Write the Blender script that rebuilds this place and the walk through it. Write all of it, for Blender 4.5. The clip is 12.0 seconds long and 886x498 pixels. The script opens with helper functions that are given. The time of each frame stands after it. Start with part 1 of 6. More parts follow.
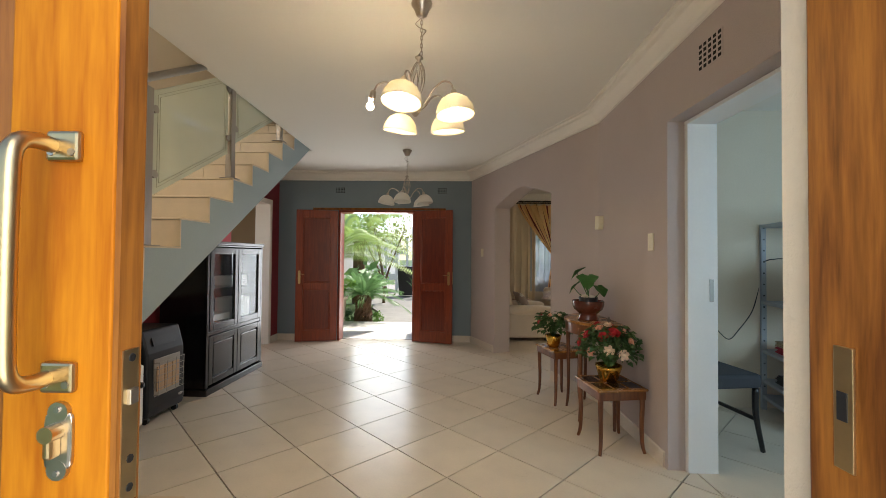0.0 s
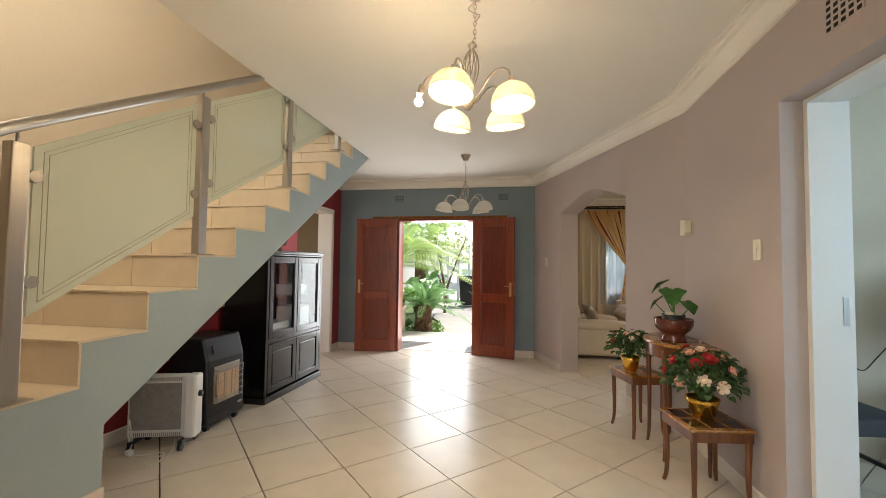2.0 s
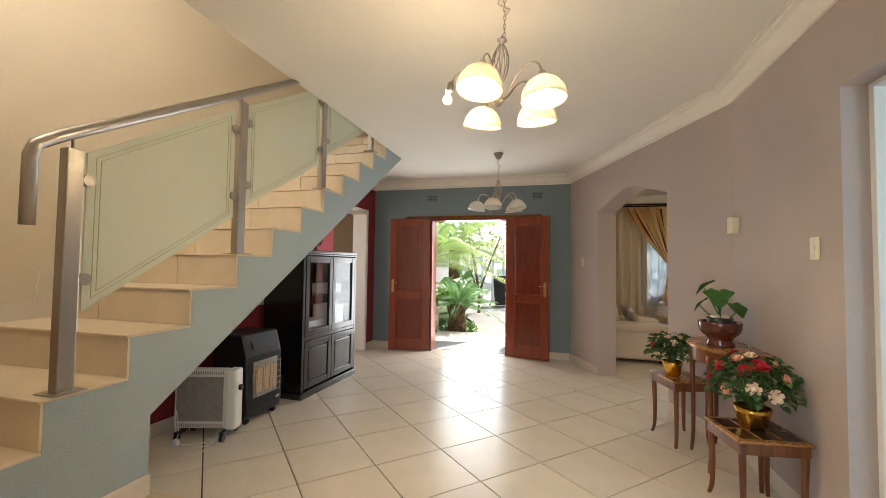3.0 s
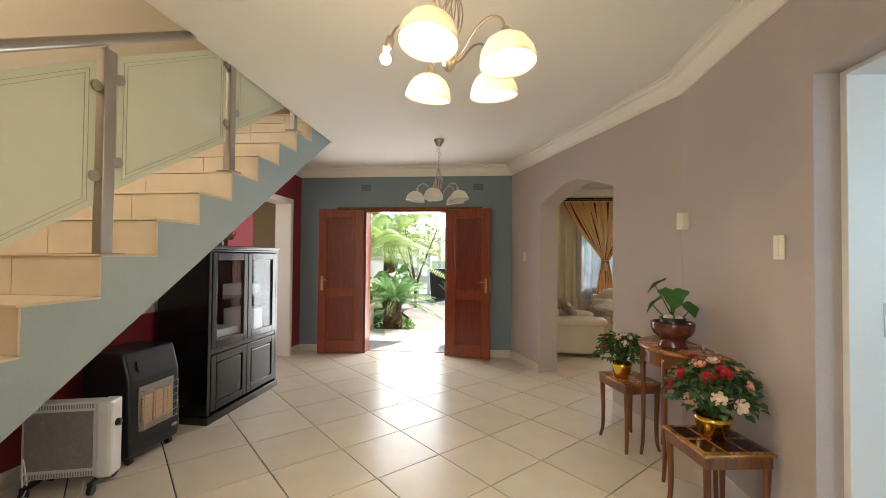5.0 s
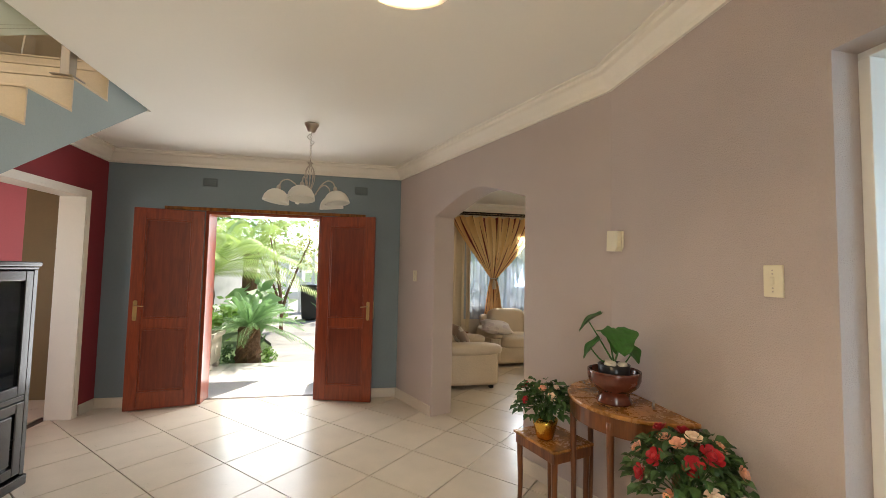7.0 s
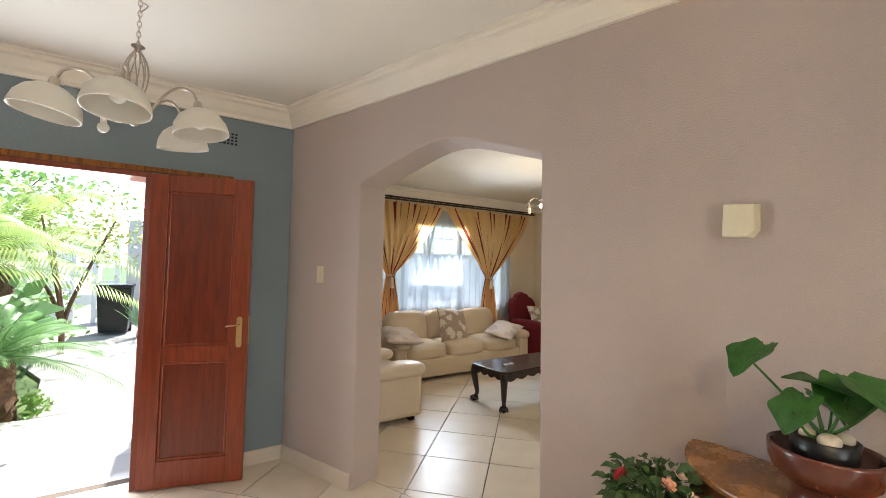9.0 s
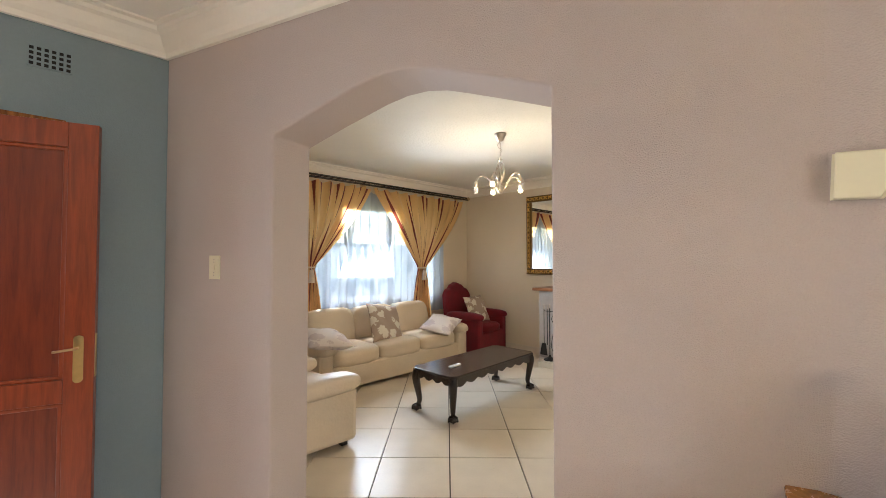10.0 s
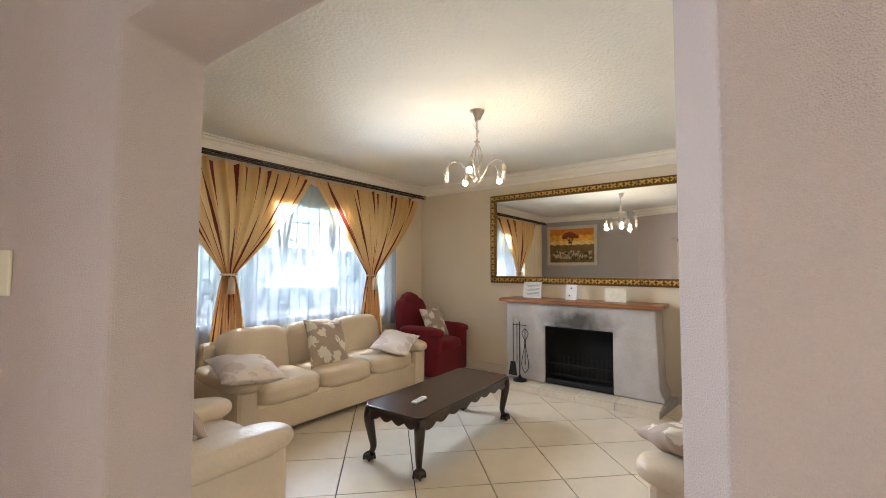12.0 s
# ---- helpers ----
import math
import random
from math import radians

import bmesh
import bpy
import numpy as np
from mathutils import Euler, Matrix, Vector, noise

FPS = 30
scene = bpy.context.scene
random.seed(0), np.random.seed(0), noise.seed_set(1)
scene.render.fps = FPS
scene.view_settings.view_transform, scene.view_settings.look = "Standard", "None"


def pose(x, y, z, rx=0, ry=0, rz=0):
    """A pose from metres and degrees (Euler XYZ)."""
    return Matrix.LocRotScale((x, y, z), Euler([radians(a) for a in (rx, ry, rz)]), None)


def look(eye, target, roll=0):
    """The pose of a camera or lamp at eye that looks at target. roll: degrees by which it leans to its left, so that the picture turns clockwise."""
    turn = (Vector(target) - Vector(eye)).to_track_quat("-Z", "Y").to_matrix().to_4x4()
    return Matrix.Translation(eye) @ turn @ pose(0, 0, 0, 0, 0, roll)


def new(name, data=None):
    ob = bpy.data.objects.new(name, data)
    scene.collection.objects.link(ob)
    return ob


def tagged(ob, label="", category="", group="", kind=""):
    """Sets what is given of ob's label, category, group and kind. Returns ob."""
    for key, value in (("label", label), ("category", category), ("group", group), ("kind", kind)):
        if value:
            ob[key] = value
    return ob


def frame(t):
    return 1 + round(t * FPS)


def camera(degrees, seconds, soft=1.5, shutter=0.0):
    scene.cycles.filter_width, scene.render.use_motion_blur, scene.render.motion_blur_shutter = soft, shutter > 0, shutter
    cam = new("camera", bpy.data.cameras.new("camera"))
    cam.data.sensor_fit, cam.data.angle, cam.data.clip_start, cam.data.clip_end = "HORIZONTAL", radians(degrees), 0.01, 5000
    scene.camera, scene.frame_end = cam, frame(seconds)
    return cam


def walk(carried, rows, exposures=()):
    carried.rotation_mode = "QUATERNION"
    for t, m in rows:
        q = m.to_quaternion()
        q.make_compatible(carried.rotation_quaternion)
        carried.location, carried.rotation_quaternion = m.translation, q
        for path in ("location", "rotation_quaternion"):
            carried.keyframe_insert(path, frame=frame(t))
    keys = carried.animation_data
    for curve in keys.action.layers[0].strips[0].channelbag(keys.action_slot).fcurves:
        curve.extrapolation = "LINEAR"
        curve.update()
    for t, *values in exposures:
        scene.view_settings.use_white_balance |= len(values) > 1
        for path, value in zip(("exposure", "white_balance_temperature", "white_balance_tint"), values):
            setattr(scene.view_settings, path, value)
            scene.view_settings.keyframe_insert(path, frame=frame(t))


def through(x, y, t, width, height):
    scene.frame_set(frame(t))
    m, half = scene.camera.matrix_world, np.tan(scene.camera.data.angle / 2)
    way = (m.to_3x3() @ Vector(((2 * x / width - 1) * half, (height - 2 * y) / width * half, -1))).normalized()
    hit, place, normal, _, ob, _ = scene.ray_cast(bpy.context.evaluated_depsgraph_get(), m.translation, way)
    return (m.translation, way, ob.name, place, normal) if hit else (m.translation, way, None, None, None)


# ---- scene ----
cam = camera(95.1, 12.0, soft=0.7)
PATH = [
    (0, (0.089, 1.339, 1.326), (0.049, 3.338, 1.365), 0.5),
    (0.5, (0.076, 1.404, 1.324), (0.049, 3.403, 1.376), 0.6),
    (1, (0.053, 1.457, 1.32), (0.013, 3.455, 1.385), 0.5),
    (1.5, (0.091, 1.525, 1.328), (-0.066, 3.517, 1.402), 0.5),
    (2, (0.118, 1.596, 1.333), (-0.232, 3.564, 1.413), 0.7),
    (2.5, (0.141, 1.617, 1.331), (-0.378, 3.547, 1.41), 0.8),
    (4.5, (0.111, 1.826, 1.329), (-0.269, 3.788, 1.387), 0.7),
    (5, (0.023, 2.012, 1.379), (-0.177, 4.001, 1.418), 0.5),
    (5.5, (-0.005, 2.123, 1.456), (-0.042, 4.122, 1.496), 0.5),
    (6, (0.034, 2.33, 1.466), (0.148, 4.326, 1.538), 0.6),
    (6.5, (0.016, 2.607, 1.46), (0.274, 4.588, 1.553), 0.8),
    (8.5, (-0.228, 4.01, 1.436), (0.63, 5.811, 1.573), 1.5),
    (9, (-0.289, 4.405, 1.453), (0.79, 6.086, 1.549), 1.1),
    (9.5, (-0.195, 4.756, 1.434), (1.079, 6.297, 1.498), 0.5),
    (10, (-0.058, 5.082, 1.431), (1.343, 6.509, 1.485), 0.0),
    (10.5, (0.094, 5.352, 1.421), (1.573, 6.697, 1.487), -0.1),
    (11, (0.262, 5.563, 1.426), (1.8, 6.839, 1.498), 0.1),
    (11.5, (0.353, 5.726, 1.418), (1.935, 6.947, 1.504), 0.1),
    (12, (0.406, 5.776, 1.411), (1.994, 6.988, 1.504), 0.2),
]
walk(cam, [(t, look(eye, target, roll)) for t, eye, target, roll in PATH],
     exposures=[(0.0, 1.05, 6550, 10), (1.5, 1.55, 6650, 10), (4.5, 1.6, 6700, 10), (6.5, 1.62, 6800, 10), (8.5, 1.95, 6350, 10), (10.5, 2.35, 6200, 10), (12.0, 2.35, 6050, 10)])

# ---- light ----
SUN_DIR = Vector((0.28, 0.46, 0.84)).normalized()      # towards the sun, over the garden
world = bpy.data.worlds.new("sky")
scene.world = world
world.use_nodes = True
wt = world.node_tree
sky = wt.nodes.new("ShaderNodeTexSky")
sky.sky_type = "NISHITA"
sky.sun_disc = False
sky.sun_elevation = math.asin(SUN_DIR.z)
sky.sun_rotation = math.atan2(SUN_DIR.x, SUN_DIR.y)
wt.links.new(sky.outputs[0], wt.nodes["Background"].inputs[0])
wt.nodes["Background"].inputs[1].default_value = 0.15


def lamp(name, kind, m, energy, color, **more):
    data = bpy.data.lights.new(name, kind)
    data.energy, data.color = energy, color
    if "size" in more:
        data.shape, data.size, data.size_y = "RECTANGLE", more["size"], more["size_y"]
    if "spread" in more:
        data.spread = radians(more["spread"])
    if "radius" in more:
        data.shadow_soft_size = more["radius"]
    if "angle" in more:
        data.angle = radians(more["angle"])
    ob = new(name, data)
    ob.matrix_world = m
    return ob


lamp("sun", "SUN", look(SUN_DIR * 30, (0, 0, 0)), 3.8, (1.0, 0.95, 0.87), angle=0.5)
DAY = (0.92, 0.96, 1.0)
lamp("daylight_garden_door", "AREA", look((-1.08, 8.04, 1.1), (-1.08, 5.6, 1.0)), 14, DAY, size=0.9, size_y=1.9)
lamp("daylight_front_door", "AREA", look((0.19, 1.2, 1.35), (0.25, 4.0, 1.1)), 9.5, (1.0, 0.97, 0.92), size=0.7, size_y=2.0)
lamp("daylight_living_window", "AREA", look((3.15, 9.862, 1.65), (3.25, 7.4, 1.3)), 13, (0.82, 0.91, 1.0), size=0.9, size_y=0.9, spread=98)
# Fill added for stair wall and steps; no window is seen up there.
lamp("landing_fill_light", "AREA", look((-1.9, 2.05, 4.0), (-2.25, 3.5, 0.9)), 27, (1.0, 0.93, 0.82), size=1.4, size_y=1.2)
lamp("daylight_study_window", "AREA", look((3.9, 2.3, 1.6), (2.4, 5.0, 1.2)), 17, (0.52, 0.78, 1.0), size=1.3, size_y=1.2)
lamp("daylight_dining_window", "AREA", look((-4.0, 5.75, 1.6), (-4.0, 8.0, 1.5)), 5, (1.0, 0.95, 0.9), size=0.9, size_y=0.9)
WARM = (1.0, 0.76, 0.46)


# ---- materials ----
def nodes_of(name):
    m = bpy.data.materials.new(name)
    m.use_nodes = True
    return m, m.node_tree.nodes, m.node_tree.links, m.node_tree.nodes["Principled BSDF"]


def surface(name, color, rough=0.6, metal=0.0, var=0.08, scale=4.0, fine=60.0, bump=0.05, bump_scale=120.0, spec=0.5,
            stretch=(1, 1, 1), random_tint=0.0, coat=0.0, sheen=0.0, rough_var=0.1):
    """A surface whose colour drifts at two sizes, with a fine relief."""
    m, nd, ln, bs = nodes_of(name)
    co = nd.new("ShaderNodeTexCoord")
    mp = nd.new("ShaderNodeMapping")
    mp.inputs["Scale"].default_value = stretch
    ln.new(co.outputs["Object"], mp.inputs[0])
    big, small = nd.new("ShaderNodeTexNoise"), nd.new("ShaderNodeTexNoise")
    for n, sc, det in ((big, scale, 4), (small, fine, 3)):
        n.inputs["Scale"].default_value, n.inputs["Detail"].default_value = sc, det
        ln.new(mp.outputs[0], n.inputs[0])
    mixf = nd.new("ShaderNodeMath")
    mixf.operation = "MULTIPLY_ADD"
    mixf.inputs[1].default_value = 0.35
    ln.new(small.outputs[0], mixf.inputs[0])
    half = nd.new("ShaderNodeMath")
    half.operation = "MULTIPLY"
    half.inputs[1].default_value = 0.65
    ln.new(big.outputs[0], half.inputs[0])
    ln.new(half.outputs[0], mixf.inputs[2])
    rng = nd.new("ShaderNodeMapRange")
    rng.inputs[1].default_value, rng.inputs[2].default_value = 0.3, 0.7
    rng.inputs[3].default_value, rng.inputs[4].default_value = 1 - var, 1 + var
    ln.new(mixf.outputs[0], rng.inputs[0])
    value = rng.outputs[0]
    if random_tint:
        info = nd.new("ShaderNodeObjectInfo")
        ma = nd.new("ShaderNodeMath")
        ma.operation = "MULTIPLY_ADD"
        ma.inputs[1].default_value, ma.inputs[2].default_value = random_tint, 1 - random_tint / 2
        ln.new(info.outputs["Random"], ma.inputs[0])
        mu = nd.new("ShaderNodeMath")
        mu.operation = "MULTIPLY"
        ln.new(ma.outputs[0], mu.inputs[0])
        ln.new(value, mu.inputs[1])
        value = mu.outputs[0]
    col = nd.new("ShaderNodeVectorMath")
    col.operation = "SCALE"
    col.inputs[0].default_value = color[:3]
    ln.new(value, col.inputs["Scale"])
    ln.new(col.outputs[0], bs.inputs["Base Color"])
    rr = nd.new("ShaderNodeMapRange")
    rr.inputs[3].default_value, rr.inputs[4].default_value = max(0.02, rough - rough_var), min(1, rough + rough_var)
    ln.new(mixf.outputs[0], rr.inputs[0])
    ln.new(rr.outputs[0], bs.inputs["Roughness"])
    bs.inputs["Metallic"].default_value = metal
    bs.inputs["Specular IOR Level"].default_value = spec
    bs.inputs["Coat Weight"].default_value = coat
    bs.inputs["Coat Roughness"].default_value = 0.12
    bs.inputs["Sheen Weight"].default_value = sheen
    if bump:
        rn = nd.new("ShaderNodeTexNoise")
        rn.inputs["Scale"].default_value, rn.inputs["Detail"].default_value = bump_scale, 3
        ln.new(mp.outputs[0], rn.inputs[0])
        bp = nd.new("ShaderNodeBump")
        bp.inputs["Strength"].default_value, bp.inputs["Distance"].default_value = bump, 0.01
        ln.new(rn.outputs[0], bp.inputs["Height"])
        ln.new(bp.outputs[0], bs.inputs["Normal"])
    return m


def timber(name, light, dark, rough=0.35, along="z", scale=1.0, coat=0.2, gloss=0.5):
    """Wood with long grain along one axis."""
    m, nd, ln, bs = nodes_of(name)
    co = nd.new("ShaderNodeTexCoord")
    mp = nd.new("ShaderNodeMapping")
    st = {"x": (1.2, 14, 14), "y": (14, 1.2, 14), "z": (14, 14, 1.2)}[along]
    mp.inputs["Scale"].default_value = [q * scale for q in st]
    ln.new(co.outputs["Object"], mp.inputs[0])
    a, b = nd.new("ShaderNodeTexNoise"), nd.new("ShaderNodeTexNoise")
    a.inputs["Scale"].default_value, a.inputs["Detail"].default_value, a.inputs["Distortion"].default_value = 1.6, 6, 0.8
    b.inputs["Scale"].default_value, b.inputs["Detail"].default_value = 9, 3
    ln.new(mp.outputs[0], a.inputs[0])
    ln.new(mp.outputs[0], b.inputs[0])
    ad = nd.new("ShaderNodeMath")
    ad.operation = "MULTIPLY_ADD"
    ad.inputs[1].default_value = 0.35
    ln.new(b.outputs[0], ad.inputs[0])
    ln.new(a.outputs[0], ad.inputs[2])
    rp = nd.new("ShaderNodeValToRGB")
    rp.color_ramp.elements[0].position, rp.color_ramp.elements[1].position = 0.48, 0.88
    rp.color_ramp.elements[0].color, rp.color_ramp.elements[1].color = (*dark, 1), (*light, 1)
    ln.new(ad.outputs[0], rp.inputs[0])
    ln.new(rp.outputs[0], bs.inputs["Base Color"])
    bs.inputs["Roughness"].default_value = rough
    bs.inputs["Specular IOR Level"].default_value = gloss
    bs.inputs["Coat Weight"].default_value, bs.inputs["Coat Roughness"].default_value = coat, 0.15
    bp = nd.new("ShaderNodeBump")
    bp.inputs["Strength"].default_value, bp.inputs["Distance"].default_value = 0.06, 0.004
    ln.new(ad.outputs[0], bp.inputs["Height"])
    ln.new(bp.outputs[0], bs.inputs["Normal"])
    return m


def glassy(name, color=(1, 1, 1), rough=0.0, alpha=1.0):
    """A thin pane: mostly clear, with a mirror-like gloss."""
    m, nd, ln, bs = nodes_of(name)
    nd.remove(bs)
    tr, gl, mx, lw = nd.new("ShaderNodeBsdfTransparent"), nd.new("ShaderNodeBsdfGlossy"), nd.new("ShaderNodeMixShader"), nd.new("ShaderNodeLayerWeight")
    steep, fr = nd.new("ShaderNodeMath"), nd.new("ShaderNodeMath")
    steep.operation, fr.operation = "POWER", "MULTIPLY_ADD"
    steep.inputs[1].default_value, fr.inputs[1].default_value, fr.inputs[2].default_value = 5.0, 0.96, 0.04
    lw.inputs[0].default_value = 0.5
    ln.new(lw.outputs["Facing"], steep.inputs[0])
    ln.new(steep.outputs[0], fr.inputs[0])
    tr.inputs[0].default_value = (*color, 1)
    gl.inputs["Roughness"].default_value = rough
    ln.new(fr.outputs[0], mx.inputs[0])
    ln.new(tr.outputs[0], mx.inputs[1])
    ln.new(gl.outputs[0], mx.inputs[2])
    ln.new(mx.outputs[0], nd["Material Output"].inputs[0])
    return m


def veil(name, color, through, diffuse=0.5, rough=0.5):
    """Cloth or frosted glass: part see-through, part glowing with the light behind it."""
    m, nd, ln, bs = nodes_of(name)
    tl, tr, mx, mx2 = nd.new("ShaderNodeBsdfTranslucent"), nd.new("ShaderNodeBsdfTransparent"), nd.new("ShaderNodeMixShader"), nd.new("ShaderNodeMixShader")
    bs.inputs["Base Color"].default_value = (*color, 1)
    bs.inputs["Roughness"].default_value = rough
    tl.inputs[0].default_value = (*color, 1)
    mx.inputs[0].default_value, mx2.inputs[0].default_value = 1 - diffuse, through
    ln.new(bs.outputs[0], mx.inputs[1])
    ln.new(tl.outputs[0], mx.inputs[2])
    ln.new(mx.outputs[0], mx2.inputs[1])
    ln.new(tr.outputs[0], mx2.inputs[2])
    ln.new(mx2.outputs[0], nd["Material Output"].inputs[0])
    return m


def glow(name, color, strength):
    m, nd, ln, bs = nodes_of(name)
    bs.inputs["Emission Color"].default_value, bs.inputs["Emission Strength"].default_value = (*color, 1), strength
    return m


MAUVE = surface("mauve_plaster", (0.53, 0.445, 0.41), 0.72, var=0.06, scale=1.5, fine=160, bump=0.6, bump_scale=260)
BLUE = surface("slate_blue_plaster", (0.185, 0.232, 0.255), 0.6, var=0.06, scale=2, bump=0.22, bump_scale=140)
# BLUE's paint again, lightened for the light falling on the stair side.
BLUE_LIT = surface("lit_blue_plaster", (0.33, 0.40, 0.41), 0.65, var=0.05, scale=2, bump=0.3, bump_scale=160)
RED = surface("wine_red_paint", (0.24, 0.022, 0.03), 0.55, var=0.07, scale=2, bump=0.15, bump_scale=140)
PINK = surface("pink_paint", (0.62, 0.17, 0.20), 0.6, var=0.05, scale=2, bump=0.12)
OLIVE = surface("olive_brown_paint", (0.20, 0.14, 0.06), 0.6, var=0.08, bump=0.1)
CREAM = surface("cream_plaster", (0.66, 0.56, 0.42), 0.75, var=0.04, scale=1.5, bump=0.2, bump_scale=120)
SANDWALL = surface("sand_plaster", (0.70, 0.60, 0.46), 0.75, var=0.04, scale=1.5, bump=0.2, bump_scale=120)
GREYWALL = surface("grey_plaster", (0.40, 0.37, 0.36), 0.75, var=0.05, scale=1.5, bump=0.25, bump_scale=120)
COOLWHITE = surface("pale_paint", (0.74, 0.77, 0.78), 0.6, var=0.03, bump=0.08)
CEIL = surface("ceiling_paint", (0.80, 0.77, 0.70), 0.8, var=0.02, scale=1.0, bump=0.06, bump_scale=60)
CEIL_ROUGH = surface("textured_ceiling_paint", (0.78, 0.76, 0.70), 0.8, var=0.03, scale=3, bump=0.9, bump_scale=45)
WHITE = surface("white_gloss_paint", (0.80, 0.79, 0.76), 0.4, var=0.03, bump=0.04)
CORNICE = surface("cornice_paint", (0.82, 0.77, 0.68), 0.6, var=0.03, bump=0.04)
TILE = surface("glazed_floor_tile", (0.66, 0.58, 0.47), 0.29, var=0.07, scale=5, fine=90, bump=0.035, bump_scale=30, random_tint=0.08, spec=0.26, rough_var=0.06)
STEPTILE = surface("matt_step_tile", (0.64, 0.52, 0.36), 0.45, var=0.08, scale=7, fine=120, bump=0.06, bump_scale=60, random_tint=0.05)
SKIRT = surface("skirting_tile", (0.66, 0.58, 0.48), 0.35, var=0.06, scale=6, bump=0.03)
GROUT = surface("grout", (0.075, 0.055, 0.04), 0.9, var=0.15, scale=10, bump=0.2)
MAHOGANY = timber("red_mahogany", (0.27, 0.045, 0.010), (0.165, 0.024, 0.006), 0.33, scale=1.7)
PANELWOOD = timber("dark_mahogany_panel", (0.19, 0.028, 0.007), (0.115, 0.015, 0.004), 0.33, scale=1.7)
PINE = timber("golden_varnished_wood", (0.54, 0.195, 0.009), (0.33, 0.09, 0.004), 0.6, coat=0.0, gloss=0.12, scale=1.6)
FRAMEWOOD = timber("brown_varnished_wood", (0.34, 0.125, 0.02), (0.12, 0.036, 0.006), 0.45, coat=0.0, gloss=0.25, scale=1.5)
TABLEWOOD = timber("walnut_table_wood", (0.22, 0.075, 0.022), (0.09, 0.026, 0.009), 0.28, along="z")
TOPWOOD = surface("burr_table_top", (0.33, 0.145, 0.036), 0.27, var=0.55, scale=9, fine=70, bump=0.05, bump_scale=60, coat=0.25)
DARKWOOD = timber("dark_carved_wood", (0.032, 0.012, 0.008), (0.010, 0.0045, 0.0035), 0.27, along="x", coat=0.3)
MANTELWOOD = timber("mantel_wood", (0.32, 0.12, 0.035), (0.17, 0.055, 0.018), 0.4, along="y")
BLACKWOOD = surface("black_lacquered_wood", (0.006, 0.0055, 0.006), 0.24, var=0.2, bump=0.03, bump_scale=40, coat=0.35)
BLACKMETAL = surface("black_enamel", (0.010, 0.0105, 0.012), 0.35, var=0.15, bump=0.02)
STEEL = surface("brushed_steel", (0.42, 0.39, 0.35), 0.38, metal=1, var=0.06, stretch=(30, 30, 1), bump=0.02)
NICKEL = surface("satin_nickel", (0.52, 0.46, 0.39), 0.3, metal=1, var=0.06, bump=0.02)
BRASS = surface("aged_brass", (0.62, 0.45, 0.20), 0.3, metal=1, var=0.12, bump=0.03)
BRONZE = surface("antique_brass", (0.52, 0.39, 0.21), 0.32, metal=1, var=0.12, bump=0.04)
GOLDPOT = surface("gold_foil", (0.85, 0.52, 0.10), 0.22, metal=1, var=0.1, bump=0.3, bump_scale=25)
GILT = surface("carved_gilt", (0.66, 0.40, 0.10), 0.3, metal=0.9, var=0.5, scale=30, bump=0.5, bump_scale=70)
LEATHER = surface("cream_leather", (0.66, 0.55, 0.41), 0.42, var=0.06, scale=5, bump=0.25, bump_scale=55)
REDCLOTH = surface("red_velvet", (0.16, 0.003, 0.010), 0.85, var=0.3, scale=8, bump=0.2, sheen=0.05)
DARKCLOTH = surface("charcoal_fabric", (0.045, 0.05, 0.06), 0.85, var=0.2, bump=0.2)
PLASTIC = surface("ivory_plastic", (0.74, 0.68, 0.50), 0.45, var=0.03, bump=0.0)
WHITEPLASTIC = surface("white_plastic", (0.75, 0.74, 0.71), 0.4, var=0.03, bump=0.02)
GREYMETAL = surface("grey_shelf_metal", (0.36, 0.39, 0.42), 0.45, metal=0.0, var=0.08, bump=0.03)
PAPER = surface("paper", (0.75, 0.75, 0.74), 0.7, var=0.03, bump=0.05)
CLAY = surface("glazed_brown_clay", (0.11, 0.028, 0.016), 0.25, var=0.25, scale=14, bump=0.06, coat=0.4)
SOIL = surface("soil", (0.05, 0.035, 0.025), 0.95, var=0.3, scale=30, bump=0.6)
STONE = surface("pale_cast_stone", (0.62, 0.56, 0.46), 0.8, var=0.1, scale=6, bump=0.3, bump_scale=60)
PAVING = surface("sunlit_paving", (0.27, 0.255, 0.235), 0.85, var=0.12, scale=4, bump=0.3, bump_scale=50)
PORCH = surface("pale_porch_tile", (0.62, 0.60, 0.565), 0.5, var=0.08, scale=4, fine=90, bump=0.05, bump_scale=40, random_tint=0.06)
GRASS = surface("lawn", (0.06, 0.10, 0.025), 0.9, var=0.4, scale=6, bump=0.8, bump_scale=80)
GARDENWALL = surface("garden_wall_plaster", (0.46, 0.45, 0.42), 0.85, var=0.08, bump=0.25)
ROOFTILE = surface("roof_tile", (0.28, 0.14, 0.09), 0.8, var=0.2, bump=0.3)
FIREGREY = surface("fireplace_plaster", (0.46, 0.425, 0.405), 0.8, var=0.14, scale=5, bump=0.45, bump_scale=90)


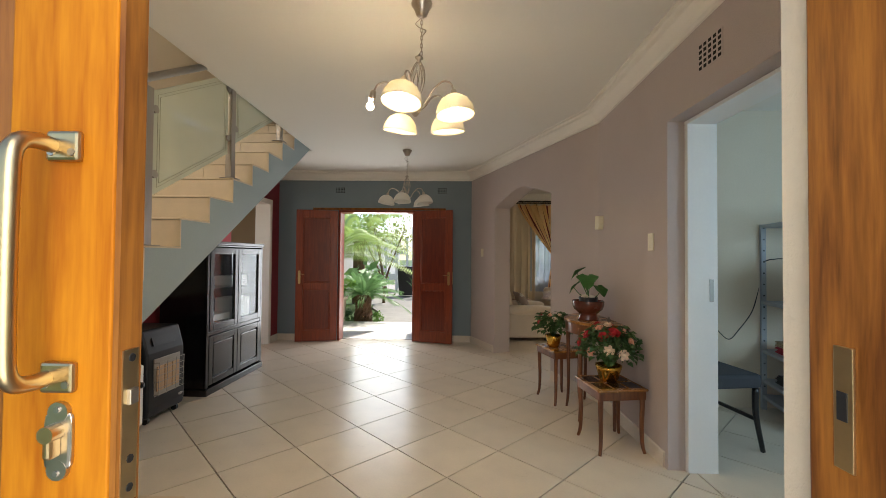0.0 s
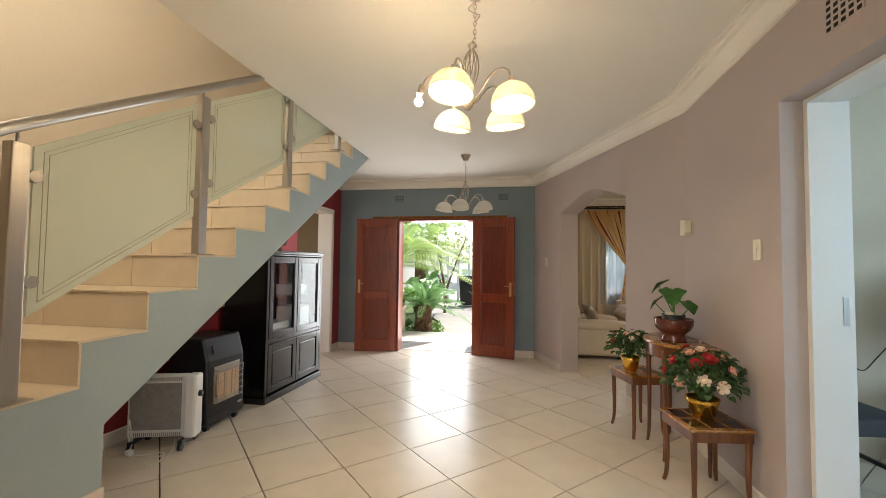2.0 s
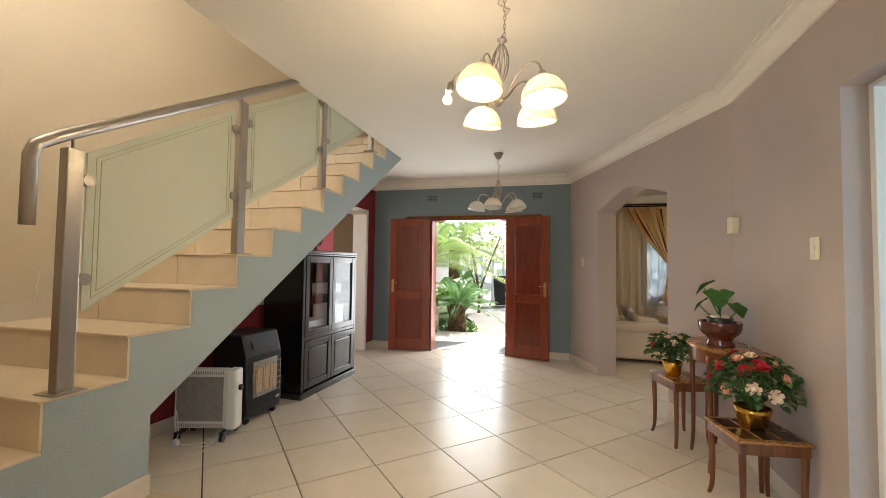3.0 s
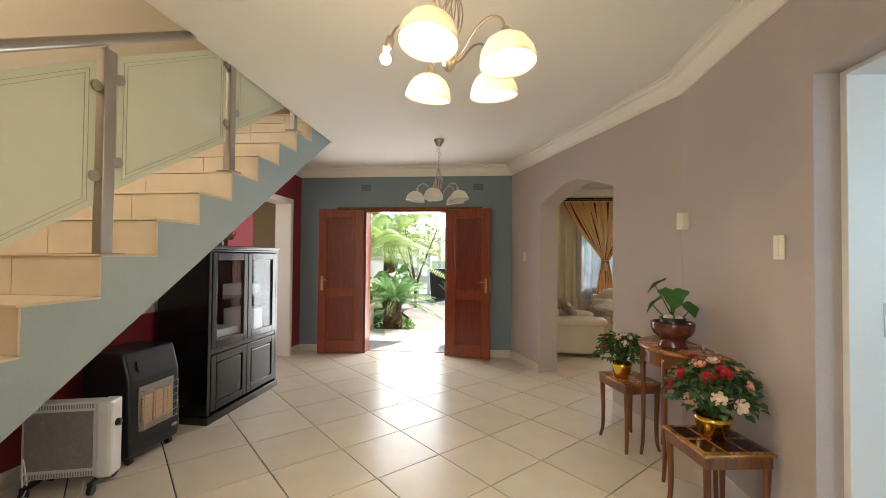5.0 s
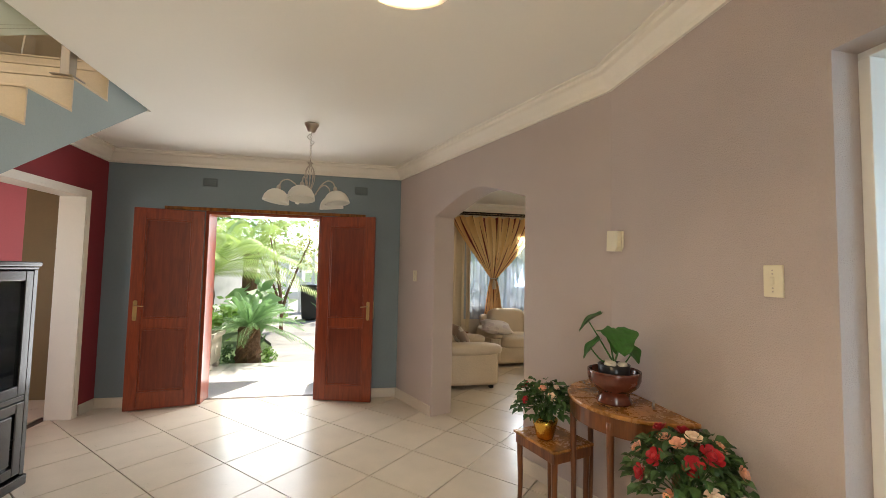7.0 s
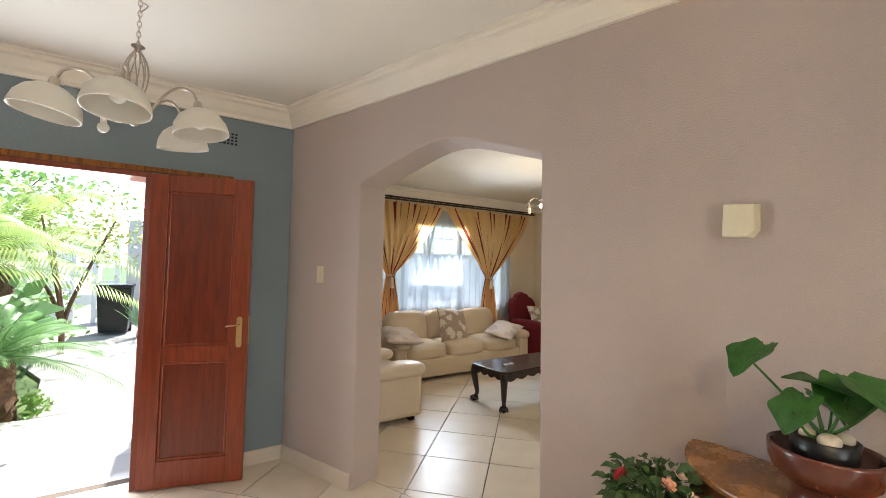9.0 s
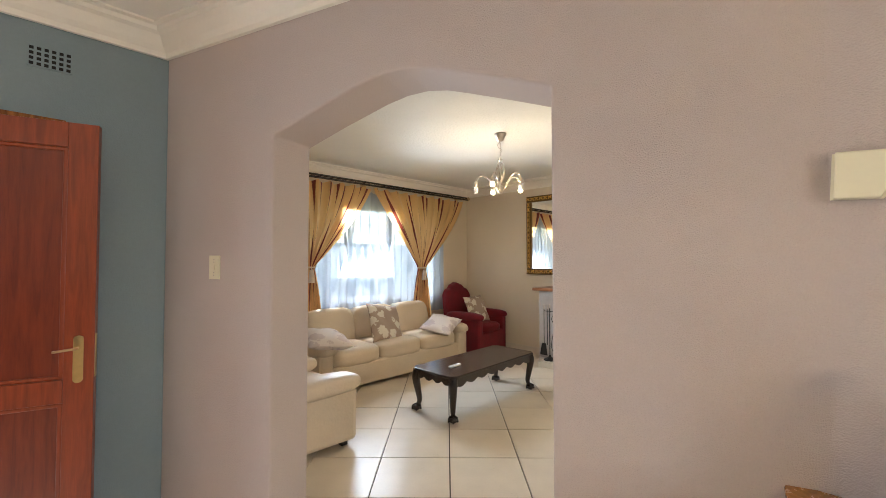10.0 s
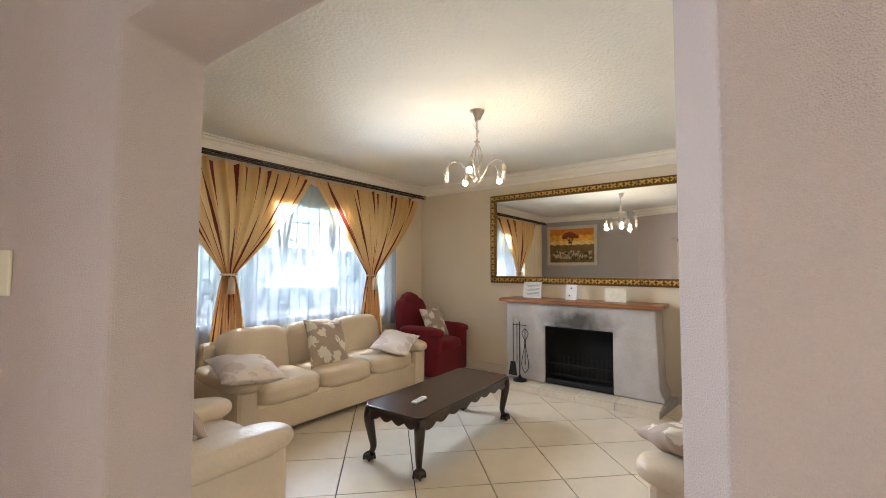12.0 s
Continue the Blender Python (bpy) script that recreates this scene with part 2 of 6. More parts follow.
def smoked(material, centre, size):
    """Adds a smoke stain with a ragged rim, dark round the centre."""
    nd, ln = material.node_tree.nodes, material.node_tree.links
    bs = nd["Principled BSDF"]
    old = bs.inputs["Base Color"].links[0].from_socket
    co, mp, no = nd.new("ShaderNodeTexCoord"), nd.new("ShaderNodeMapping"), nd.new("ShaderNodeTexNoise")
    mp.vector_type = "TEXTURE"
    mp.inputs["Location"].default_value, mp.inputs["Scale"].default_value = centre, size
    ln.new(co.outputs["Object"], mp.inputs[0])
    ln.new(co.outputs["Object"], no.inputs[0])
    no.inputs["Scale"].default_value = 7
    le = nd.new("ShaderNodeVectorMath")
    le.operation = "LENGTH"
    ln.new(mp.outputs[0], le.inputs[0])
    ad = nd.new("ShaderNodeMath")
    ad.operation = "MULTIPLY_ADD"
    ad.inputs[1].default_value = 0.7
    ln.new(no.outputs[0], ad.inputs[0])
    ln.new(le.outputs["Value"], ad.inputs[2])
    rg = nd.new("ShaderNodeMapRange")
    rg.inputs[1].default_value, rg.inputs[2].default_value, rg.inputs[3].default_value, rg.inputs[4].default_value = 0.6, 1.35, 0.92, 0.0
    ln.new(ad.outputs[0], rg.inputs[0])
    mx = nd.new("ShaderNodeMix")
    mx.data_type = "RGBA"
    ln.new(rg.outputs[0], mx.inputs[0])
    ln.new(old, mx.inputs[6])
    mx.inputs[7].default_value = (0.03, 0.027, 0.022, 1)
    ln.new(mx.outputs[2], bs.inputs["Base Color"])


smoked(FIREGREY, (4.93, 7.35, 0.80), (0.4, 0.50, 0.24))
# Soot of the firebox; also the painted dark inside the vent holes.
SOOT_HOLE_BLACK = surface("soot", (0.008, 0.0075, 0.007), 0.95, var=0.3, scale=15, bump=0.4)
MIRROR = surface("mirror_silver", (0.88, 0.89, 0.88), 0.02, metal=1, var=0.0, bump=0.0, rough_var=0.0)
PANE = glassy("window_glass", (0.96, 0.98, 0.97))
CABGLASS = glassy("cabinet_glass", (0.85, 0.87, 0.88))
FROST = veil("frosted_balustrade_glass", (0.76, 0.80, 0.68), 0.2, 0.72, 0.3)
ETCH = surface("etched_line", (0.38, 0.39, 0.29), 0.5, var=0.1, bump=0.0)
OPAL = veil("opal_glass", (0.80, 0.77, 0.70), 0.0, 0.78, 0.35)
# OPAL's glass again; a darker tone for lit shades is put into its colour.
OPAL_LIT = veil("opal_glass_lit", (0.66, 0.61, 0.50), 0.12, 0.70, 0.3)
BULB = glow("lit_bulb", (1.0, 0.80, 0.52), 11.0)
DEADBULB = surface("unlit_bulb", (0.8, 0.78, 0.72), 0.3, var=0.0, bump=0.0)
LEAF = surface("rose_leaf", (0.045, 0.10, 0.025), 0.5, var=0.3, scale=20, bump=0.1)
BIGLEAF = surface("lily_leaf", (0.032, 0.125, 0.018), 0.45, var=0.35, scale=24, bump=0.35, bump_scale=60)
PALM = veil("palm_frond", (0.36, 0.48, 0.14), 0.0, 0.6, 0.45)
CYCAD = veil("cycad_frond", (0.20, 0.36, 0.14), 0.0, 0.65, 0.4)
BARK = surface("palm_bark", (0.16, 0.09, 0.05), 0.95, var=0.4, scale=25, bump=0.9, bump_scale=40)
ROSERED = surface("red_petal", (0.40, 0.012, 0.02), 0.55, var=0.2, scale=40, bump=0.1)
ROSEPINK = surface("peach_petal", (0.78, 0.40, 0.27), 0.6, var=0.15, scale=40, bump=0.1)
ROSECREAM = surface("cream_petal", (0.80, 0.62, 0.46), 0.6, var=0.12, scale=40, bump=0.1)
SHEER = veil("sheer_net", (0.50, 0.58, 0.70), 0.24, 0.6, 0.8)


def striped(name, base, dark):
    """Curtain cloth: gold taffeta with long wine-coloured slashes that taper at both ends."""
    m, nd, ln, bs = nodes_of(name)
    uv = nd.new("ShaderNodeUVMap")
    sep = nd.new("ShaderNodeSeparateXYZ")
    ln.new(uv.outputs[0], sep.inputs[0])

    def calc(op, a, b=0.0, c=0.0):
        n = nd.new("ShaderNodeMath")
        n.operation = op
        for i, v in enumerate((a, b, c)):
            if isinstance(v, float):
                n.inputs[i].default_value = v
            else:
                ln.new(v, n.inputs[i])
        return n.outputs[0]

    column = calc("MULTIPLY", sep.outputs[0], 15.0)
    chance = nd.new("ShaderNodeTexWhiteNoise")
    chance.noise_dimensions = "1D"
    ln.new(calc("FLOOR", column), chance.inputs["W"])
    place = calc("FRACT", calc("MULTIPLY_ADD", sep.outputs[1], 1.9, chance.outputs["Value"]))
    across = calc("ABSOLUTE", calc("SUBTRACT", calc("FRACT", column), 0.5))
    down = calc("ABSOLUTE", calc("SUBTRACT", place, 0.5))
    ragged = nd.new("ShaderNodeTexNoise")
    ragged.inputs["Scale"].default_value = 60
    ln.new(uv.outputs[0], ragged.inputs[0])
    edge = calc("MULTIPLY_ADD", ragged.outputs[0], 0.06, calc("MULTIPLY_ADD", down, 0.42, across))
    rp = nd.new("ShaderNodeValToRGB")
    rp.color_ramp.elements[0].position, rp.color_ramp.elements[1].position = 0.20, 0.225
    rp.color_ramp.elements[0].color, rp.color_ramp.elements[1].color = (*dark, 1), (*base, 1)
    ln.new(edge, rp.inputs[0])
    tl, mx = nd.new("ShaderNodeBsdfTranslucent"), nd.new("ShaderNodeMixShader")
    ln.new(rp.outputs[0], tl.inputs[0])
    ln.new(rp.outputs[0], bs.inputs["Base Color"])
    bs.inputs["Roughness"].default_value = 0.5
    bs.inputs["Sheen Weight"].default_value = 0.3
    mx.inputs[0].default_value = 0.45
    ln.new(bs.outputs[0], mx.inputs[1])
    ln.new(tl.outputs[0], mx.inputs[2])
    ln.new(mx.outputs[0], nd["Material Output"].inputs[0])
    return m


def blotched(name, base, light, scale=7.0):
    """Cushion cloth with pale flower blotches."""
    m, nd, ln, bs = nodes_of(name)
    co = nd.new("ShaderNodeTexCoord")
    vo, no = nd.new("ShaderNodeTexVoronoi"), nd.new("ShaderNodeTexNoise")
    vo.inputs["Scale"].default_value, no.inputs["Scale"].default_value, no.inputs["Detail"].default_value = scale, 26, 4
    ln.new(co.outputs["Object"], vo.inputs[0])
    ln.new(co.outputs["Object"], no.inputs[0])
    ad = nd.new("ShaderNodeMath")
    ad.operation = "MULTIPLY_ADD"
    ad.inputs[1].default_value = 0.7
    ln.new(no.outputs[0], ad.inputs[0])
    ln.new(vo.outputs[0], ad.inputs[2])
    rp = nd.new("ShaderNodeValToRGB")
    rp.color_ramp.elements[0].position, rp.color_ramp.elements[1].position = 0.70, 0.76
    rp.color_ramp.elements[0].color, rp.color_ramp.elements[1].color = (*light, 1), (*base, 1)
    ln.new(ad.outputs[0], rp.inputs[0])
    ln.new(rp.outputs[0], bs.inputs["Base Color"])
    bs.inputs["Roughness"].default_value = 0.75
    return m


CURTAIN = striped("gold_striped_taffeta", (0.82, 0.53, 0.23), (0.19, 0.028, 0.02))
DAMASK = blotched("damask_cushion", (0.40, 0.31, 0.25), (0.72, 0.68, 0.60))
PALECUSHION = blotched("pale_patterned_cushion", (0.74, 0.66, 0.60), (0.60, 0.50, 0.47), 5)


# ---- shapes ----
def box(bm, x0, x1, y0, y1, z0, z1, bevel=0.0):
    r = bmesh.ops.create_cube(bm, size=1.0)
    for v in r["verts"]:
        v.co = Vector(((x0 + x1) / 2 + v.co.x * (x1 - x0), (y0 + y1) / 2 + v.co.y * (y1 - y0), (z0 + z1) / 2 + v.co.z * (z1 - z0)))
    if bevel:
        edges = list({e for v in r["verts"] for e in v.link_edges})
        bmesh.ops.bevel(bm, geom=edges, offset=bevel, segments=2, profile=0.5, affect="EDGES")
    return bm


def prism(bm, pts, lift):
    """A flat outline, pushed by the vector lift."""
    a = [bm.verts.new(p) for p in pts]
    b = [bm.verts.new(Vector(p) + Vector(lift)) for p in pts]
    bm.faces.new(a)
    bm.faces.new(b[::-1])
    n = len(pts)
    for i in range(n):
        bm.faces.new((a[i], b[i], b[(i + 1) % n], a[(i + 1) % n]))
    bmesh.ops.recalc_face_normals(bm, faces=bm.faces)
    return bm


def lathe(bm, profile, seg=24, at=(0, 0, 0), wobble=None):
    rings = []
    for r, z in profile:
        ring = []
        for i in range(seg):
            a = 2 * math.pi * i / seg
            rr = r * (wobble(a, z) if wobble else 1)
            ring.append(bm.verts.new((at[0] + rr * math.cos(a), at[1] + rr * math.sin(a), at[2] + z)))
        rings.append(ring)
    for a, b in zip(rings, rings[1:]):
        for i in range(seg):
            bm.faces.new((a[i], a[(i + 1) % seg], b[(i + 1) % seg], b[i]))
    if profile[0][0] > 1e-4:
        bm.faces.new(rings[0][::-1])
    if profile[-1][0] > 1e-4:
        bm.faces.new(rings[-1])
    return bm


def tube(bm, pts, r, seg=8, r_end=None):
    pts = [Vector(p) for p in pts]
    rings, n = [], len(pts)
    for i, p in enumerate(pts):
        d = (pts[min(i + 1, n - 1)] - pts[max(i - 1, 0)]).normalized()
        u = d.orthogonal().normalized() if i == 0 else (u - d * u.dot(d)).normalized()
        w = d.cross(u)
        rad = r if r_end is None else r + (r_end - r) * i / (n - 1)
        rings.append([bm.verts.new(p + (u * math.cos(2 * math.pi * k / seg) + w * math.sin(2 * math.pi * k / seg)) * rad) for k in range(seg)])
    for a, b in zip(rings, rings[1:]):
        for k in range(seg):
            bm.faces.new((a[k], a[(k + 1) % seg], b[(k + 1) % seg], b[k]))
    bm.faces.new(rings[0][::-1])
    bm.faces.new(rings[-1])
    return bm


def pillow(bm, c, size, power=3.0, m=None, seg=14):
    """A plump rounded block."""
    r = bmesh.ops.create_uvsphere(bm, u_segments=seg * 2, v_segments=seg, radius=1.0)
    for v in r["verts"]:
        p = v.co
        k = (abs(p.x) ** power + abs(p.y) ** power + abs(p.z) ** power) ** (-1 / power)
        q = Vector((p.x * k * size[0] / 2, p.y * k * size[1] / 2, p.z * k * size[2] / 2))
        v.co = (m @ q if m else q) + Vector(c)
    return bm


def ball(bm, c, r, seg=12):
    q = bmesh.ops.create_uvsphere(bm, u_segments=seg, v_segments=max(6, seg // 2), radius=r)
    for v in q["verts"]:
        v.co += Vector(c)
    return bm


def B():
    return bmesh.new()


def curve_pts(pts, n=6):
    """Points of a smooth line through pts."""
    pts = [Vector(p) for p in pts]
    out = []
    for i in range(len(pts) - 1):
        p0, p1, p2, p3 = pts[max(i - 1, 0)], pts[i], pts[i + 1], pts[min(i + 2, len(pts) - 1)]
        for k in range(n):
            t = k / n
            out.append(0.5 * (2 * p1 + (p2 - p0) * t + (2 * p0 - 5 * p1 + 4 * p2 - p3) * t * t + (3 * p1 - p0 - 3 * p2 + p3) * t ** 3))
    return out + [pts[-1]]


def mesh_from(bm, name, material, smooth=False):
    me = bpy.data.meshes.new(name)
    bm.normal_update()
    bm.to_mesh(me)
    bm.free()
    me.materials.append(material)
    if smooth:
        me.polygons.foreach_set("use_smooth", [True] * len(me.polygons))
    return me


def part(name, bm, material, parent, label="", smooth=False):
    ob = new(name, mesh_from(bm, name, material, smooth))
    ob.parent = parent
    return tagged(ob, label)


def thing(name, m, label, category, group=""):
    ob = new(name)
    ob.empty_display_size = 0.1
    ob.matrix_world = m
    return tagged(ob, label, category, group)


def structure(name, bm, material, label, category, smooth=False):
    ob = new(name, mesh_from(bm, name, material, smooth))
    return tagged(ob, label, category, kind="structure")


def solo(name, bm, material, label, category, group="", m=None, smooth=False):
    ob = new(name, mesh_from(bm, name, material, smooth))
    if m:
        ob.matrix_world = m
    return tagged(ob, label, category, group)


def bevelled(ob, width, seg=2):
    md = ob.modifiers.new("soft_edges", "BEVEL")
    md.width, md.segments, md.limit_method, md.angle_limit = width, seg, "ANGLE", radians(40)
    return ob


def wall_box(bm, p, q, thick, z0, z1):
    """A straight run of wall from p to q; its thickness lies to the right of that way."""
    p, q = Vector((*p, 0)), Vector((*q, 0))
    d = (q - p).normalized()
    n = Vector((d.y, -d.x, 0)) * thick
    prism(bm, [p + Vector((0, 0, z0)), q + Vector((0, 0, z0)), q + n + Vector((0, 0, z0)), p + n + Vector((0, 0, z0))], (0, 0, z1 - z0))


def wall_run(bm, p, q, thick, z0, z1, openings=()):
    """The same with openings (from, to, sill, head) along it."""
    P, Q = Vector(p), Vector(q)
    d, length, at = (Q - P).normalized(), (Q - P).length, 0.0
    for a, b, sill, head in openings:
        if a > at:
            wall_box(bm, P + d * at, P + d * a, thick, z0, z1)
        if sill > z0:
            wall_box(bm, P + d * a, P + d * b, thick, z0, sill)
        if head < z1:
            wall_box(bm, P + d * a, P + d * b, thick, head, z1)
        at = b
    if at < length:
        wall_box(bm, P + d * at, Q, thick, z0, z1)


def moulding(bm, p, q, profile, e0=0.0, e1=0.0):
    """A profile (out from the wall, height) drawn from p to q; the room lies to the left of that way; e0, e1 slant the ends for mitres."""
    P, Q = Vector((*p, 0)), Vector((*q, 0))
    d = (Q - P).normalized()
    n = Vector((-d.y, d.x, 0))
    a = [bm.verts.new(P + n * o + d * (o * e0) + Vector((0, 0, z))) for o, z in profile]
    b = [bm.verts.new(Q + n * o - d * (o * e1) + Vector((0, 0, z))) for o, z in profile]
    k = len(profile)
    for i in range(k):
        bm.faces.new((a[i], b[i], b[(i + 1) % k], a[(i + 1) % k]))
    bm.faces.new(a[::-1])
    bm.faces.new(b)
    bmesh.ops.recalc_face_normals(bm, faces=bm.faces)


# ---- the shell ----
CH = 2.68            # hall ceiling
LC = 2.66            # living room ceiling
YB = 7.69            # garden-door wall
KINK, FAR = Vector((1.46, 5.13)), Vector((0.40, 7.69))
DW = (KINK - FAR).normalized()
RED0, RED1 = Vector((-2.83, 1.98)), Vector((-2.64, 7.69))

bm = B()
wall_run(bm, (-2.9, YB + 0.004), (0.62, YB + 0.004), -0.24, -0.02, CH + 0.3, [(2.9 - 1.69, 2.9 - 0.48, -0.02, 2.05)])
structure("wall_north", bm, BLUE, "slate blue plastered wall round the garden door", "wall")

# angled wall with the arch
bm = B()
S0, S1 = 0.768, 2.035
L = (KINK - FAR).length
arch = [(S0, 2.012), (1.0, 2.095), (1.24, 2.172), (1.35, 2.197), (1.455, 2.203), (1.55, 2.19), (1.66, 2.158), (1.83, 2.104), (S1, 2.035)]
outline = [(0, -0.02), (S0, -0.02), *arch, (S1, -0.02), (L + 0.08, -0.02), (L + 0.08, CH + 0.08), (0, CH + 0.04)]
NW = Vector((-DW.y, DW.x))          # out of the hall


def on_wall(s, z, out=0.0):
    p = FAR + DW * s + NW * out
    return Vector((p.x, p.y, z))


if NW.x < 0:
    NW = -NW
prism(bm, [on_wall(s, z) for s, z in outline], Vector((NW.x, NW.y, 0)) * 0.25)
bevelled(structure("wall_arch", bm, MAUVE, "mauve plastered wall with a flattened arch", "wall"), 0.013, 3)

# east wall with the study door
bm = B()
wall_run(bm, (1.46, 5.19), (1.46, 1.98), -0.29, -0.02, CH + 0.14, [(5.19 - 3.935, 5.19 - 3.012, -0.02, 2.20)])
structure("wall_east", bm, MAUVE, "mauve plastered wall with an open study doorway", "wall")

# south wall with the front door
bm = B()
wall_run(bm, (1.75, 1.98), (-3.1, 1.98), -0.24, -0.25, CH + 0.16, [(1.75 - 0.605, 1.75 + 0.98, -0.25, 2.32)])
structure("wall_south", bm, SANDWALL, "cream plastered wall round the front door", "wall")

# west wall: wine red below the stairs and round the dining doorway, cream above the stairs
bm = B()
d = (RED1 - RED0).normalized()
wall_run(bm, RED0, RED1 + d * 0.02, -0.2, -0.02, 1.0, [(4.0, 5.43, -0.02, 1.0)])
wall_run(bm, RED0 + d * 3.6, RED1 + d * 0.02, -0.2, 1.0, CH + 0.02, [(4.0 - 3.6, 5.43 - 3.6, 1.0, 2.13)])
structure("wall_west", bm, RED, "wine red wall under the stairs and round the dining doorway", "wall")
bm = B()
off = Vector((0.03, 0))
wall_run(bm, RED0 + off, RED1 + off + d * 1.5, -0.03, 0.9, 5.3, [(3.3, 8.0, 0.9, CH + 0.1)])
structure("wall_stairwell", bm, CREAM, "cream plastered wall beside the stairs", "wall")

# ceilings
def fall(bm):
    """The hall ceiling drops a little towards the garden."""
    for v in bm.verts:
        v.co.z += (6.47 - v.co.y) * 0.027


bm = B()
prism(bm, [(-1.875, 1.9, CH), (1.75, 1.9, CH), (1.75, 5.3, CH), (0.6, 7.93, CH), (-2.9, 7.93, CH), (-2.9, 6.5, CH), (-1.715, 6.5, CH)], (0, 0, 0.26))
fall(bm)
structure("ceiling", bm, CEIL, "off-white plastered hall ceiling", "ceiling")
bm = B()
prism(bm, [(0.3, 9.98, LC), (0.3, 7.95, LC), (0.75, 7.8, LC), (1.74, 5.5, LC), (1.74, 5.2, LC), (5.4, 5.2, LC), (5.4, 9.98, LC)], (0, 0, 0.2))
structure("ceiling_living", bm, CEIL_ROUGH, "textured off-white living room ceiling", "ceiling")

# upper storey round the open stairwell
bm = B()
# The high opening is added for the landing fill lamp.
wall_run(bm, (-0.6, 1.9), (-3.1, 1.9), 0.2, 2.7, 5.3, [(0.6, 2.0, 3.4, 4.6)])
wall_run(bm, (-3.0, 8.6), (-0.6, 8.6), -0.2, 2.7, 5.3)
wall_run(bm, (-0.6, 8.6), (-0.6, 1.9), -0.2, 2.94, 5.3)
structure("wall_upper", bm, CREAM, "cream plastered upper landing walls", "wall")
bm = B()
box(bm, -3.1, -0.4, 1.7, 8.8, 5.3, 5.45)
structure("ceiling_upper", bm, CEIL, "white upper landing ceiling", "ceiling")

# living room walls
bm = B()
wall_run(bm, (0.3, 9.95), (5.55, 9.95), -0.24, -0.02, LC + 0.02, [(1.35, 4.35, 0.85, 2.2)])
structure("wall_window", bm, SANDWALL, "sand coloured plaster wall round the living room window", "wall")
bm = B()
wall_run(bm, (5.32, 9.95), (5.32, 5.0), -0.24, -0.02, LC + 0.02)
structure("wall_fireplace", bm, SANDWALL, "sand coloured plaster wall behind the fireplace", "wall")
bm = B()
wall_run(bm, (5.32, 5.25), (1.75, 5.25), -0.2, -0.02, LC + 0.02)
structure("wall_living_south", bm, SANDWALL, "sand coloured plaster wall", "wall")
bm = B()
wall_run(bm, (0.66, 7.75), (0.66, 9.95), -0.22, -0.02, LC + 0.02)
structure("wall_living_west", bm, GREYWALL, "grey plastered wall with a painting", "wall")

# study, seen through the doorway
bm = B()
wall_run(bm, (1.6, 5.12), (4.3, 5.12), -0.1, -0.02, CH)
wall_run(bm, (4.2, 5.2), (4.2, 1.8), -0.1, -0.02, CH)
wall_run(bm, (4.3, 1.9), (1.6, 1.9), -0.1, -0.02, CH)
structure("wall_study", bm, COOLWHITE, "pale painted study walls", "wall")
bm = B()
box(bm, 1.6, 4.3, 1.8, 5.2, CH, CH + 0.1)
structure("ceiling_study", bm, CEIL, "white study ceiling", "ceiling")

# dining room beyond the red wall
bm = B()
# Flat olive brown board standing before the pink wall.
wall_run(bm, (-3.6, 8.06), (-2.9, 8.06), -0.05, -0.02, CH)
structure("wall_dining_pier", bm, OLIVE, "olive brown panel before the pink wall of the next room", "wall")
bm = B()
wall_run(bm, (-5.2, 8.12), (-2.9, 8.12), -0.1, -0.02, CH)
wall_run(bm, (-5.2, 5.6), (-5.2, 8.2), -0.1, -0.02, CH)
wall_run(bm, (-2.9, 5.6), (-5.2, 5.6), -0.1, -0.02, CH, [(0.6, 1.7, 1.0, 2.1)])
structure("wall_dining", bm, PINK, "pink painted wall of the next room", "wall")
bm = B()
box(bm, -5.3, -2.85, 5.5, 8.3, CH, CH + 0.1)
structure("ceiling_dining", bm, CEIL, "white ceiling of the next room", "ceiling")

# cornices
PROF = [(0, CH - 0.13), (0.018, CH - 0.13), (0.022, CH - 0.105), (0.045, CH - 0.085), (0.075, CH - 0.04), (0.10, CH - 0.032), (0.105, CH - 0.012), (0.13, CH - 0.01), (0.13, CH + 0.0), (0, CH + 0.0)]
PROFL = [(o * 1.2, z - 0.02) for o, z in PROF]
bm = B()
moulding(bm, (0.40, YB), (-2.64, YB), PROF, 0.67, 1.0)
moulding(bm, KINK, FAR, PROF, -0.2, 0.67)
moulding(bm, (1.46, 1.98), KINK, PROF, 1.0, -0.2)
moulding(bm, RED1, RED1 - d * 1.15, PROF, 1.0, 0.0)
fall(bm)
structure("trim_cornice_hall", bm, CORNICE, "cream moulded plaster cornice", "cornice")
bm = B()
moulding(bm, (5.32, 9.95), (0.66, 9.95), PROFL, 1, 1)
moulding(bm, (5.32, 5.25), (5.32, 9.95), PROFL, 1, 1)
moulding(bm, (0.66, 9.95), (0.66, 7.95), PROFL, 1, 0)
a, b = FAR + NW * 0.26, KINK + NW * 0.26
moulding(bm, a + DW * 0.05, b, PROFL, 0, 0)
structure("trim_cornice_living", bm, CORNICE, "white moulded plaster cornice", "cornice")

# tiled skirtings
SK = [(0, 0.0), (0.012, 0.0), (0.012, 0.092), (0.008, 0.1), (0, 0.1)]
bm = B()
moulding(bm, (0.40, YB), (-0.42, YB), SK)
moulding(bm, (-1.75, YB), (-2.64, YB), SK)
moulding(bm, RED1, RED1 - d * 0.22, SK)
moulding(bm, RED1 - d * 1.80, RED0 + d * 1.26, SK)
moulding(bm, FAR + DW * (S0 - 0.02), FAR, SK)
moulding(bm, KINK, FAR + DW * (S1 + 0.02), SK)
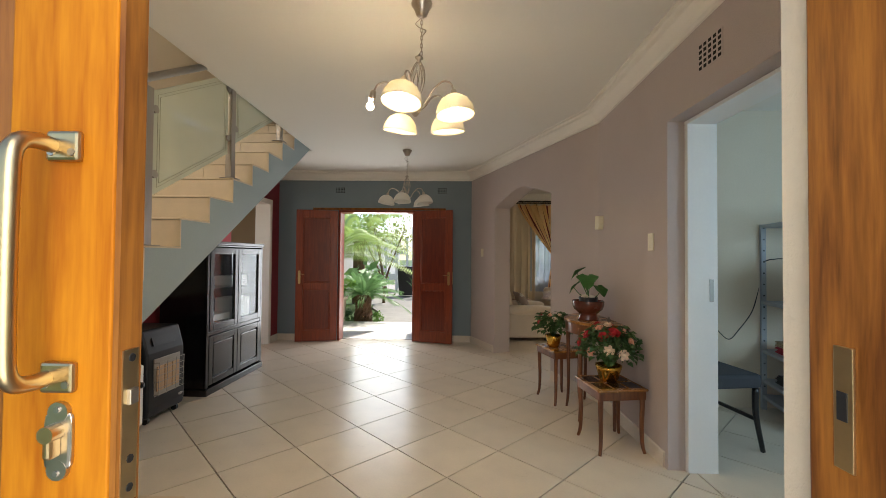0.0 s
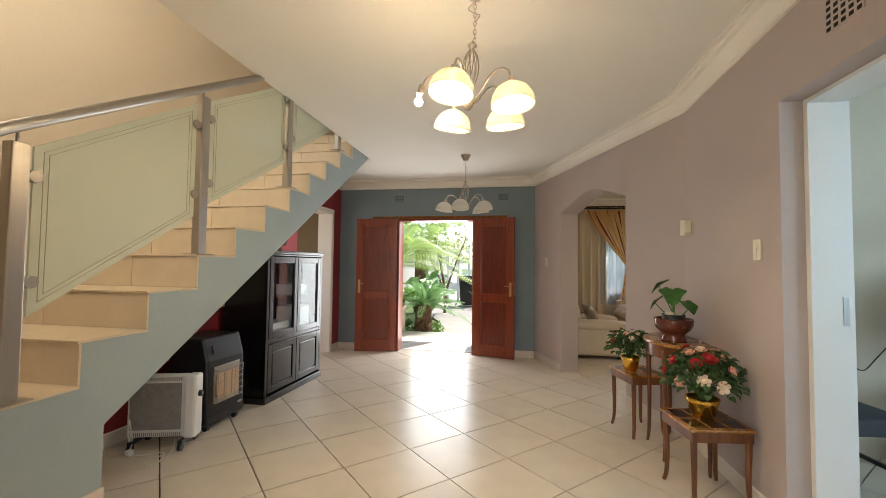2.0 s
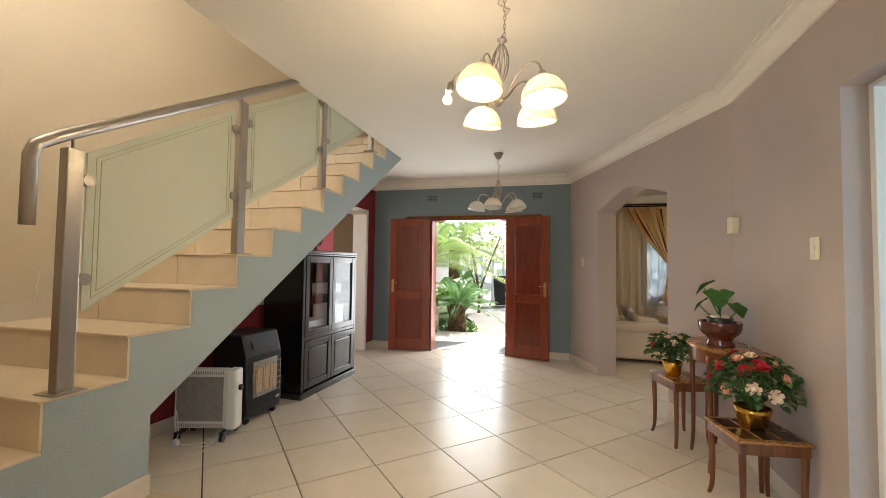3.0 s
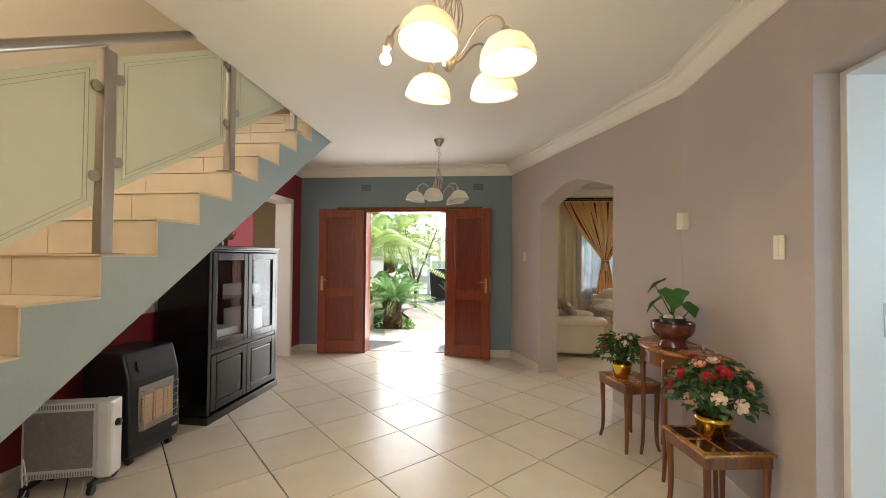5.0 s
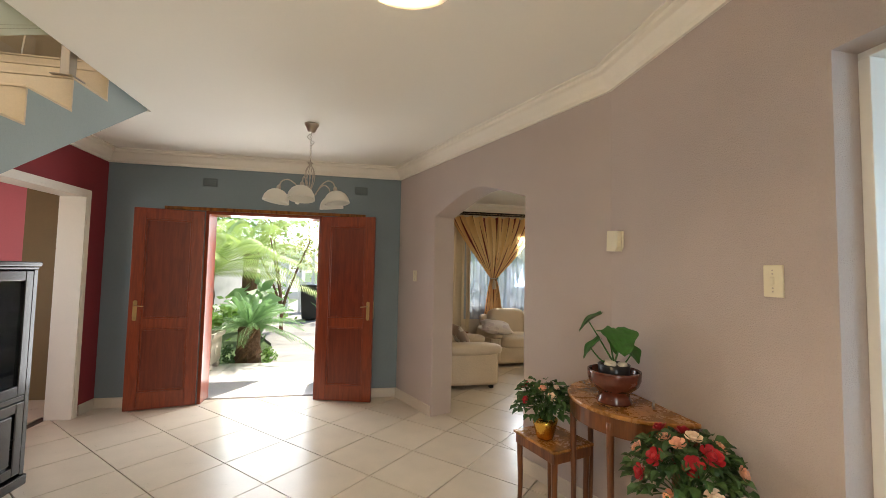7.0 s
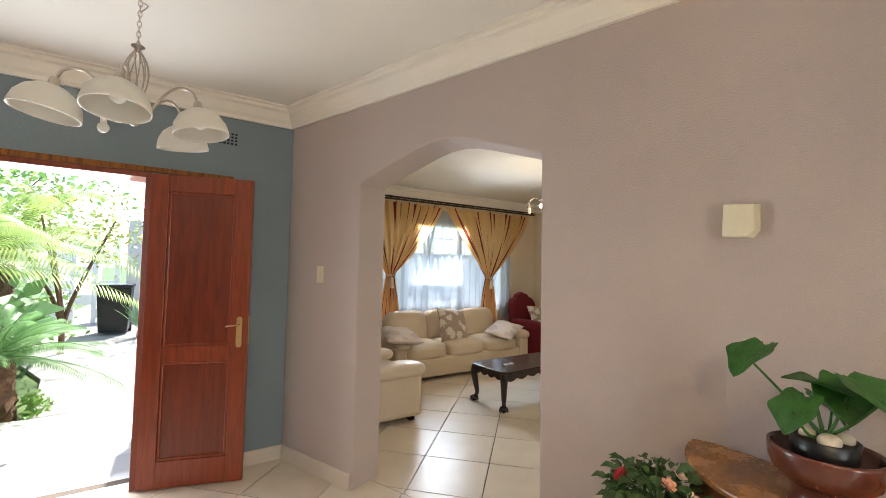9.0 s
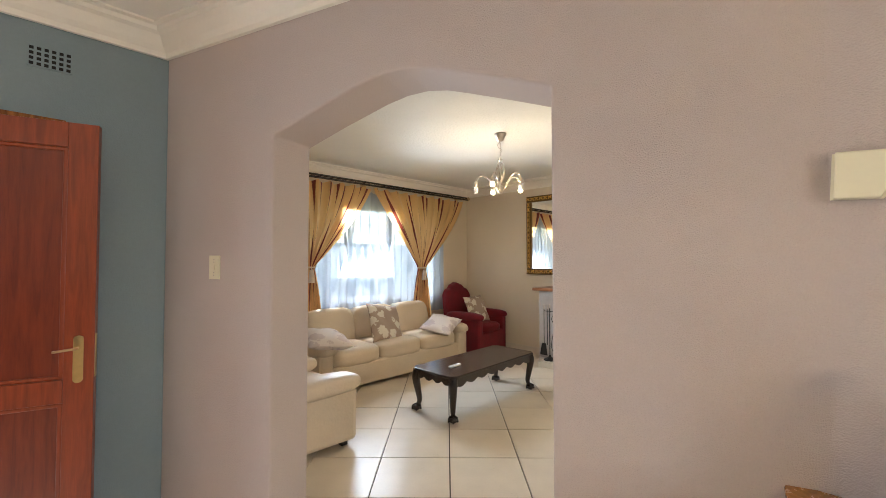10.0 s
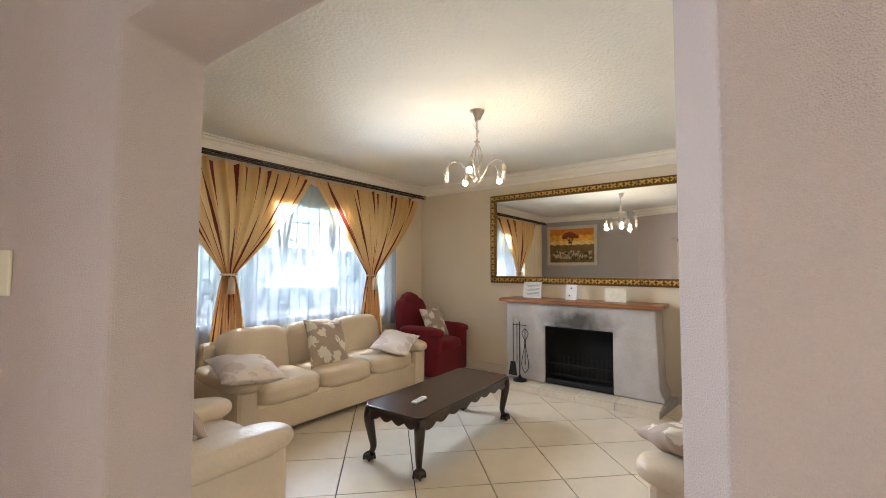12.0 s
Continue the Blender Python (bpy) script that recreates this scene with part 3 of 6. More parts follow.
moulding(bm, (1.46, 3.97), KINK, SK)
moulding(bm, (5.32, 5.25), (5.32, 9.95), SK)
moulding(bm, (5.32, 9.95), (0.66, 9.95), SK)
structure("baseboard", bm, SKIRT, "cream tile skirting", "skirting")

# floors under the tiles
bm = B()
prism(bm, [(-2.95, 1.7, -0.012), (-2.95, 7.93, -0.012), (0.3, 7.93, -0.012), (0.3, 10.1, -0.012), (5.5, 10.1, -0.012), (5.5, 1.7, -0.012)], (0, 0, -0.2))
floor = structure("floor", bm, GROUT, "dark grout bed under large cream tiles", "floor")
bm = B()
box(bm, -5.3, -2.95, 5.5, 8.3, -0.2, -0.002)
structure("floor_dining", bm, TILE, "cream tiled floor of the next room", "floor")

# ---- staircase ----
SX = -1.745
GOING, RISE, Y1 = 0.324, 0.197, 1.777        # first nosing


def nose(k):
    return Y1 + GOING * (k - 1), RISE * k


stairs = thing("staircase", pose(0, 0, 0), "tiled staircase with a grey-blue plastered side", "staircase")
NSTEP = 15
xl = -2.80
side = []
for k in range(2, NSTEP + 1):
    y, z = nose(k)
    side += [(y + 0.008, z - RISE - 0.012), (y + 0.008, z - 0.012)]
yt = nose(NSTEP)[0] + 0.31
side += [(yt, RISE * NSTEP - 0.012), (yt, 2.94), (6.50, 2.685), (3.195, 0.58), (3.195, 0.0), (nose(2)[0] + 0.008, 0.0)]
bm = B()
prism(bm, [(SX, y, z) for y, z in side], (xl - SX, 0, 0))
part("stringer", bm, BLUE_LIT, stairs, "blue plastered side of the stairs in a lighter, lit tone")
for k in range(2, NSTEP + 1):
    y, z = nose(k)
    bm = B()
    box(bm, xl, SX + 0.004, y - 0.012, y + GOING + 0.006, z - 0.012, z, 0.003)
    part("tread", bm, STEPTILE, stairs)
    cuts = [xl, -2.30 + 0.2 * ((k % 2) - 0.5), SX + 0.003]
    for a, b in zip(cuts, cuts[1:]):
        bm = B()
        box(bm, a + 0.0025, b - 0.0025, y - 0.003, y + 0.007, z - RISE + 0.002, z - 0.014)
        part("riser", bm, STEPTILE, stairs)
bm = B()
box(bm, xl, -1.15, 1.99, 3.222, 0.0, 0.185)
part("bottom_step", bm, STEPTILE, stairs)
bm = B()
box(bm, xl, -1.14, 1.99, 3.228, 0.186, 0.2, 0.003)
part("tread", bm, STEPTILE, stairs)
bm = B()
box(bm, SX + 0.001, SX + 0.014, 2.12, 3.197, 0.2, 0.30, 0.002)
part("skirting", bm, SKIRT, stairs, "cream skirting at the foot of the stairs")
# stepped skirting against the wall
def at_wall(y, z):
    return (-2.797 + 0.0333 * (y - 1.98), y, z)


for k in range(2, NSTEP + 1):
    y, z = nose(k)
    bm = B()
    prism(bm, [at_wall(y, z), at_wall(y + GOING, z), at_wall(y + GOING, z + RISE + 0.085), at_wall(y + GOING - 0.09, z + RISE + 0.085), at_wall(y + GOING - 0.11, z + 0.1), at_wall(y, z + 0.1)], (0.012, 0, 0))
    part("wall_skirting", bm, SKIRT, stairs)
# slab edge and the floor of the landing
bm = B()
box(bm, -2.8, -0.6, 6.51, 8.6, 2.945, 2.96)
structure("floor_upper", bm, STEPTILE, "tiled upper landing floor", "floor")

rail = thing("balustrade", pose(0, 0, 0), "frosted glass and brushed steel balustrade on the stairs", "balustrade")
PX = SX - 0.045
posts = [(2.84, RISE * 4, 1.79), (3.775, RISE * 7, 2.36), (4.725, RISE * 10, 2.90), (5.69, RISE * 13, 3.48)]
for y, z0, z1 in posts:
    bm = B()
    box(bm, PX - 0.025, PX + 0.025, y - 0.032, y + 0.032, z0 + 0.004, z1, 0.004)
    po = part("post", bm, STEEL, rail, "square brushed steel post")
    bm = B()
    box(bm, PX - 0.06, PX + 0.06, y - 0.06, y + 0.06, z0 + 0.0005, z0 + 0.006, 0.002)
    part("foot_plate", bm, STEEL, po)
    bm = B()
    tube(bm, [(PX, y, z1), (PX, y, z1 + 0.075)], 0.006)
    part("pin", bm, STEEL, po)
for (ya, za, ta), (yb, zb, tb) in zip(posts, posts[1:]):
    bm = B()
    g0, g1 = ya + 0.055, yb - 0.055
    slope = (tb - ta) / (yb - ya)
    lo = lambda y: za + 0.285 + slope * (y - ya)
    hi = lambda y: ta - 0.035 + slope * (y - ya)
    prism(bm, [(PX - 0.005, g0, lo(g0)), (PX - 0.005, g1, lo(g1)), (PX - 0.005, g1, hi(g1)), (PX - 0.005, g0, hi(g0))], (0.01, 0, 0))
    gp = part("glass_panel", bm, FROST, rail, "pale green frosted glass panel with an etched border")
    for inset in (0.035, 0.055):
        c = [(g0 + inset, lo(g0 + inset) + inset), (g1 - inset, lo(g1 - inset) + inset), (g1 - inset, hi(g1 - inset) - inset), (g0 + inset, hi(g0 + inset) - inset)]
        bm = B()
        for (p, q), (r, s) in zip(c, c[1:] + c[:1]):
            tube(bm, [(PX + 0.006, p, q), (PX + 0.006, r, s)], 0.0016, 4)
        part("etched_line", bm, ETCH, gp)
    for yy, sgn in ((ya, 1), (yb, -1)):
        for f in (0.2, 0.82):
            e = yy + sgn * 0.06
            bm = B()
            z = lo(e) + (hi(e) - lo(e)) * f
            tube(bm, [(PX - 0.018, e, z), (PX + 0.018, e, z)], 0.026, 14)
            tube(bm, [(PX, yy, z), (PX, e, z)], 0.012, 8)
            part("glass_clamp", bm, STEEL, rail, smooth=False)
bm = B()
s2 = (3.48 - 1.79) / (5.69 - 2.84)
tube(bm, [(PX, 2.70, 1.46), (PX, 2.70, 1.73), (PX, 2.715, 1.775), (PX, 2.75, 1.80), (PX, 2.80, 1.835), (PX, 6.2, 1.835 + s2 * 3.4)], 0.025, 14)
part("handrail", bm, STEEL, rail, "round brushed steel handrail", smooth=True)

# ---- front door ----
front = thing("front_door_leaf", pose(0, 0, 0), "golden varnished wooden front door leaf with a brass pull handle", "door")
bm = B()
box(bm, -0.325, -0.224, 1.708, 1.739, -0.18, 2.28, 0.002)
part("stile", bm, PINE, front)
bm = B()
box(bm, -0.88, -0.326, 1.716, 1.732, 0.02, 2.06)
part("door_panel", bm, FRAMEWOOD, front)
for z0, z1 in ((-0.18, 0.05), (2.05, 2.28)):
    bm = B()
    box(bm, -0.88, -0.326, 1.708, 1.739, z0, z1, 0.002)
    part("door_rail", bm, PINE, front)
bm = B()
box(bm, -0.97, -0.881, 1.708, 1.739, -0.18, 2.28, 0.002)
part("stile", bm, PINE, front)
bm = B()
box(bm, -0.2235, -0.218, 1.7095, 1.7375, -0.18, 2.28)
part("door_edge", bm, FRAMEWOOD, front, "darker brown edge of the door")
bm = B()
tube(bm, curve_pts([(-0.278, 1.705, 1.425), (-0.276, 1.685, 1.425), (-0.274, 1.668, 1.418), (-0.273, 1.662, 1.39), (-0.273, 1.662, 1.25), (-0.274, 1.668, 1.22), (-0.276, 1.685, 1.213), (-0.278, 1.705, 1.213)], 5), 0.0072, 14)
h = part("pull_handle", bm, BRONZE, front, "antique brass pull handle", smooth=True)
for z in (1.425, 1.213):
    bm = B()
    box(bm, -0.284, -0.253, 1.701, 1.7085, z - 0.014, z + 0.014, 0.003)
    part("handle_plate", bm, BRONZE, h)
    for x in (-0.278, -0.259):
        bm = B()
        tube(bm, [(x, 1.700, z - 0.006), (x, 1.704, z - 0.006)], 0.0035, 8)
        part("screw", bm, STEEL, h)
bm = B()
pillow(bm, (-0.268, 1.706, 1.155), (0.026, 0.005, 0.052), 6)
for z in (1.129, 1.181):
    tube(bm, [(-0.268, 1.7035, z), (-0.268, 1.7085, z)], 0.0095, 16)
e = part("lock_escutcheon", bm, NICKEL, front, "pale nickel lock plate with rounded ends")
for z in (1.126, 1.184):
    bm = B()
    tube(bm, [(-0.268, 1.702, z), (-0.268, 1.704, z)], 0.0028, 8)
    part("screw", bm, STEEL, e)
bm = B()
tube(bm, [(-0.268, 1.705, 1.165), (-0.268, 1.692, 1.165)], 0.0075, 14)
box(bm, -0.272, -0.264, 1.693, 1.706, 1.142, 1.163, 0.003)
part("lock_cylinder", bm, BRONZE, e, "dull bronze lock cylinder")
bm = B()
box(bm, -0.2185, -0.2165, 1.714, 1.733, 1.09, 1.235)
lp = part("lock_plate", bm, BRONZE, front, "worn brass lock plate")
bm = B()
box(bm, -0.2175, -0.2125, 1.719, 1.729, 1.183, 1.198, 0.001)
part("latch", bm, STEEL, lp)
for z in (1.227, 1.131, 1.104):
    bm = B()
    tube(bm, [(-0.217, 1.724, z), (-0.2155, 1.724, z)], 0.004, 8)
    part("screw", bm, BLACKMETAL, lp)

fframe = tagged(new("door_1"), "brown varnished front door frame", "door frame", kind="structure")
for x0, x1 in ((0.555, 0.605), (-1.02, -0.972)):
    bm = B()
    box(bm, x0, x1, 1.60, 1.76, -0.2, 2.32, 0.004)
    box(bm, x0 + (0.018 if x0 > 0 else 0), x1 - (0 if x0 > 0 else 0.018), 1.76, 1.90, -0.2, 2.32, 0.004)
    part("jamb", bm, FRAMEWOOD, fframe)
bm = B()
box(bm, -1.02, 0.605, 1.60, 1.90, 2.285, 2.33, 0.004)
part("door_head", bm, FRAMEWOOD, fframe)
bm = B()
box(bm, 0.569, 0.5735, 1.835, 1.86, 1.07, 1.22, 0.001)
sp = part("strike_plate", bm, BRONZE, fframe, "worn brass strike plate")
# A black block draws the shade inside the keeper's hole.
bm = B()
box(bm, 0.5675, 0.5695, 1.841, 1.854, 1.13, 1.165)
part("keeper_hole_shade", bm, BLACKMETAL, sp)
bm = B()
box(bm, -1.02, 0.605, 1.55, 1.97, -0.25, -0.013)
structure("door_sill", bm, STONE, "pale stone front door sill", "sill")

# ---- garden door ----
gframe = tagged(new("door_2"), "red mahogany garden door frame", "door frame", kind="structure")
for x0, x1 in ((-1.69, -1.655), (-0.515, -0.48)):
    bm = B()
    box(bm, x0, x1, YB - 0.005, YB + 0.23, 0.0, 2.015, 0.003)
    part("jamb", bm, MAHOGANY, gframe)
bm = B()
box(bm, -1.69, -0.48, YB - 0.006, YB + 0.23, 2.015, 2.05, 0.003)
part("door_head", bm, MAHOGANY, gframe)
bm = B()
box(bm, -2.09, 0.0, YB - 0.022, YB + 0.002, 2.052, 2.086, 0.004)
part("head_trim", bm, FRAMEWOOD, gframe, "dark wooden trim over the garden door")


def garden_leaf(flip):
    """A panelled door leaf; hinge at the origin, the leaf runs along x."""
    leaf = thing("garden_door_leaf", pose(0, 0, 0), "red mahogany panelled door leaf standing open", "door", "garden door leaves")
    w, h, st = 0.615, 2.025, 0.105
    for x0, x1 in ((0, st), (w - st, w)):
        bm = B()
        box(bm, x0, x1, -0.021, 0.021, 0, h, 0.003)
        part("stile", bm, MAHOGANY, leaf)
    for z0, z1 in ((0, 0.17), (0.80, 0.90), (h - 0.11, h)):
        bm = B()
        box(bm, st + 0.0005, w - st - 0.0005, -0.0205, 0.0205, z0, z1, 0.003)
        part("door_rail", bm, MAHOGANY, leaf)
    for z0, z1 in ((0.17, 0.80), (0.90, h - 0.11)):
        bm = B()
        box(bm, st, w - st, -0.006, 0.006, z0, z1)
        pn = part("door_panel", bm, PANELWOOD, leaf, "darker mahogany panel")
        bm = B()
        for a, b, c, e in ((st, w - st, z0, z0 + 0.018), (st, w - st, z1 - 0.018, z1), (st, st + 0.018, z0, z1), (w - st - 0.018, w - st, z0, z1)):
            box(bm, a, b, -0.015, 0.015, c, e, 0.005)
        part("bead", bm, MAHOGANY, pn)
    s = -1
    bm = B()
    box(bm, w - 0.072, w - 0.036, s * 0.026, s * 0.0215, 0.90, 1.07, 0.0015)
    for z in (0.90, 1.07):
        tube(bm, [(w - 0.054, s * 0.0215, z), (w - 0.054, s * 0.026, z)], 0.018, 18)
    pl = part("handle_plate", bm, BRASS, leaf, "brass handle plate")
    bm = B()
    tube(bm, [(w - 0.055, s * 0.024, 1.035), (w - 0.055, s * 0.06, 1.035), (w - 0.07, s * 0.064, 1.035), (w - 0.13, s * 0.060, 1.028)], 0.0055, 8)
    part("lever", bm, BRONZE, pl, "dull brass lever", smooth=True)
    if flip:
        bm = B()
        box(bm, w, w + 0.002, -0.012, 0.012, 0.90, 1.09)
        part("lock_face", bm, BRASS, leaf)
    return leaf


def along(p, q):
    return math.degrees(math.atan2(q[1] - p[1], q[0] - p[0]))


leafr = garden_leaf(True)
leafr.matrix_world = pose(-0.475, 7.665, 0.012, 0, 0, along((-0.475, 7.665), (0.096, 7.487)))
leafl = garden_leaf(False)
a = along((-1.695, 7.665), (-2.295, 7.52))
leafl.matrix_world = pose(-1.695, 7.665, 0.012, 0, 0, a) @ Matrix.Diagonal((1, -1, 1, 1))


def air_vent(m, nx=6, nz=4, w=0.15, h=0.095, frame_mat=BLUE):
    v = thing("air_vent", m, "painted air brick with rows of square holes", "vent", "air vents")
    bm = B()
    box(bm, -w / 2, w / 2, -0.004, 0.004, 0, h, 0.001)
    part("plate", bm, frame_mat, v)
    for i in range(nx):
        for j in range(nz):
            # Each hole is a black plate; its inner shade is put into the colour.
            bm = B()
            cx, cz = -w / 2 + w * (i + 0.5) / nx, h * (j + 0.5) / nz
            box(bm, cx - w / nx * 0.29, cx + w / nx * 0.29, -0.0055, -0.0035, cz - h / nz * 0.29, cz + h / nz * 0.29)
            part("hole", bm, SOOT_HOLE_BLACK, v)
    return v


air_vent(pose(-1.665, YB - 0.001, 2.315))
air_vent(pose(-0.058, YB - 0.001, 2.315))
air_vent(pose(1.459, 3.50, 2.36, 0, 0, -90), 5, 5, 0.20, 0.15, MAUVE)

# ---- study doorway ----
sframe = tagged(new("door_3"), "white painted study door frame", "door frame", kind="structure")
for y0, y1 in ((3.90, 3.934), (3.013, 3.04)):
    bm = B()
    box(bm, 1.567, 1.752, y0, y1, 0, 2.176, 0.003)
    part("jamb", bm, WHITE, sframe)
bm = B()
box(bm, 1.567, 1.752, 3.013, 3.934, 2.177, 2.199, 0.003)
part("door_head", bm, WHITE, sframe)
bm = B()
box(bm, 1.70, 1.725, 3.897, 3.8995, 1.06, 1.20)
part("strike_plate", bm, STEEL, sframe)
# dining doorway frame
dframe = tagged(new("door_4"), "white painted dining doorway frame", "door frame", kind="structure")
ND = Vector((d.y, -d.x))
for s0, s1, z0, z1 in ((5.40, 5.435, 0, 2.13), (4.0, 4.035, 0, 2.13), (4.0, 5.435, 2.095, 2.13)):
    bm = B()
    p, q = RED0 + d * s0, RED0 + d * s1
    n = Vector((-d.y, d.x)) * 0.215
    f = ND * 0.012
    prism(bm, [(*(p + f), z0), (*(q + f), z0), (*(q + n), z0), (*(p + n), z0)], (0, 0, z1 - z0))
    part("jamb" if z0 == 0 else "door_head", bm, CORNICE, dframe)
for s0, s1, z0, z1 in ((5.415, 5.46, 0, 2.165), (3.97, 4.015, 0, 2.165), (4.0155, 5.4145, 2.12, 2.165)):
    bm = B()
    p, q = RED0 + d * s0, RED0 + d * s1
    f = ND * 0.018
    prism(bm, [(*p, z0), (*q, z0), (*(q + f), z0), (*(p + f), z0)], (0, 0, z1 - z0))
    part("architrave", bm, CORNICE, dframe)


# ---- chandeliers ----
def chandelier(m, spin, lit, shades, label, drop=0.0, tilt=0.0):
    """Hangs from the origin; the body sits drop lower than the chain alone would set it, and hangs askew by tilt."""
    c = thing("chandelier", m, label, "chandelier")
    askew = Matrix.Translation((0, 0, -drop)) @ Matrix.Rotation(radians(tilt), 4, "Y")
    bm = B()
    lathe(bm, [(0.012, -0.075), (0.03, -0.068), (0.045, -0.03), (0.058, -0.012), (0.06, 0.0)], 24)
    part("ceiling_rose", bm, NICKEL, c, smooth=True)
    bm = B()
    for i in range(6 + round(drop / 0.022)):
        z = -0.075 - i * 0.022
        pts = [(0.007 * math.cos(t) * (i % 2), 0.007 * math.cos(t) * (1 - i % 2), z - 0.011 + 0.015 * math.sin(t)) for t in [k * math.pi / 5 for k in range(11)]]
        tube(bm, pts, 0.0018, 5)
    part("chain", bm, NICKEL, c)
    bm = B()
    tube(bm, curve_pts([(0, 0, -0.08), (-0.035, 0.01, -0.11), (0.0, 0.015, -0.135), (0.025, 0, -0.155), (0.0, 0, -0.19)]), 0.0025, 6)
    part("cable", bm, NICKEL, c, smooth=True)
    bm = B()
    lathe(bm, [(0.004, -0.235), (0.012, -0.232), (0.012, -0.215), (0.024, -0.208), (0.024, -0.203), (0.008, -0.196), (0.004, -0.18)], 16)
    part("collar", bm, NICKEL, c, smooth=True).matrix_local = askew
    for i in range(10):
        a = 2 * math.pi * i / 10
        bm = B()
        tube(bm, curve_pts([(r * math.cos(a + tw), r * math.sin(a + tw), z) for r, z, tw in ((0.009, -0.225, 0), (0.03, -0.26, 0.1), (0.042, -0.31, 0.3), (0.036, -0.37, 0.5), (0.016, -0.425, 0.7), (0.01, -0.445, 0.8))], 3), 0.0028, 5)
        part("cage_wire", bm, NICKEL, c, smooth=True).matrix_local = askew
    bm = B()
    lathe(bm, [(0.001, -0.54), (0.012, -0.535), (0.026, -0.515), (0.03, -0.495), (0.02, -0.47), (0.01, -0.44)], 18)
    part("hub", bm, NICKEL, c, smooth=True).matrix_local = askew
    for i in range(5):
        a = radians(spin + 72 * i)
        ux, uy = math.cos(a), math.sin(a)
        at = lambda r, z: (ux * r, uy * r, z)
        bm = B()
        tube(bm, curve_pts([at(0.02, -0.50), at(0.06, -0.47), at(0.11, -0.40), at(0.165, -0.365), at(0.215, -0.38), at(0.235, -0.42)], 5), 0.0055, 8)
        arm = part("arm", bm, NICKEL, c, smooth=True)
        arm.matrix_local = askew
        tip = Vector(at(0.237, -0.42))
        lean = Matrix.Rotation(radians(9), 3, Vector((uy, -ux, 0)))
        bm = B()
        lathe(bm, [(0.006, 0.005), (0.016, -0.005), (0.019, -0.045), (0.015, -0.05)], 14)
        bmesh.ops.transform(bm, matrix=Matrix.Translation(tip) @ lean.to_4x4(), verts=bm.verts)
        part("lamp_holder", bm, NICKEL, arm, smooth=True)
        if shades[i] == "S":
            bm = B()
            prof = [(0.02, -0.032), (0.047, -0.04), (0.076, -0.062), (0.096, -0.095), (0.104, -0.13), (0.1045, -0.142)]
            lathe_open(bm, prof + [(r - 0.004, z - 0.001) for r, z in prof[::-1]], 28)
            bmesh.ops.transform(bm, matrix=Matrix.Translation(tip) @ lean.to_4x4(), verts=bm.verts)
            part("shade", bm, OPAL_LIT if lit else OPAL, c, "opal glass dome shade", smooth=True).matrix_local = askew
        bc = tip + lean @ Vector((0, 0, -0.068 if "C" in shades else -0.09))
        bm = B()
        if shades[i] == "C":
            for k in range(3):
                tube(bm, [tip + Vector((0.014 * math.cos(t * 1.2 + k * 2.1), 0.014 * math.sin(t * 1.2 + k * 2.1), -0.05 - t * 0.009)) for t in range(8)], 0.005, 6)
        else:
            rb = 0.022 if shades[i] == "B" else 0.026
            ball(bm, bc, rb, 16)
            lathe(bm, [(0.012, bc.z + 0.018), (0.012, tip.z - 0.04)], 10, (bc.x, bc.y, 0))
        part("bulb", bm, BULB if (lit and shades[i] != "C") else DEADBULB, arm, "glowing lamp bulb" if lit else "unlit lamp bulb", smooth=True)
    return c


def lathe_open(bm, profile, seg):
    rings = [[bm.verts.new((r * math.cos(2 * math.pi * i / seg), r * math.sin(2 * math.pi * i / seg), z)) for i in range(seg)] for r, z in profile]
    for p, q in zip(rings, rings[1:] + rings[:1]):
        for i in range(seg):
            bm.faces.new((p[i], p[(i + 1) % seg], q[(i + 1) % seg], q[i]))


C1, SPIN1 = Vector((-0.088, 3.60, CH + 0.076)), 260
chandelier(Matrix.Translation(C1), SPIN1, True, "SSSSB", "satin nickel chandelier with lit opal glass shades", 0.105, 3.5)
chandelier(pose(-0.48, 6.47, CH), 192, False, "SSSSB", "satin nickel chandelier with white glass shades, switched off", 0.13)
C3 = Vector((3.09, 7.49, LC))
chandelier(Matrix.Translation(C3), 200, True, "BCBBC", "satin nickel chandelier with bare bulbs", 0.045)
for i in range(5):
    a = radians(SPIN1 + 72 * i)
    lamp("bulb_light", "POINT", Matrix.Translation(C1 + Vector((-0.036 + 0.245 * math.cos(a), 0.245 * math.sin(a), -0.61))), 6.2, WARM, radius=0.035)
for a in (200, 344, 56):
    lamp("bulb_light", "POINT", Matrix.Translation(C3 + Vector((0.237 * math.cos(radians(a)), 0.237 * math.sin(radians(a)), -0.59))), 1.5, WARM, radius=0.025)


# ---- small wall fittings ----
def switch(m, label):
    s = thing("light_switch", m, label, "switch", "wall switches")
    bm = B()
    box(bm, -0.036, 0.036, -0.009, 0.0, 0, 0.118, 0.003)
    part("plate", bm, PLASTIC, s)
    bm = B()
    box(bm, -0.007, 0.007, -0.014, -0.009, 0.045, 0.073, 0.002)
    part("rocker", bm, PLASTIC, s)
    for z in (0.02, 0.033, 0.085, 0.098):
        bm = B()
        tube(bm, [(0, -0.0085, z), (0, -0.0105, z)], 0.003, 8)
        part("screw", bm, NICKEL, s)
    return s


WANG = math.degrees(math.atan2(DW.y, DW.x))
switch(pose(1.459, 4.138, 1.381, 0, 0, -90), "ivory plastic light switch on the mauve wall")
ps = on_wall(0.396, 1.335)
switch(pose(ps.x - NW.x * 0.001, ps.y - NW.y * 0.001, ps.z, 0, 0, WANG), "ivory plastic light switch on the mauve wall by the arch")
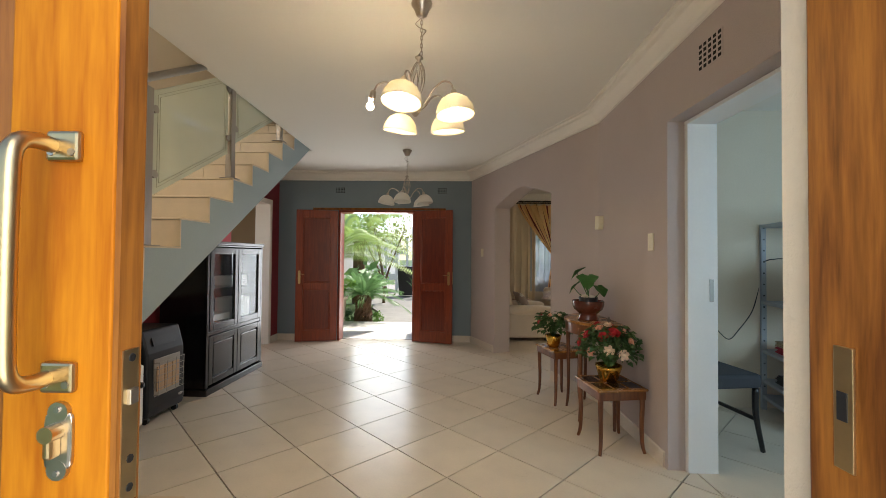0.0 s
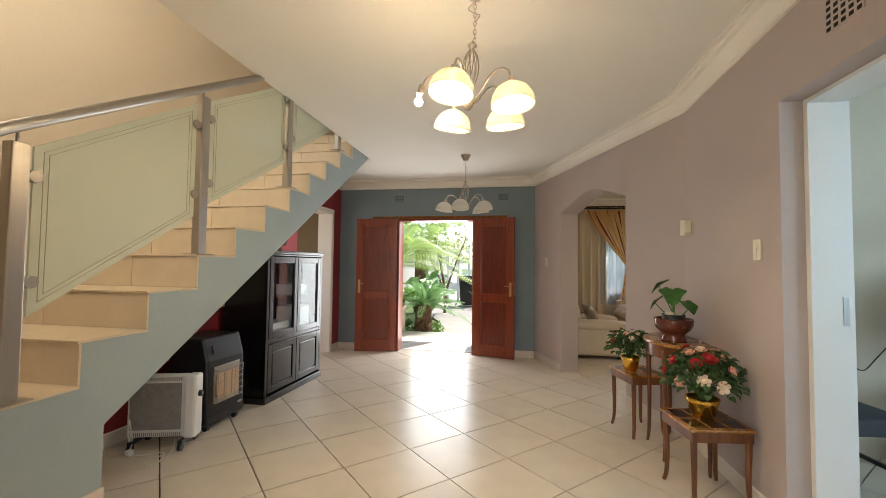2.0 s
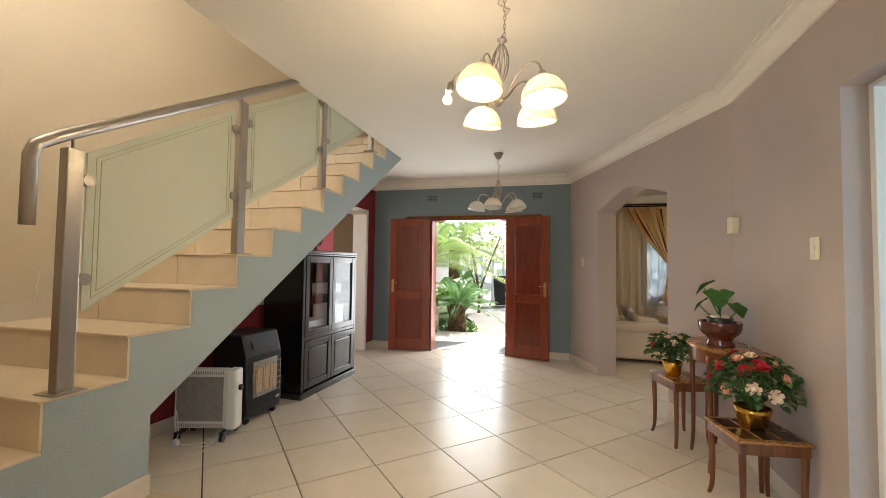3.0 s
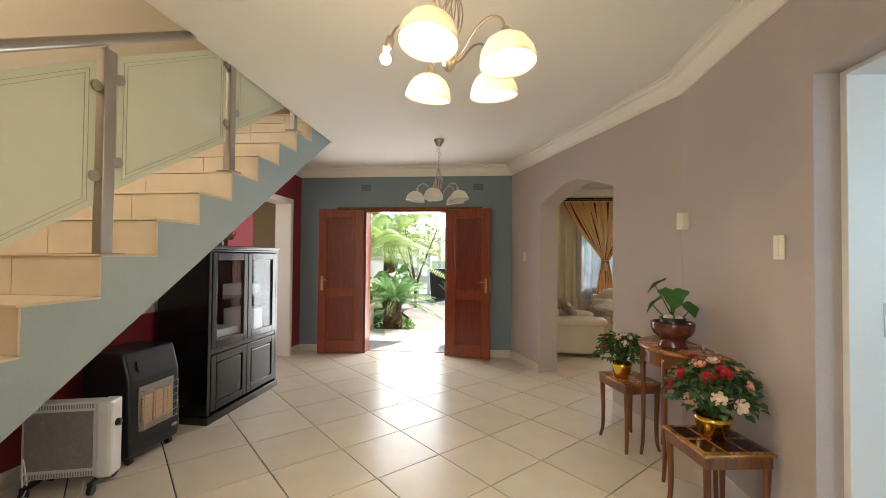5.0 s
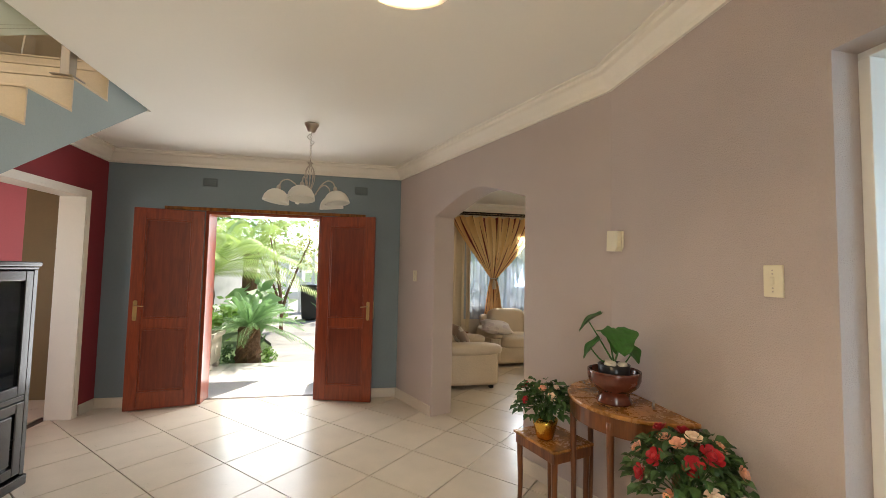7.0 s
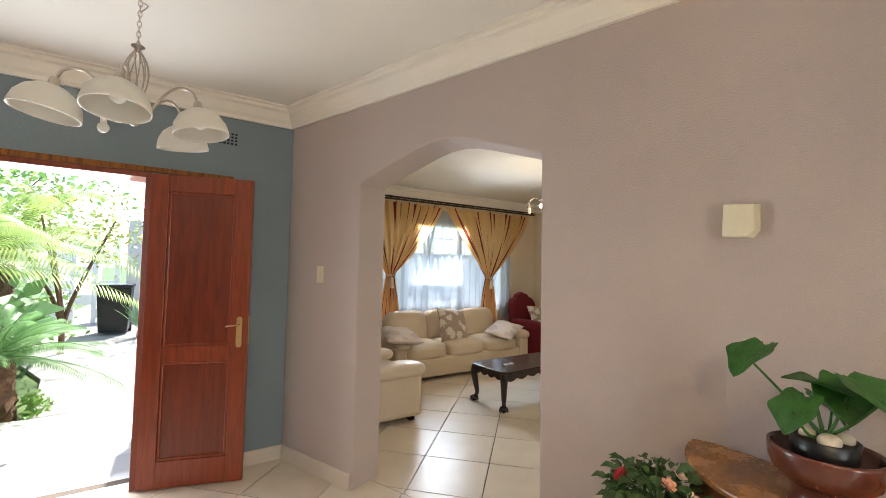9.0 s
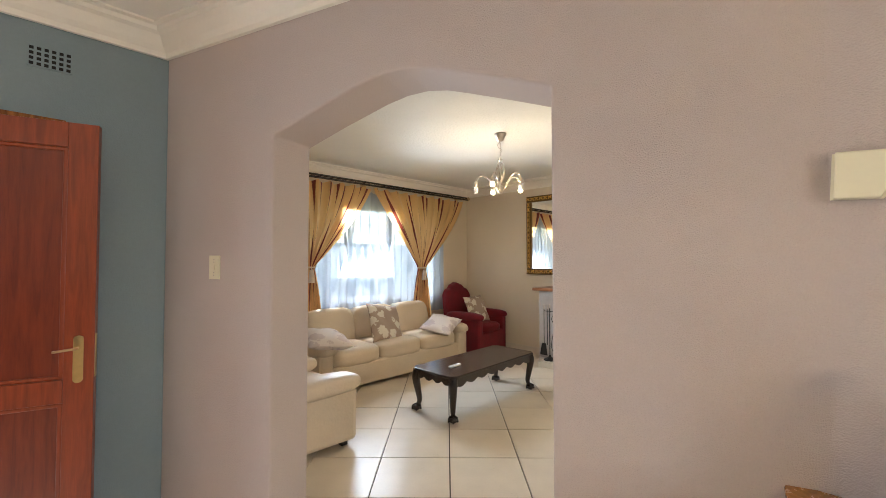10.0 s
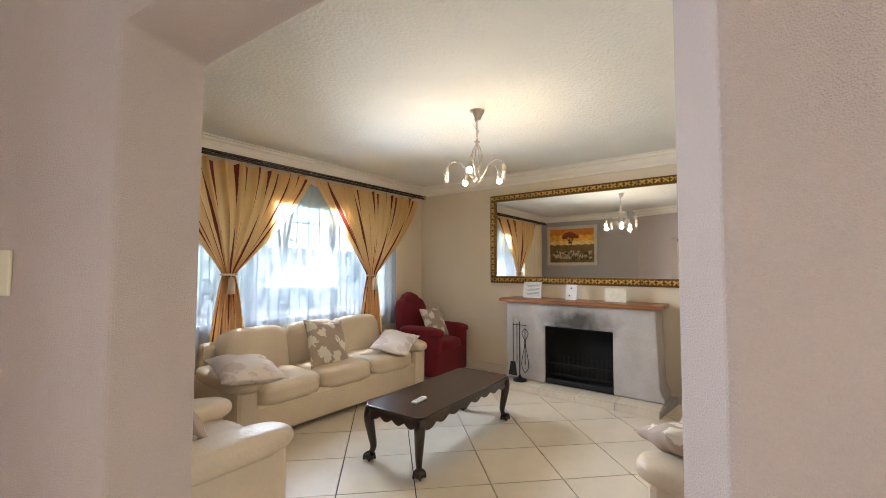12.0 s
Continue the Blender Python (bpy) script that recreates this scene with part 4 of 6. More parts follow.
box_t = thing("alarm_box", pose(0, 0, 0), "cream plastic wall box with a clipped corner", "wall box")
bm = B()
pt = [(5.122, 1.592), (5.035, 1.587), (5.018, 1.612), (5.016, 1.706), (5.116, 1.715)]
prism(bm, [(1.459, y, z) for y, z in pt], (-0.04, 0, 0))
ob = part("cover", bm, PLASTIC, box_t)
bevelled(ob, 0.005)
bm = B()
prism(bm, [(1.4594, y + (0.006 if y > 5.05 else -0.006), z) for y, z in pt], (-0.012, 0, 0))
part("backplate", bm, PLASTIC, box_t)

# ---- display cabinet ----
CA = along((-2.189, 5.104), (-2.160, 6.142)) - 90
cab = thing("display_cabinet", pose(-2.192, 5.10, 0, 0, 0, CA), "black lacquered display cabinet with glazed upper doors", "cabinet")
W, D, H = 1.04, 0.46, 1.46


def cbox(name, x0, x1, y0, y1, z0, z1, mat=BLACKWOOD, bev=0.003, parent=None, label=""):
    bm = B()
    box(bm, x0, x1, y0, y1, z0, z1, bev)
    return part(name, bm, mat, parent or cab, label)


# local: x from -D to 0 (front), y along the width
cbox("side_panel", -D, -0.012, 0.0, 0.03, 0.07, H - 0.05)
cbox("side_panel", -D, -0.012, W - 0.03, W, 0.07, H - 0.05)
cbox("back_panel", -D, -D + 0.015, 0.03, W - 0.03, 0.07, H - 0.05)
cbox("plinth", -D, 0.012, -0.012, W + 0.012, 0.0, 0.068, bev=0.008)
cbox("cornice_top", -D, 0.014, -0.014, W + 0.014, H - 0.032, H, bev=0.006)
cbox("cornice_moulding", -D, 0.004, -0.004, W + 0.004, H - 0.052, H - 0.033, bev=0.006)
cbox("shelf", -D + 0.02, -0.04, 0.03, W - 0.03, 0.56, 0.585)
cbox("shelf", -D + 0.02, -0.05, 0.03, W - 0.03, 0.98, 0.995, CABGLASS, 0)
cbox("divider_rail", -0.028, -0.004, 0.03, W - 0.03, 0.555, 0.59)
cbox("corner_post", -0.03, 0.0, 0.0, 0.035, 0.07, H - 0.053)
cbox("corner_post", -0.03, 0.0, W - 0.035, W, 0.07, H - 0.053)
for y0, y1 in ((0.04, 0.517), (0.523, W - 0.04)):
    bm = B()
    st = 0.06
    for a, b, z0, z1 in ((y0, y0 + st, 0.595, 1.40), (y1 - st, y1, 0.595, 1.40), (y0 + st, y1 - st, 0.595, 0.66), (y0 + st, y1 - st, 1.335, 1.40)):
        box(bm, -0.026, 0.004, a, b, z0, z1, 0.005)
    dr = part("glazed_door", bm, BLACKWOOD, cab)
    cbox("pane", -0.014, -0.011, y0 + st - 0.004, y1 - st + 0.004, 0.655, 1.34, CABGLASS, 0, dr).visible_shadow = False
    bm = B()
    for a, b, z0, z1 in ((y0, y0 + st, 0.09, 0.55), (y1 - st, y1, 0.09, 0.55), (y0 + st, y1 - st, 0.09, 0.15), (y0 + st, y1 - st, 0.49, 0.55)):
        box(bm, -0.026, 0.004, a, b, z0, z1, 0.005)
    dr = part("panelled_door", bm, BLACKWOOD, cab)
    cbox("raised_panel", -0.02, 0.0, y0 + st + 0.012, y1 - st - 0.012, 0.162, 0.478, bev=0.012, parent=dr)
    cbox("panel_back", -0.024, -0.014, y0 + st, y1 - st, 0.15, 0.49, bev=0, parent=dr)
MC = cab.matrix_world


def in_cab(name, x0, x1, y0, y1, z0, z1, mat, label, category, bev=0.004):
    bm = B()
    box(bm, x0, x1, y0, y1, z0, z1, bev)
    return solo(name, bm, mat, label, category, m=MC.copy())


in_cab("paper_stack", -0.30, -0.045, 0.60, 0.84, 0.586, 0.86, PAPER, "white box of papers in the cabinet", "box")
in_cab("paper_box", -0.30, -0.055, 0.58, 0.80, 0.996, 1.10, PAPER, "stack of papers on the glass shelf", "papers")
in_cab("video_player", -0.36, -0.05, 0.10, 0.46, 0.586, 0.655, PAPER, "pale flat player in the cabinet", "player", 0.006)
in_cab("video_player", -0.36, -0.05, 0.12, 0.46, 0.67, 0.735, WHITEPLASTIC, "pale flat player stacked in the cabinet", "player", 0.006)
for i in range(4):
    bm = B()
    lathe(bm, [(0.016, 0), (0.018, 0.002), (0.003, 0.006), (0.003, 0.05), (0.02, 0.065), (0.026, 0.10), (0.022, 0.13)], 14, (-0.2 - 0.04 * (i % 2), 0.12 + 0.085 * i, 0.996))
    solo("wine_glass", bm, CABGLASS, "stemmed wine glass on the glass shelf", "glass", "wine glasses", MC.copy(), True)

# rhinoceros figurine: one plain mesh
bm = B()
pillow(bm, (0, 0, 0.085), (0.10, 0.24, 0.09), 2.2)
pillow(bm, (0, 0.145, 0.095), (0.06, 0.13, 0.06), 2.2, Matrix.Rotation(radians(-12), 3, "X"))
pillow(bm, (0, 0.07, 0.115), (0.085, 0.10, 0.07), 2.2)
for x in (-0.03, 0.03):
    for y in (-0.08, 0.06):
        tube(bm, [(x, y, 0.07), (x, y, 0.0)], 0.02, 10, 0.017)
    tube(bm, [(x * 0.7, 0.105, 0.125), (x, 0.10, 0.155)], 0.009, 8, 0.003)
tube(bm, curve_pts([(0, 0.20, 0.10), (0, 0.232, 0.115), (0, 0.25, 0.15)]), 0.012, 8, 0.002)
tube(bm, curve_pts([(0, 0.18, 0.115), (0, 0.19, 0.135), (0, 0.192, 0.15)]), 0.008, 8, 0.002)
solo("rhino_figurine", bm, BARK, "dark carved rhinoceros figurine on the black cabinet", "figurine", m=MC @ pose(-0.19, 0.36, H + 0.001), smooth=True)

# ---- gas heater ----
gas = thing("gas_heater", pose(-2.235, 4.63, 0, 0, 0, CA), "black cabinet gas heater with ceramic plates behind a wire guard", "heater")
gw, gd, gh = 0.42, 0.36, 0.73
bm = B()
prism(bm, [(-gd, -gw / 2, 0.05), (0.0, -gw / 2, 0.05), (0.015, -gw / 2, 0.12), (0.0, -gw / 2, 0.55), (-0.05, -gw / 2, gh), (-gd, -gw / 2, gh)], (0, gw, 0))
bevelled(part("body", bm, BLACKMETAL, gas), 0.02, 3)
bm = B()
box(bm, 0.001, 0.012, -0.145, 0.145, 0.20, 0.50, 0.004)
ref = part("reflector", bm, STEEL, gas, "polished steel heater surround")
HEATPLATE = surface("ceramic_plate", (0.62, 0.42, 0.26), 0.85, var=0.1, bump=0.6, bump_scale=150)
for i in range(3):
    bm = B()
    y = -0.085 + 0.085 * i
    box(bm, 0.012, 0.022, y - 0.038, y + 0.038, 0.245, 0.44, 0.003)
    part("ceramic_plate", bm, HEATPLATE, gas)
for i in range(6):
    z = 0.225 + 0.05 * i
    bm = B()
    tube(bm, [(0.01, -0.15, z), (0.05, -0.145, z), (0.05, 0.145, z), (0.01, 0.15, z)], 0.0025, 5)
    part("guard_wire", bm, STEEL, gas)
for y in (-0.14, -0.05, 0.05, 0.14):
    bm = B()
    tube(bm, [(0.045, y, 0.215), (0.05, y, 0.48)], 0.0025, 5)
    part("guard_wire", bm, STEEL, gas)
bm = B()
prism(bm, [(-0.0115, -0.13, 0.60), (-0.034, -0.13, 0.665), (-0.034, 0.13, 0.665), (-0.0115, 0.13, 0.60)], (0.006, 0, 0.002))
part("air_grille", bm, BLACKMETAL, gas)
bm = B()
pillow(bm, (0.013, 0.155, 0.145), (0.008, 0.055, 0.025), 2.2)
part("badge", bm, STEEL, gas, smooth=True)
for x in (-0.04, -gd + 0.05):
    for y in (-gw / 2 + 0.05, gw / 2 - 0.05):
        bm = B()
        tube(bm, [(x, y - 0.012, 0.026), (x, y + 0.012, 0.026)], 0.0255, 14)
        box(bm, x - 0.012, x + 0.012, y - 0.015, y + 0.015, 0.03, 0.06, 0.002)
        part("castor", bm, BLACKMETAL, gas)

# ---- panel heater ----
HA = along((-2.60, 4.135), (-2.17, 4.26))
ph = thing("panel_heater", pose(-2.385, 4.20, 0, 0, 0, HA), "white electric panel heater with a grey mesh front on castors", "heater")
bm = B()
box(bm, -0.235, -0.09 + 0.24, -0.045, 0.045, 0.075, 0.51, 0.012)
part("body", bm, WHITEPLASTIC, ph)
bm = B()
box(bm, 0.1505, 0.235, -0.07, 0.05, 0.07, 0.515, 0.018)
part("control_column", bm, WHITEPLASTIC, ph)
MESHGREY = surface("heater_mesh", (0.33, 0.31, 0.29), 0.6, metal=0.4, var=0.15, scale=30, bump=0.6, bump_scale=220)
bm = B()
box(bm, -0.215, 0.13, -0.051, -0.0455, 0.13, 0.46, 0.002)
part("mesh_front", bm, MESHGREY, ph)
for z0 in (0.085, 0.475):
    for i in range(26):
        bm = B()
        x = -0.215 + i * 0.0135
        box(bm, x, x + 0.006, -0.0475, -0.0447, z0, z0 + 0.025)
        part("vent_slot", bm, MESHGREY, ph)
bm = B()
tube(bm, [(0.235, -0.012, 0.375), (0.252, -0.012, 0.375)], 0.022, 18)
tube(bm, [(0.252, -0.012, 0.375), (0.258, -0.012, 0.375)], 0.014, 18)
part("knob", bm, BLACKMETAL, ph, "black thermostat knob")
for x in (-0.17, 0.16):
    bm = B()
    box(bm, x - 0.015, x + 0.015, -0.12, 0.12, 0.045, 0.074, 0.005)
    for y in (-0.105, 0.105):
        tube(bm, [(x - 0.012, y, 0.027), (x + 0.012, y, 0.027)], 0.0265, 14)
    part("castor_foot", bm, BLACKMETAL, ph)
MP = ph.matrix_world
bm = B()
tube(bm, curve_pts([MP @ Vector(p) for p in ((0.10, -0.06, 0.07), (0.12, -0.16, 0.01), (0.0, -0.22, 0.006), (0.03, -0.33, 0.006), (0.11, -0.27, 0.006), (0.06, -0.13, 0.006), (-0.10, -0.16, 0.006), (-0.17, -0.11, 0.05), (-0.20, -0.075, 0.22), (-0.17, -0.085, 0.08), (-0.14, -0.15, 0.045))]), 0.004, 6)
cable = solo("power_cable", bm, WHITEPLASTIC, "white power cable coiled on the tiled floor", "cable", smooth=True)
bm = B()
c = MP @ Vector((-0.14, -0.16, 0.022))
pillow(bm, c, (0.05, 0.04, 0.042), 4)
part("plug", bm, WHITEPLASTIC, cable, smooth=True)


# ---- tables by the mauve wall ----
def curved_leg(bm, x, y, h, ox, oy, w=0.02):
    """A tapering leg with a sabre foot that kicks out by ox, oy."""
    pts = [(x, y, h), (x, y, h * 0.75), (x - ox * 0.25, y - oy * 0.25, h * 0.45), (x, y, h * 0.15), (x + ox, y + oy, 0.0)]
    tube(bm, curve_pts(pts, 4), w, 8, w * 0.55)


def side_table(m, lx, ly, h, label, inlay):
    t = thing("side_table", m, label, "table", "small side tables")
    bm = B()
    box(bm, -lx / 2, lx / 2, -ly / 2, ly / 2, h - 0.016, h, 0.005)
    top = part("tabletop", bm, TOPWOOD, t, "inlaid walnut top")
    bm = B()
    for x0, x1, y0, y1 in ((-1, 1, -1, -0.9), (-1, 1, 0.9, 1), (-1, -0.93, -0.9, 0.9), (0.93, 1, -0.9, 0.9)):
        box(bm, x0 * (lx / 2 - 0.012), x1 * (lx / 2 - 0.012), y0 * (ly / 2 - 0.012), y1 * (ly / 2 - 0.012), h - 0.075, h - 0.0165, 0.002)
    part("apron", bm, TABLEWOOD, t)
    if inlay:
        for i in range(3):
            for j in range(2):
                bm = B()
                cx, cy = (i - 1) * lx * 0.30, (j - 0.5) * ly * 0.44
                box(bm, cx - lx * 0.125, cx + lx * 0.125, cy - ly * 0.18, cy + ly * 0.18, h + 0.0005, h + 0.0015)
                part("inlay_panel", bm, DARKWOOD, top, "dark carved inlay panel")
    for sx in (-1, 1):
        for sy in (-1, 1):
            bm = B()
            curved_leg(bm, sx * (lx / 2 - 0.03), sy * (ly / 2 - 0.03), h - 0.02, sx * 0.012, sy * 0.012)
            part("leg", bm, TABLEWOOD, t, smooth=True)
    return t


side_table(pose(1.113, 5.20, 0, 0, 0, 16), 0.30, 0.36, 0.49, "small walnut side table with curved legs", False)
side_table(pose(1.235, 4.285, 0, 0, 0, 8), 0.36, 0.36, 0.44, "small walnut side table with a carved inlaid top", True)

con = thing("console_table", pose(1.452, 4.85, 0), "half-round walnut console table against the wall", "table")
R = 0.385
arc = [(-R * math.cos(radians(a)) * 0.98, R * math.sin(radians(a)), 0) for a in range(-90, 91, 6)]
bm = B()
prism(bm, [(x, y, 0.786) for x, y, _ in arc], (0, 0, 0.022))
bevelled(part("tabletop", bm, TOPWOOD, con, "burr walnut half-round top"), 0.006)
bm = B()
prism(bm, [(x * 0.96, y * 0.96, 0.70) for x, y, _ in arc], (0, 0, 0.085))
part("apron", bm, TABLEWOOD, con)
for a in (29, -29, 74, -74):
    x, y = -R * 0.90 * math.cos(radians(a)), R * 0.92 * math.sin(radians(a))
    bm = B()
    curved_leg(bm, x, y, 0.755, -0.012 * math.cos(radians(a)), 0.012 * math.sin(radians(a)), 0.02)
    part("leg", bm, TABLEWOOD, con, smooth=True)

bowl = thing("planter_bowl", pose(1.252, 4.80, 0.809), "brown glazed clay pedestal bowl with a broad-leaved plant", "plant")
bm = B()
lathe_open(bm, [(0.001, 0.0), (0.084, 0.0), (0.085, 0.008), (0.076, 0.03), (0.073, 0.05), (0.09, 0.066), (0.115, 0.088), (0.127, 0.118), (0.129, 0.152), (0.128, 0.16), (0.122, 0.161), (0.118, 0.15), (0.113, 0.115), (0.06, 0.085), (0.001, 0.085)], 40)
part("bowl", bm, CLAY, bowl, smooth=True)
bm = B()
lathe_open(bm, [(0.001, 0.09), (0.066, 0.09), (0.078, 0.188), (0.074, 0.19), (0.066, 0.178), (0.001, 0.178)], 24)
part("inner_pot", bm, BLACKMETAL, bowl, "black plastic inner pot", smooth=True)
bm = B()
lathe(bm, [(0.066, 0.177), (0.062, 0.184), (0.03, 0.188)], 18)
part("soil", bm, SOIL, bowl)
for sx, sy, sr in ((-0.035, -0.02, 0.03), (0.02, -0.04, 0.024), (-0.005, 0.035, 0.022)):
    bm = B()
    pillow(bm, (sx, sy, 0.192), (sr * 2, sr * 1.7, sr * 1.3), 2.3)
    part("pebble", bm, STONE, bowl, "pale pebble on the soil", smooth=True)


def heart_leaf(bm, at, direction, size, droop=0.25):
    """A lobed leaf: a bent sheet with an uneven outline, its middle at the given place."""
    f = Vector(direction).normalized()
    sidev = f.cross(Vector((0, 0, 1))).normalized()
    up = sidev.cross(f).normalized()
    base = Vector(at) - f * size * 0.45
    prev, n = None, 16
    for j in range(n + 1):
        t = j / n
        u = -0.16 + 1.16 * t
        w = 0.60 * math.sin(math.pi * min(1, 0.10 + t * 0.92)) ** 0.6 * (1 - 0.25 * t)
        w *= 1 + 0.13 * math.sin(t * 11 + size * 70)
        line = []
        for s in (-1, -0.75, -0.5, -0.25, 0, 0.25, 0.5, 0.75, 1):
            notch = -0.14 * (abs(s) < 0.2) * (j == 0) * -1
            line.append(bm.verts.new(base + f * (u + notch - 0.06 * abs(s) * (t < 0.4)) * size + sidev * s * w * size + up * (0.22 * abs(s) ** 1.5 * w - droop * u * u + 0.025 * math.sin(s * 9 + t * 8)) * size))
        if prev:
            for k in range(8):
                bm.faces.new((prev[k], prev[k + 1], line[k + 1], line[k]))
        prev = line


for p, q, s in (((-0.045, 0.168, 0.39), (-0.70, 0.35, -0.45), 0.18), ((-0.115, 0.035, 0.270), (-0.70, 0.25, -0.60), 0.155), ((-0.05, -0.13, 0.335), (-0.25, -0.80, -0.45), 0.20), ((-0.005, -0.05, 0.315), (-0.65, -0.25, -0.60), 0.165),
                ((0.115, 0.01, 0.245), (0.25, -0.65, -0.45), 0.15), ((-0.015, 0.02, 0.345), (-0.30, 0.45, 0.25), 0.16)):
    bm = B()
    tube(bm, curve_pts([(0, 0, 0.19), (p[0] * 0.5, p[1] * 0.5, p[2] * 0.75), p], 5), 0.0055, 6, 0.003)
    st = part("stem", bm, BIGLEAF, bowl, smooth=True)
    bm = B()
    heart_leaf(bm, p, q, s * 0.72)
    part("leaf", bm, BIGLEAF, st, "broad lobed green leaf", smooth=True)
# a small roll of tape, drawn as a steel disc with a black centre
bm = B()
tube(bm, [(1.37, 4.67, 0.830), (1.377, 4.665, 0.830)], 0.021, 20)
coin = solo("tape_roll", bm, STEEL, "small roll of tape standing on the console table", "ornament")
bm = B()
tube(bm, [(1.369, 4.6707, 0.830), (1.3695, 4.67, 0.830)], 0.009, 16)
part("roll_centre", bm, BLACKMETAL, coin)


def rose_bush(m, r, h, n_leaf, blooms, label, seed):
    rnd = random.Random(seed)
    t = thing("potted_roses", m, label, "flowers", "potted artificial roses")
    bm = B()
    lathe_open(bm, [(0.001, 0.0), (0.05 * r / 0.2, 0.0), (0.062 * r / 0.2, 0.02), (0.082 * r / 0.2, 0.09), (0.088 * r / 0.2, 0.115), (0.082 * r / 0.2, 0.115), (0.07 * r / 0.2, 0.10), (0.001, 0.10)], 30)
    for v in bm.verts:
        a = math.atan2(v.co.y, v.co.x)
        k = 1 + 0.03 * math.cos(a * 15)
        v.co.x *= k
        v.co.y *= k
    part("pot", bm, GOLDPOT, t, "shiny gold pot", smooth=True)
    bm = B()
    for i in range(n_leaf):
        a, e = rnd.uniform(0, 2 * math.pi), rnd.uniform(-0.25, 1.35)
        k = rnd.uniform(0.55, 1.0)
        c = Vector((math.cos(a) * math.cos(e) * r * k, math.sin(a) * math.cos(e) * r * k, 0.13 + h * 0.30 + math.sin(e) * h * 0.70 * k))
        if i % 6 == 0:
            sm = B()
            tube(sm, curve_pts([(0, 0, 0.09), (c.x * 0.4, c.y * 0.4, 0.10 + c.z * 0.4), c], 3), 0.0025, 5)
            part("stem", sm, LEAF, t)
        f = (Vector((math.cos(a), math.sin(a), rnd.uniform(-0.7, 0.5)))).normalized()
        s = f.cross(Vector((rnd.uniform(-0.5, 0.5), rnd.uniform(-0.5, 0.5), 1))).normalized()
        up = s.cross(f)
        L2, w = rnd.uniform(0.035, 0.062), rnd.uniform(0.014, 0.024)
        mid = [bm.verts.new(c + f * L2 * u + up * (-0.3 * u * u * L2)) for u in (0, 0.4, 0.75, 1.0)]
        lf = [bm.verts.new(c + f * L2 * u + s * w * k2 + up * 0.006) for u, k2 in ((0.35, 1), (0.72, 0.75))]
        rt = [bm.verts.new(c + f * L2 * u - s * w * k2 + up * 0.006) for u, k2 in ((0.35, 1), (0.72, 0.75))]
        for sd in (lf, rt):
            bm.faces.new((mid[0], mid[1], sd[0]))
            bm.faces.new((mid[1], mid[2], sd[1], sd[0]))
            bm.faces.new((mid[2], mid[3], sd[1]))
    part("foliage", bm, LEAF, t, "dense dark green rose leaves")
    for a, e, k, kind, size in blooms:
        a, e = radians(a), radians(e)
        f = Vector((math.cos(a) * math.cos(e), math.sin(a) * math.cos(e), math.sin(e)))
        size *= 0.85
        c = Vector((f.x * r * k, f.y * r * k, 0.13 + h * 0.30 + f.z * h * 0.75 * k))
        q = f.to_track_quat("Z", "Y").to_matrix()
        petal_mat = {"r": ROSERED, "p": ROSEPINK, "c": ROSECREAM}[kind]
        bm = B()
        ball(bm, c, size * 0.42, 10)
        rose = part("rose", bm, petal_mat, t, {"r": "red rose", "p": "peach pink rose", "c": "cream rose"}[kind], smooth=True)
        for ring, (cnt, rad, lift) in enumerate(((3, 0.45, 0.30), (5, 0.72, 0.14), (6, 1.0, -0.06))):
            for i in range(cnt):
                b = 2 * math.pi * i / cnt + ring * 0.6 + rnd.uniform(-0.15, 0.15)
                rows = []
                bm = B()
                for u, out, zz in ((0, 0.15, -0.45), (0.5, 0.75, -0.05 + lift), (1, 1.05, 0.22 + lift)):
                    line = []
                    for s in (-1, -0.4, 0.4, 1):
                        ang = b + s * (0.55 + 0.12 * u) * 3.6 / cnt
                        rr = rad * out * size * (1 - 0.08 * s * s)
                        line.append(bm.verts.new(c + q @ Vector((math.cos(ang) * rr, math.sin(ang) * rr, (zz - 0.12 * s * s * u) * size))))
                    rows.append(line)
                for p0, p1 in zip(rows, rows[1:]):
                    for j in range(3):
                        bm.faces.new((p0[j], p0[j + 1], p1[j + 1], p1[j]))
                part("petal", bm, petal_mat, rose, smooth=True)
    return t


rose_bush(pose(1.235, 4.31, 0.4425), 0.205, 0.28, 400,
          [(250, 12, 1.0, "c", 0.042), (215, 5, 1.0, "p", 0.036), (275, 5, 1.05, "c", 0.044), (190, 35, 1.0, "r", 0.042), (235, 38, 0.95, "r", 0.044), (265, 50, 0.95, "r", 0.05),
           (210, 60, 0.95, "p", 0.034), (150, 30, 1.0, "p", 0.036), (300, 28, 1.0, "p", 0.034), (245, 70, 1.0, "c", 0.036), (120, 60, 1.0, "r", 0.036), (180, 15, 1.05, "r", 0.036), (320, 55, 0.9, "p", 0.036), (60, 65, 0.9, "r", 0.036), (165, 62, 0.9, "p", 0.032)],
          "artificial red and peach roses in a gold pot", 5)
rose_bush(pose(1.055, 5.175, 0.4915), 0.165, 0.20, 260,
          [(150, 45, 1.0, "r", 0.03), (260, 35, 1.0, "c", 0.03), (235, 55, 0.95, "p", 0.026), (300, 60, 0.9, "c", 0.026), (200, 20, 1.0, "r", 0.026)],
          "small artificial roses in a gold pot by the arch", 9)


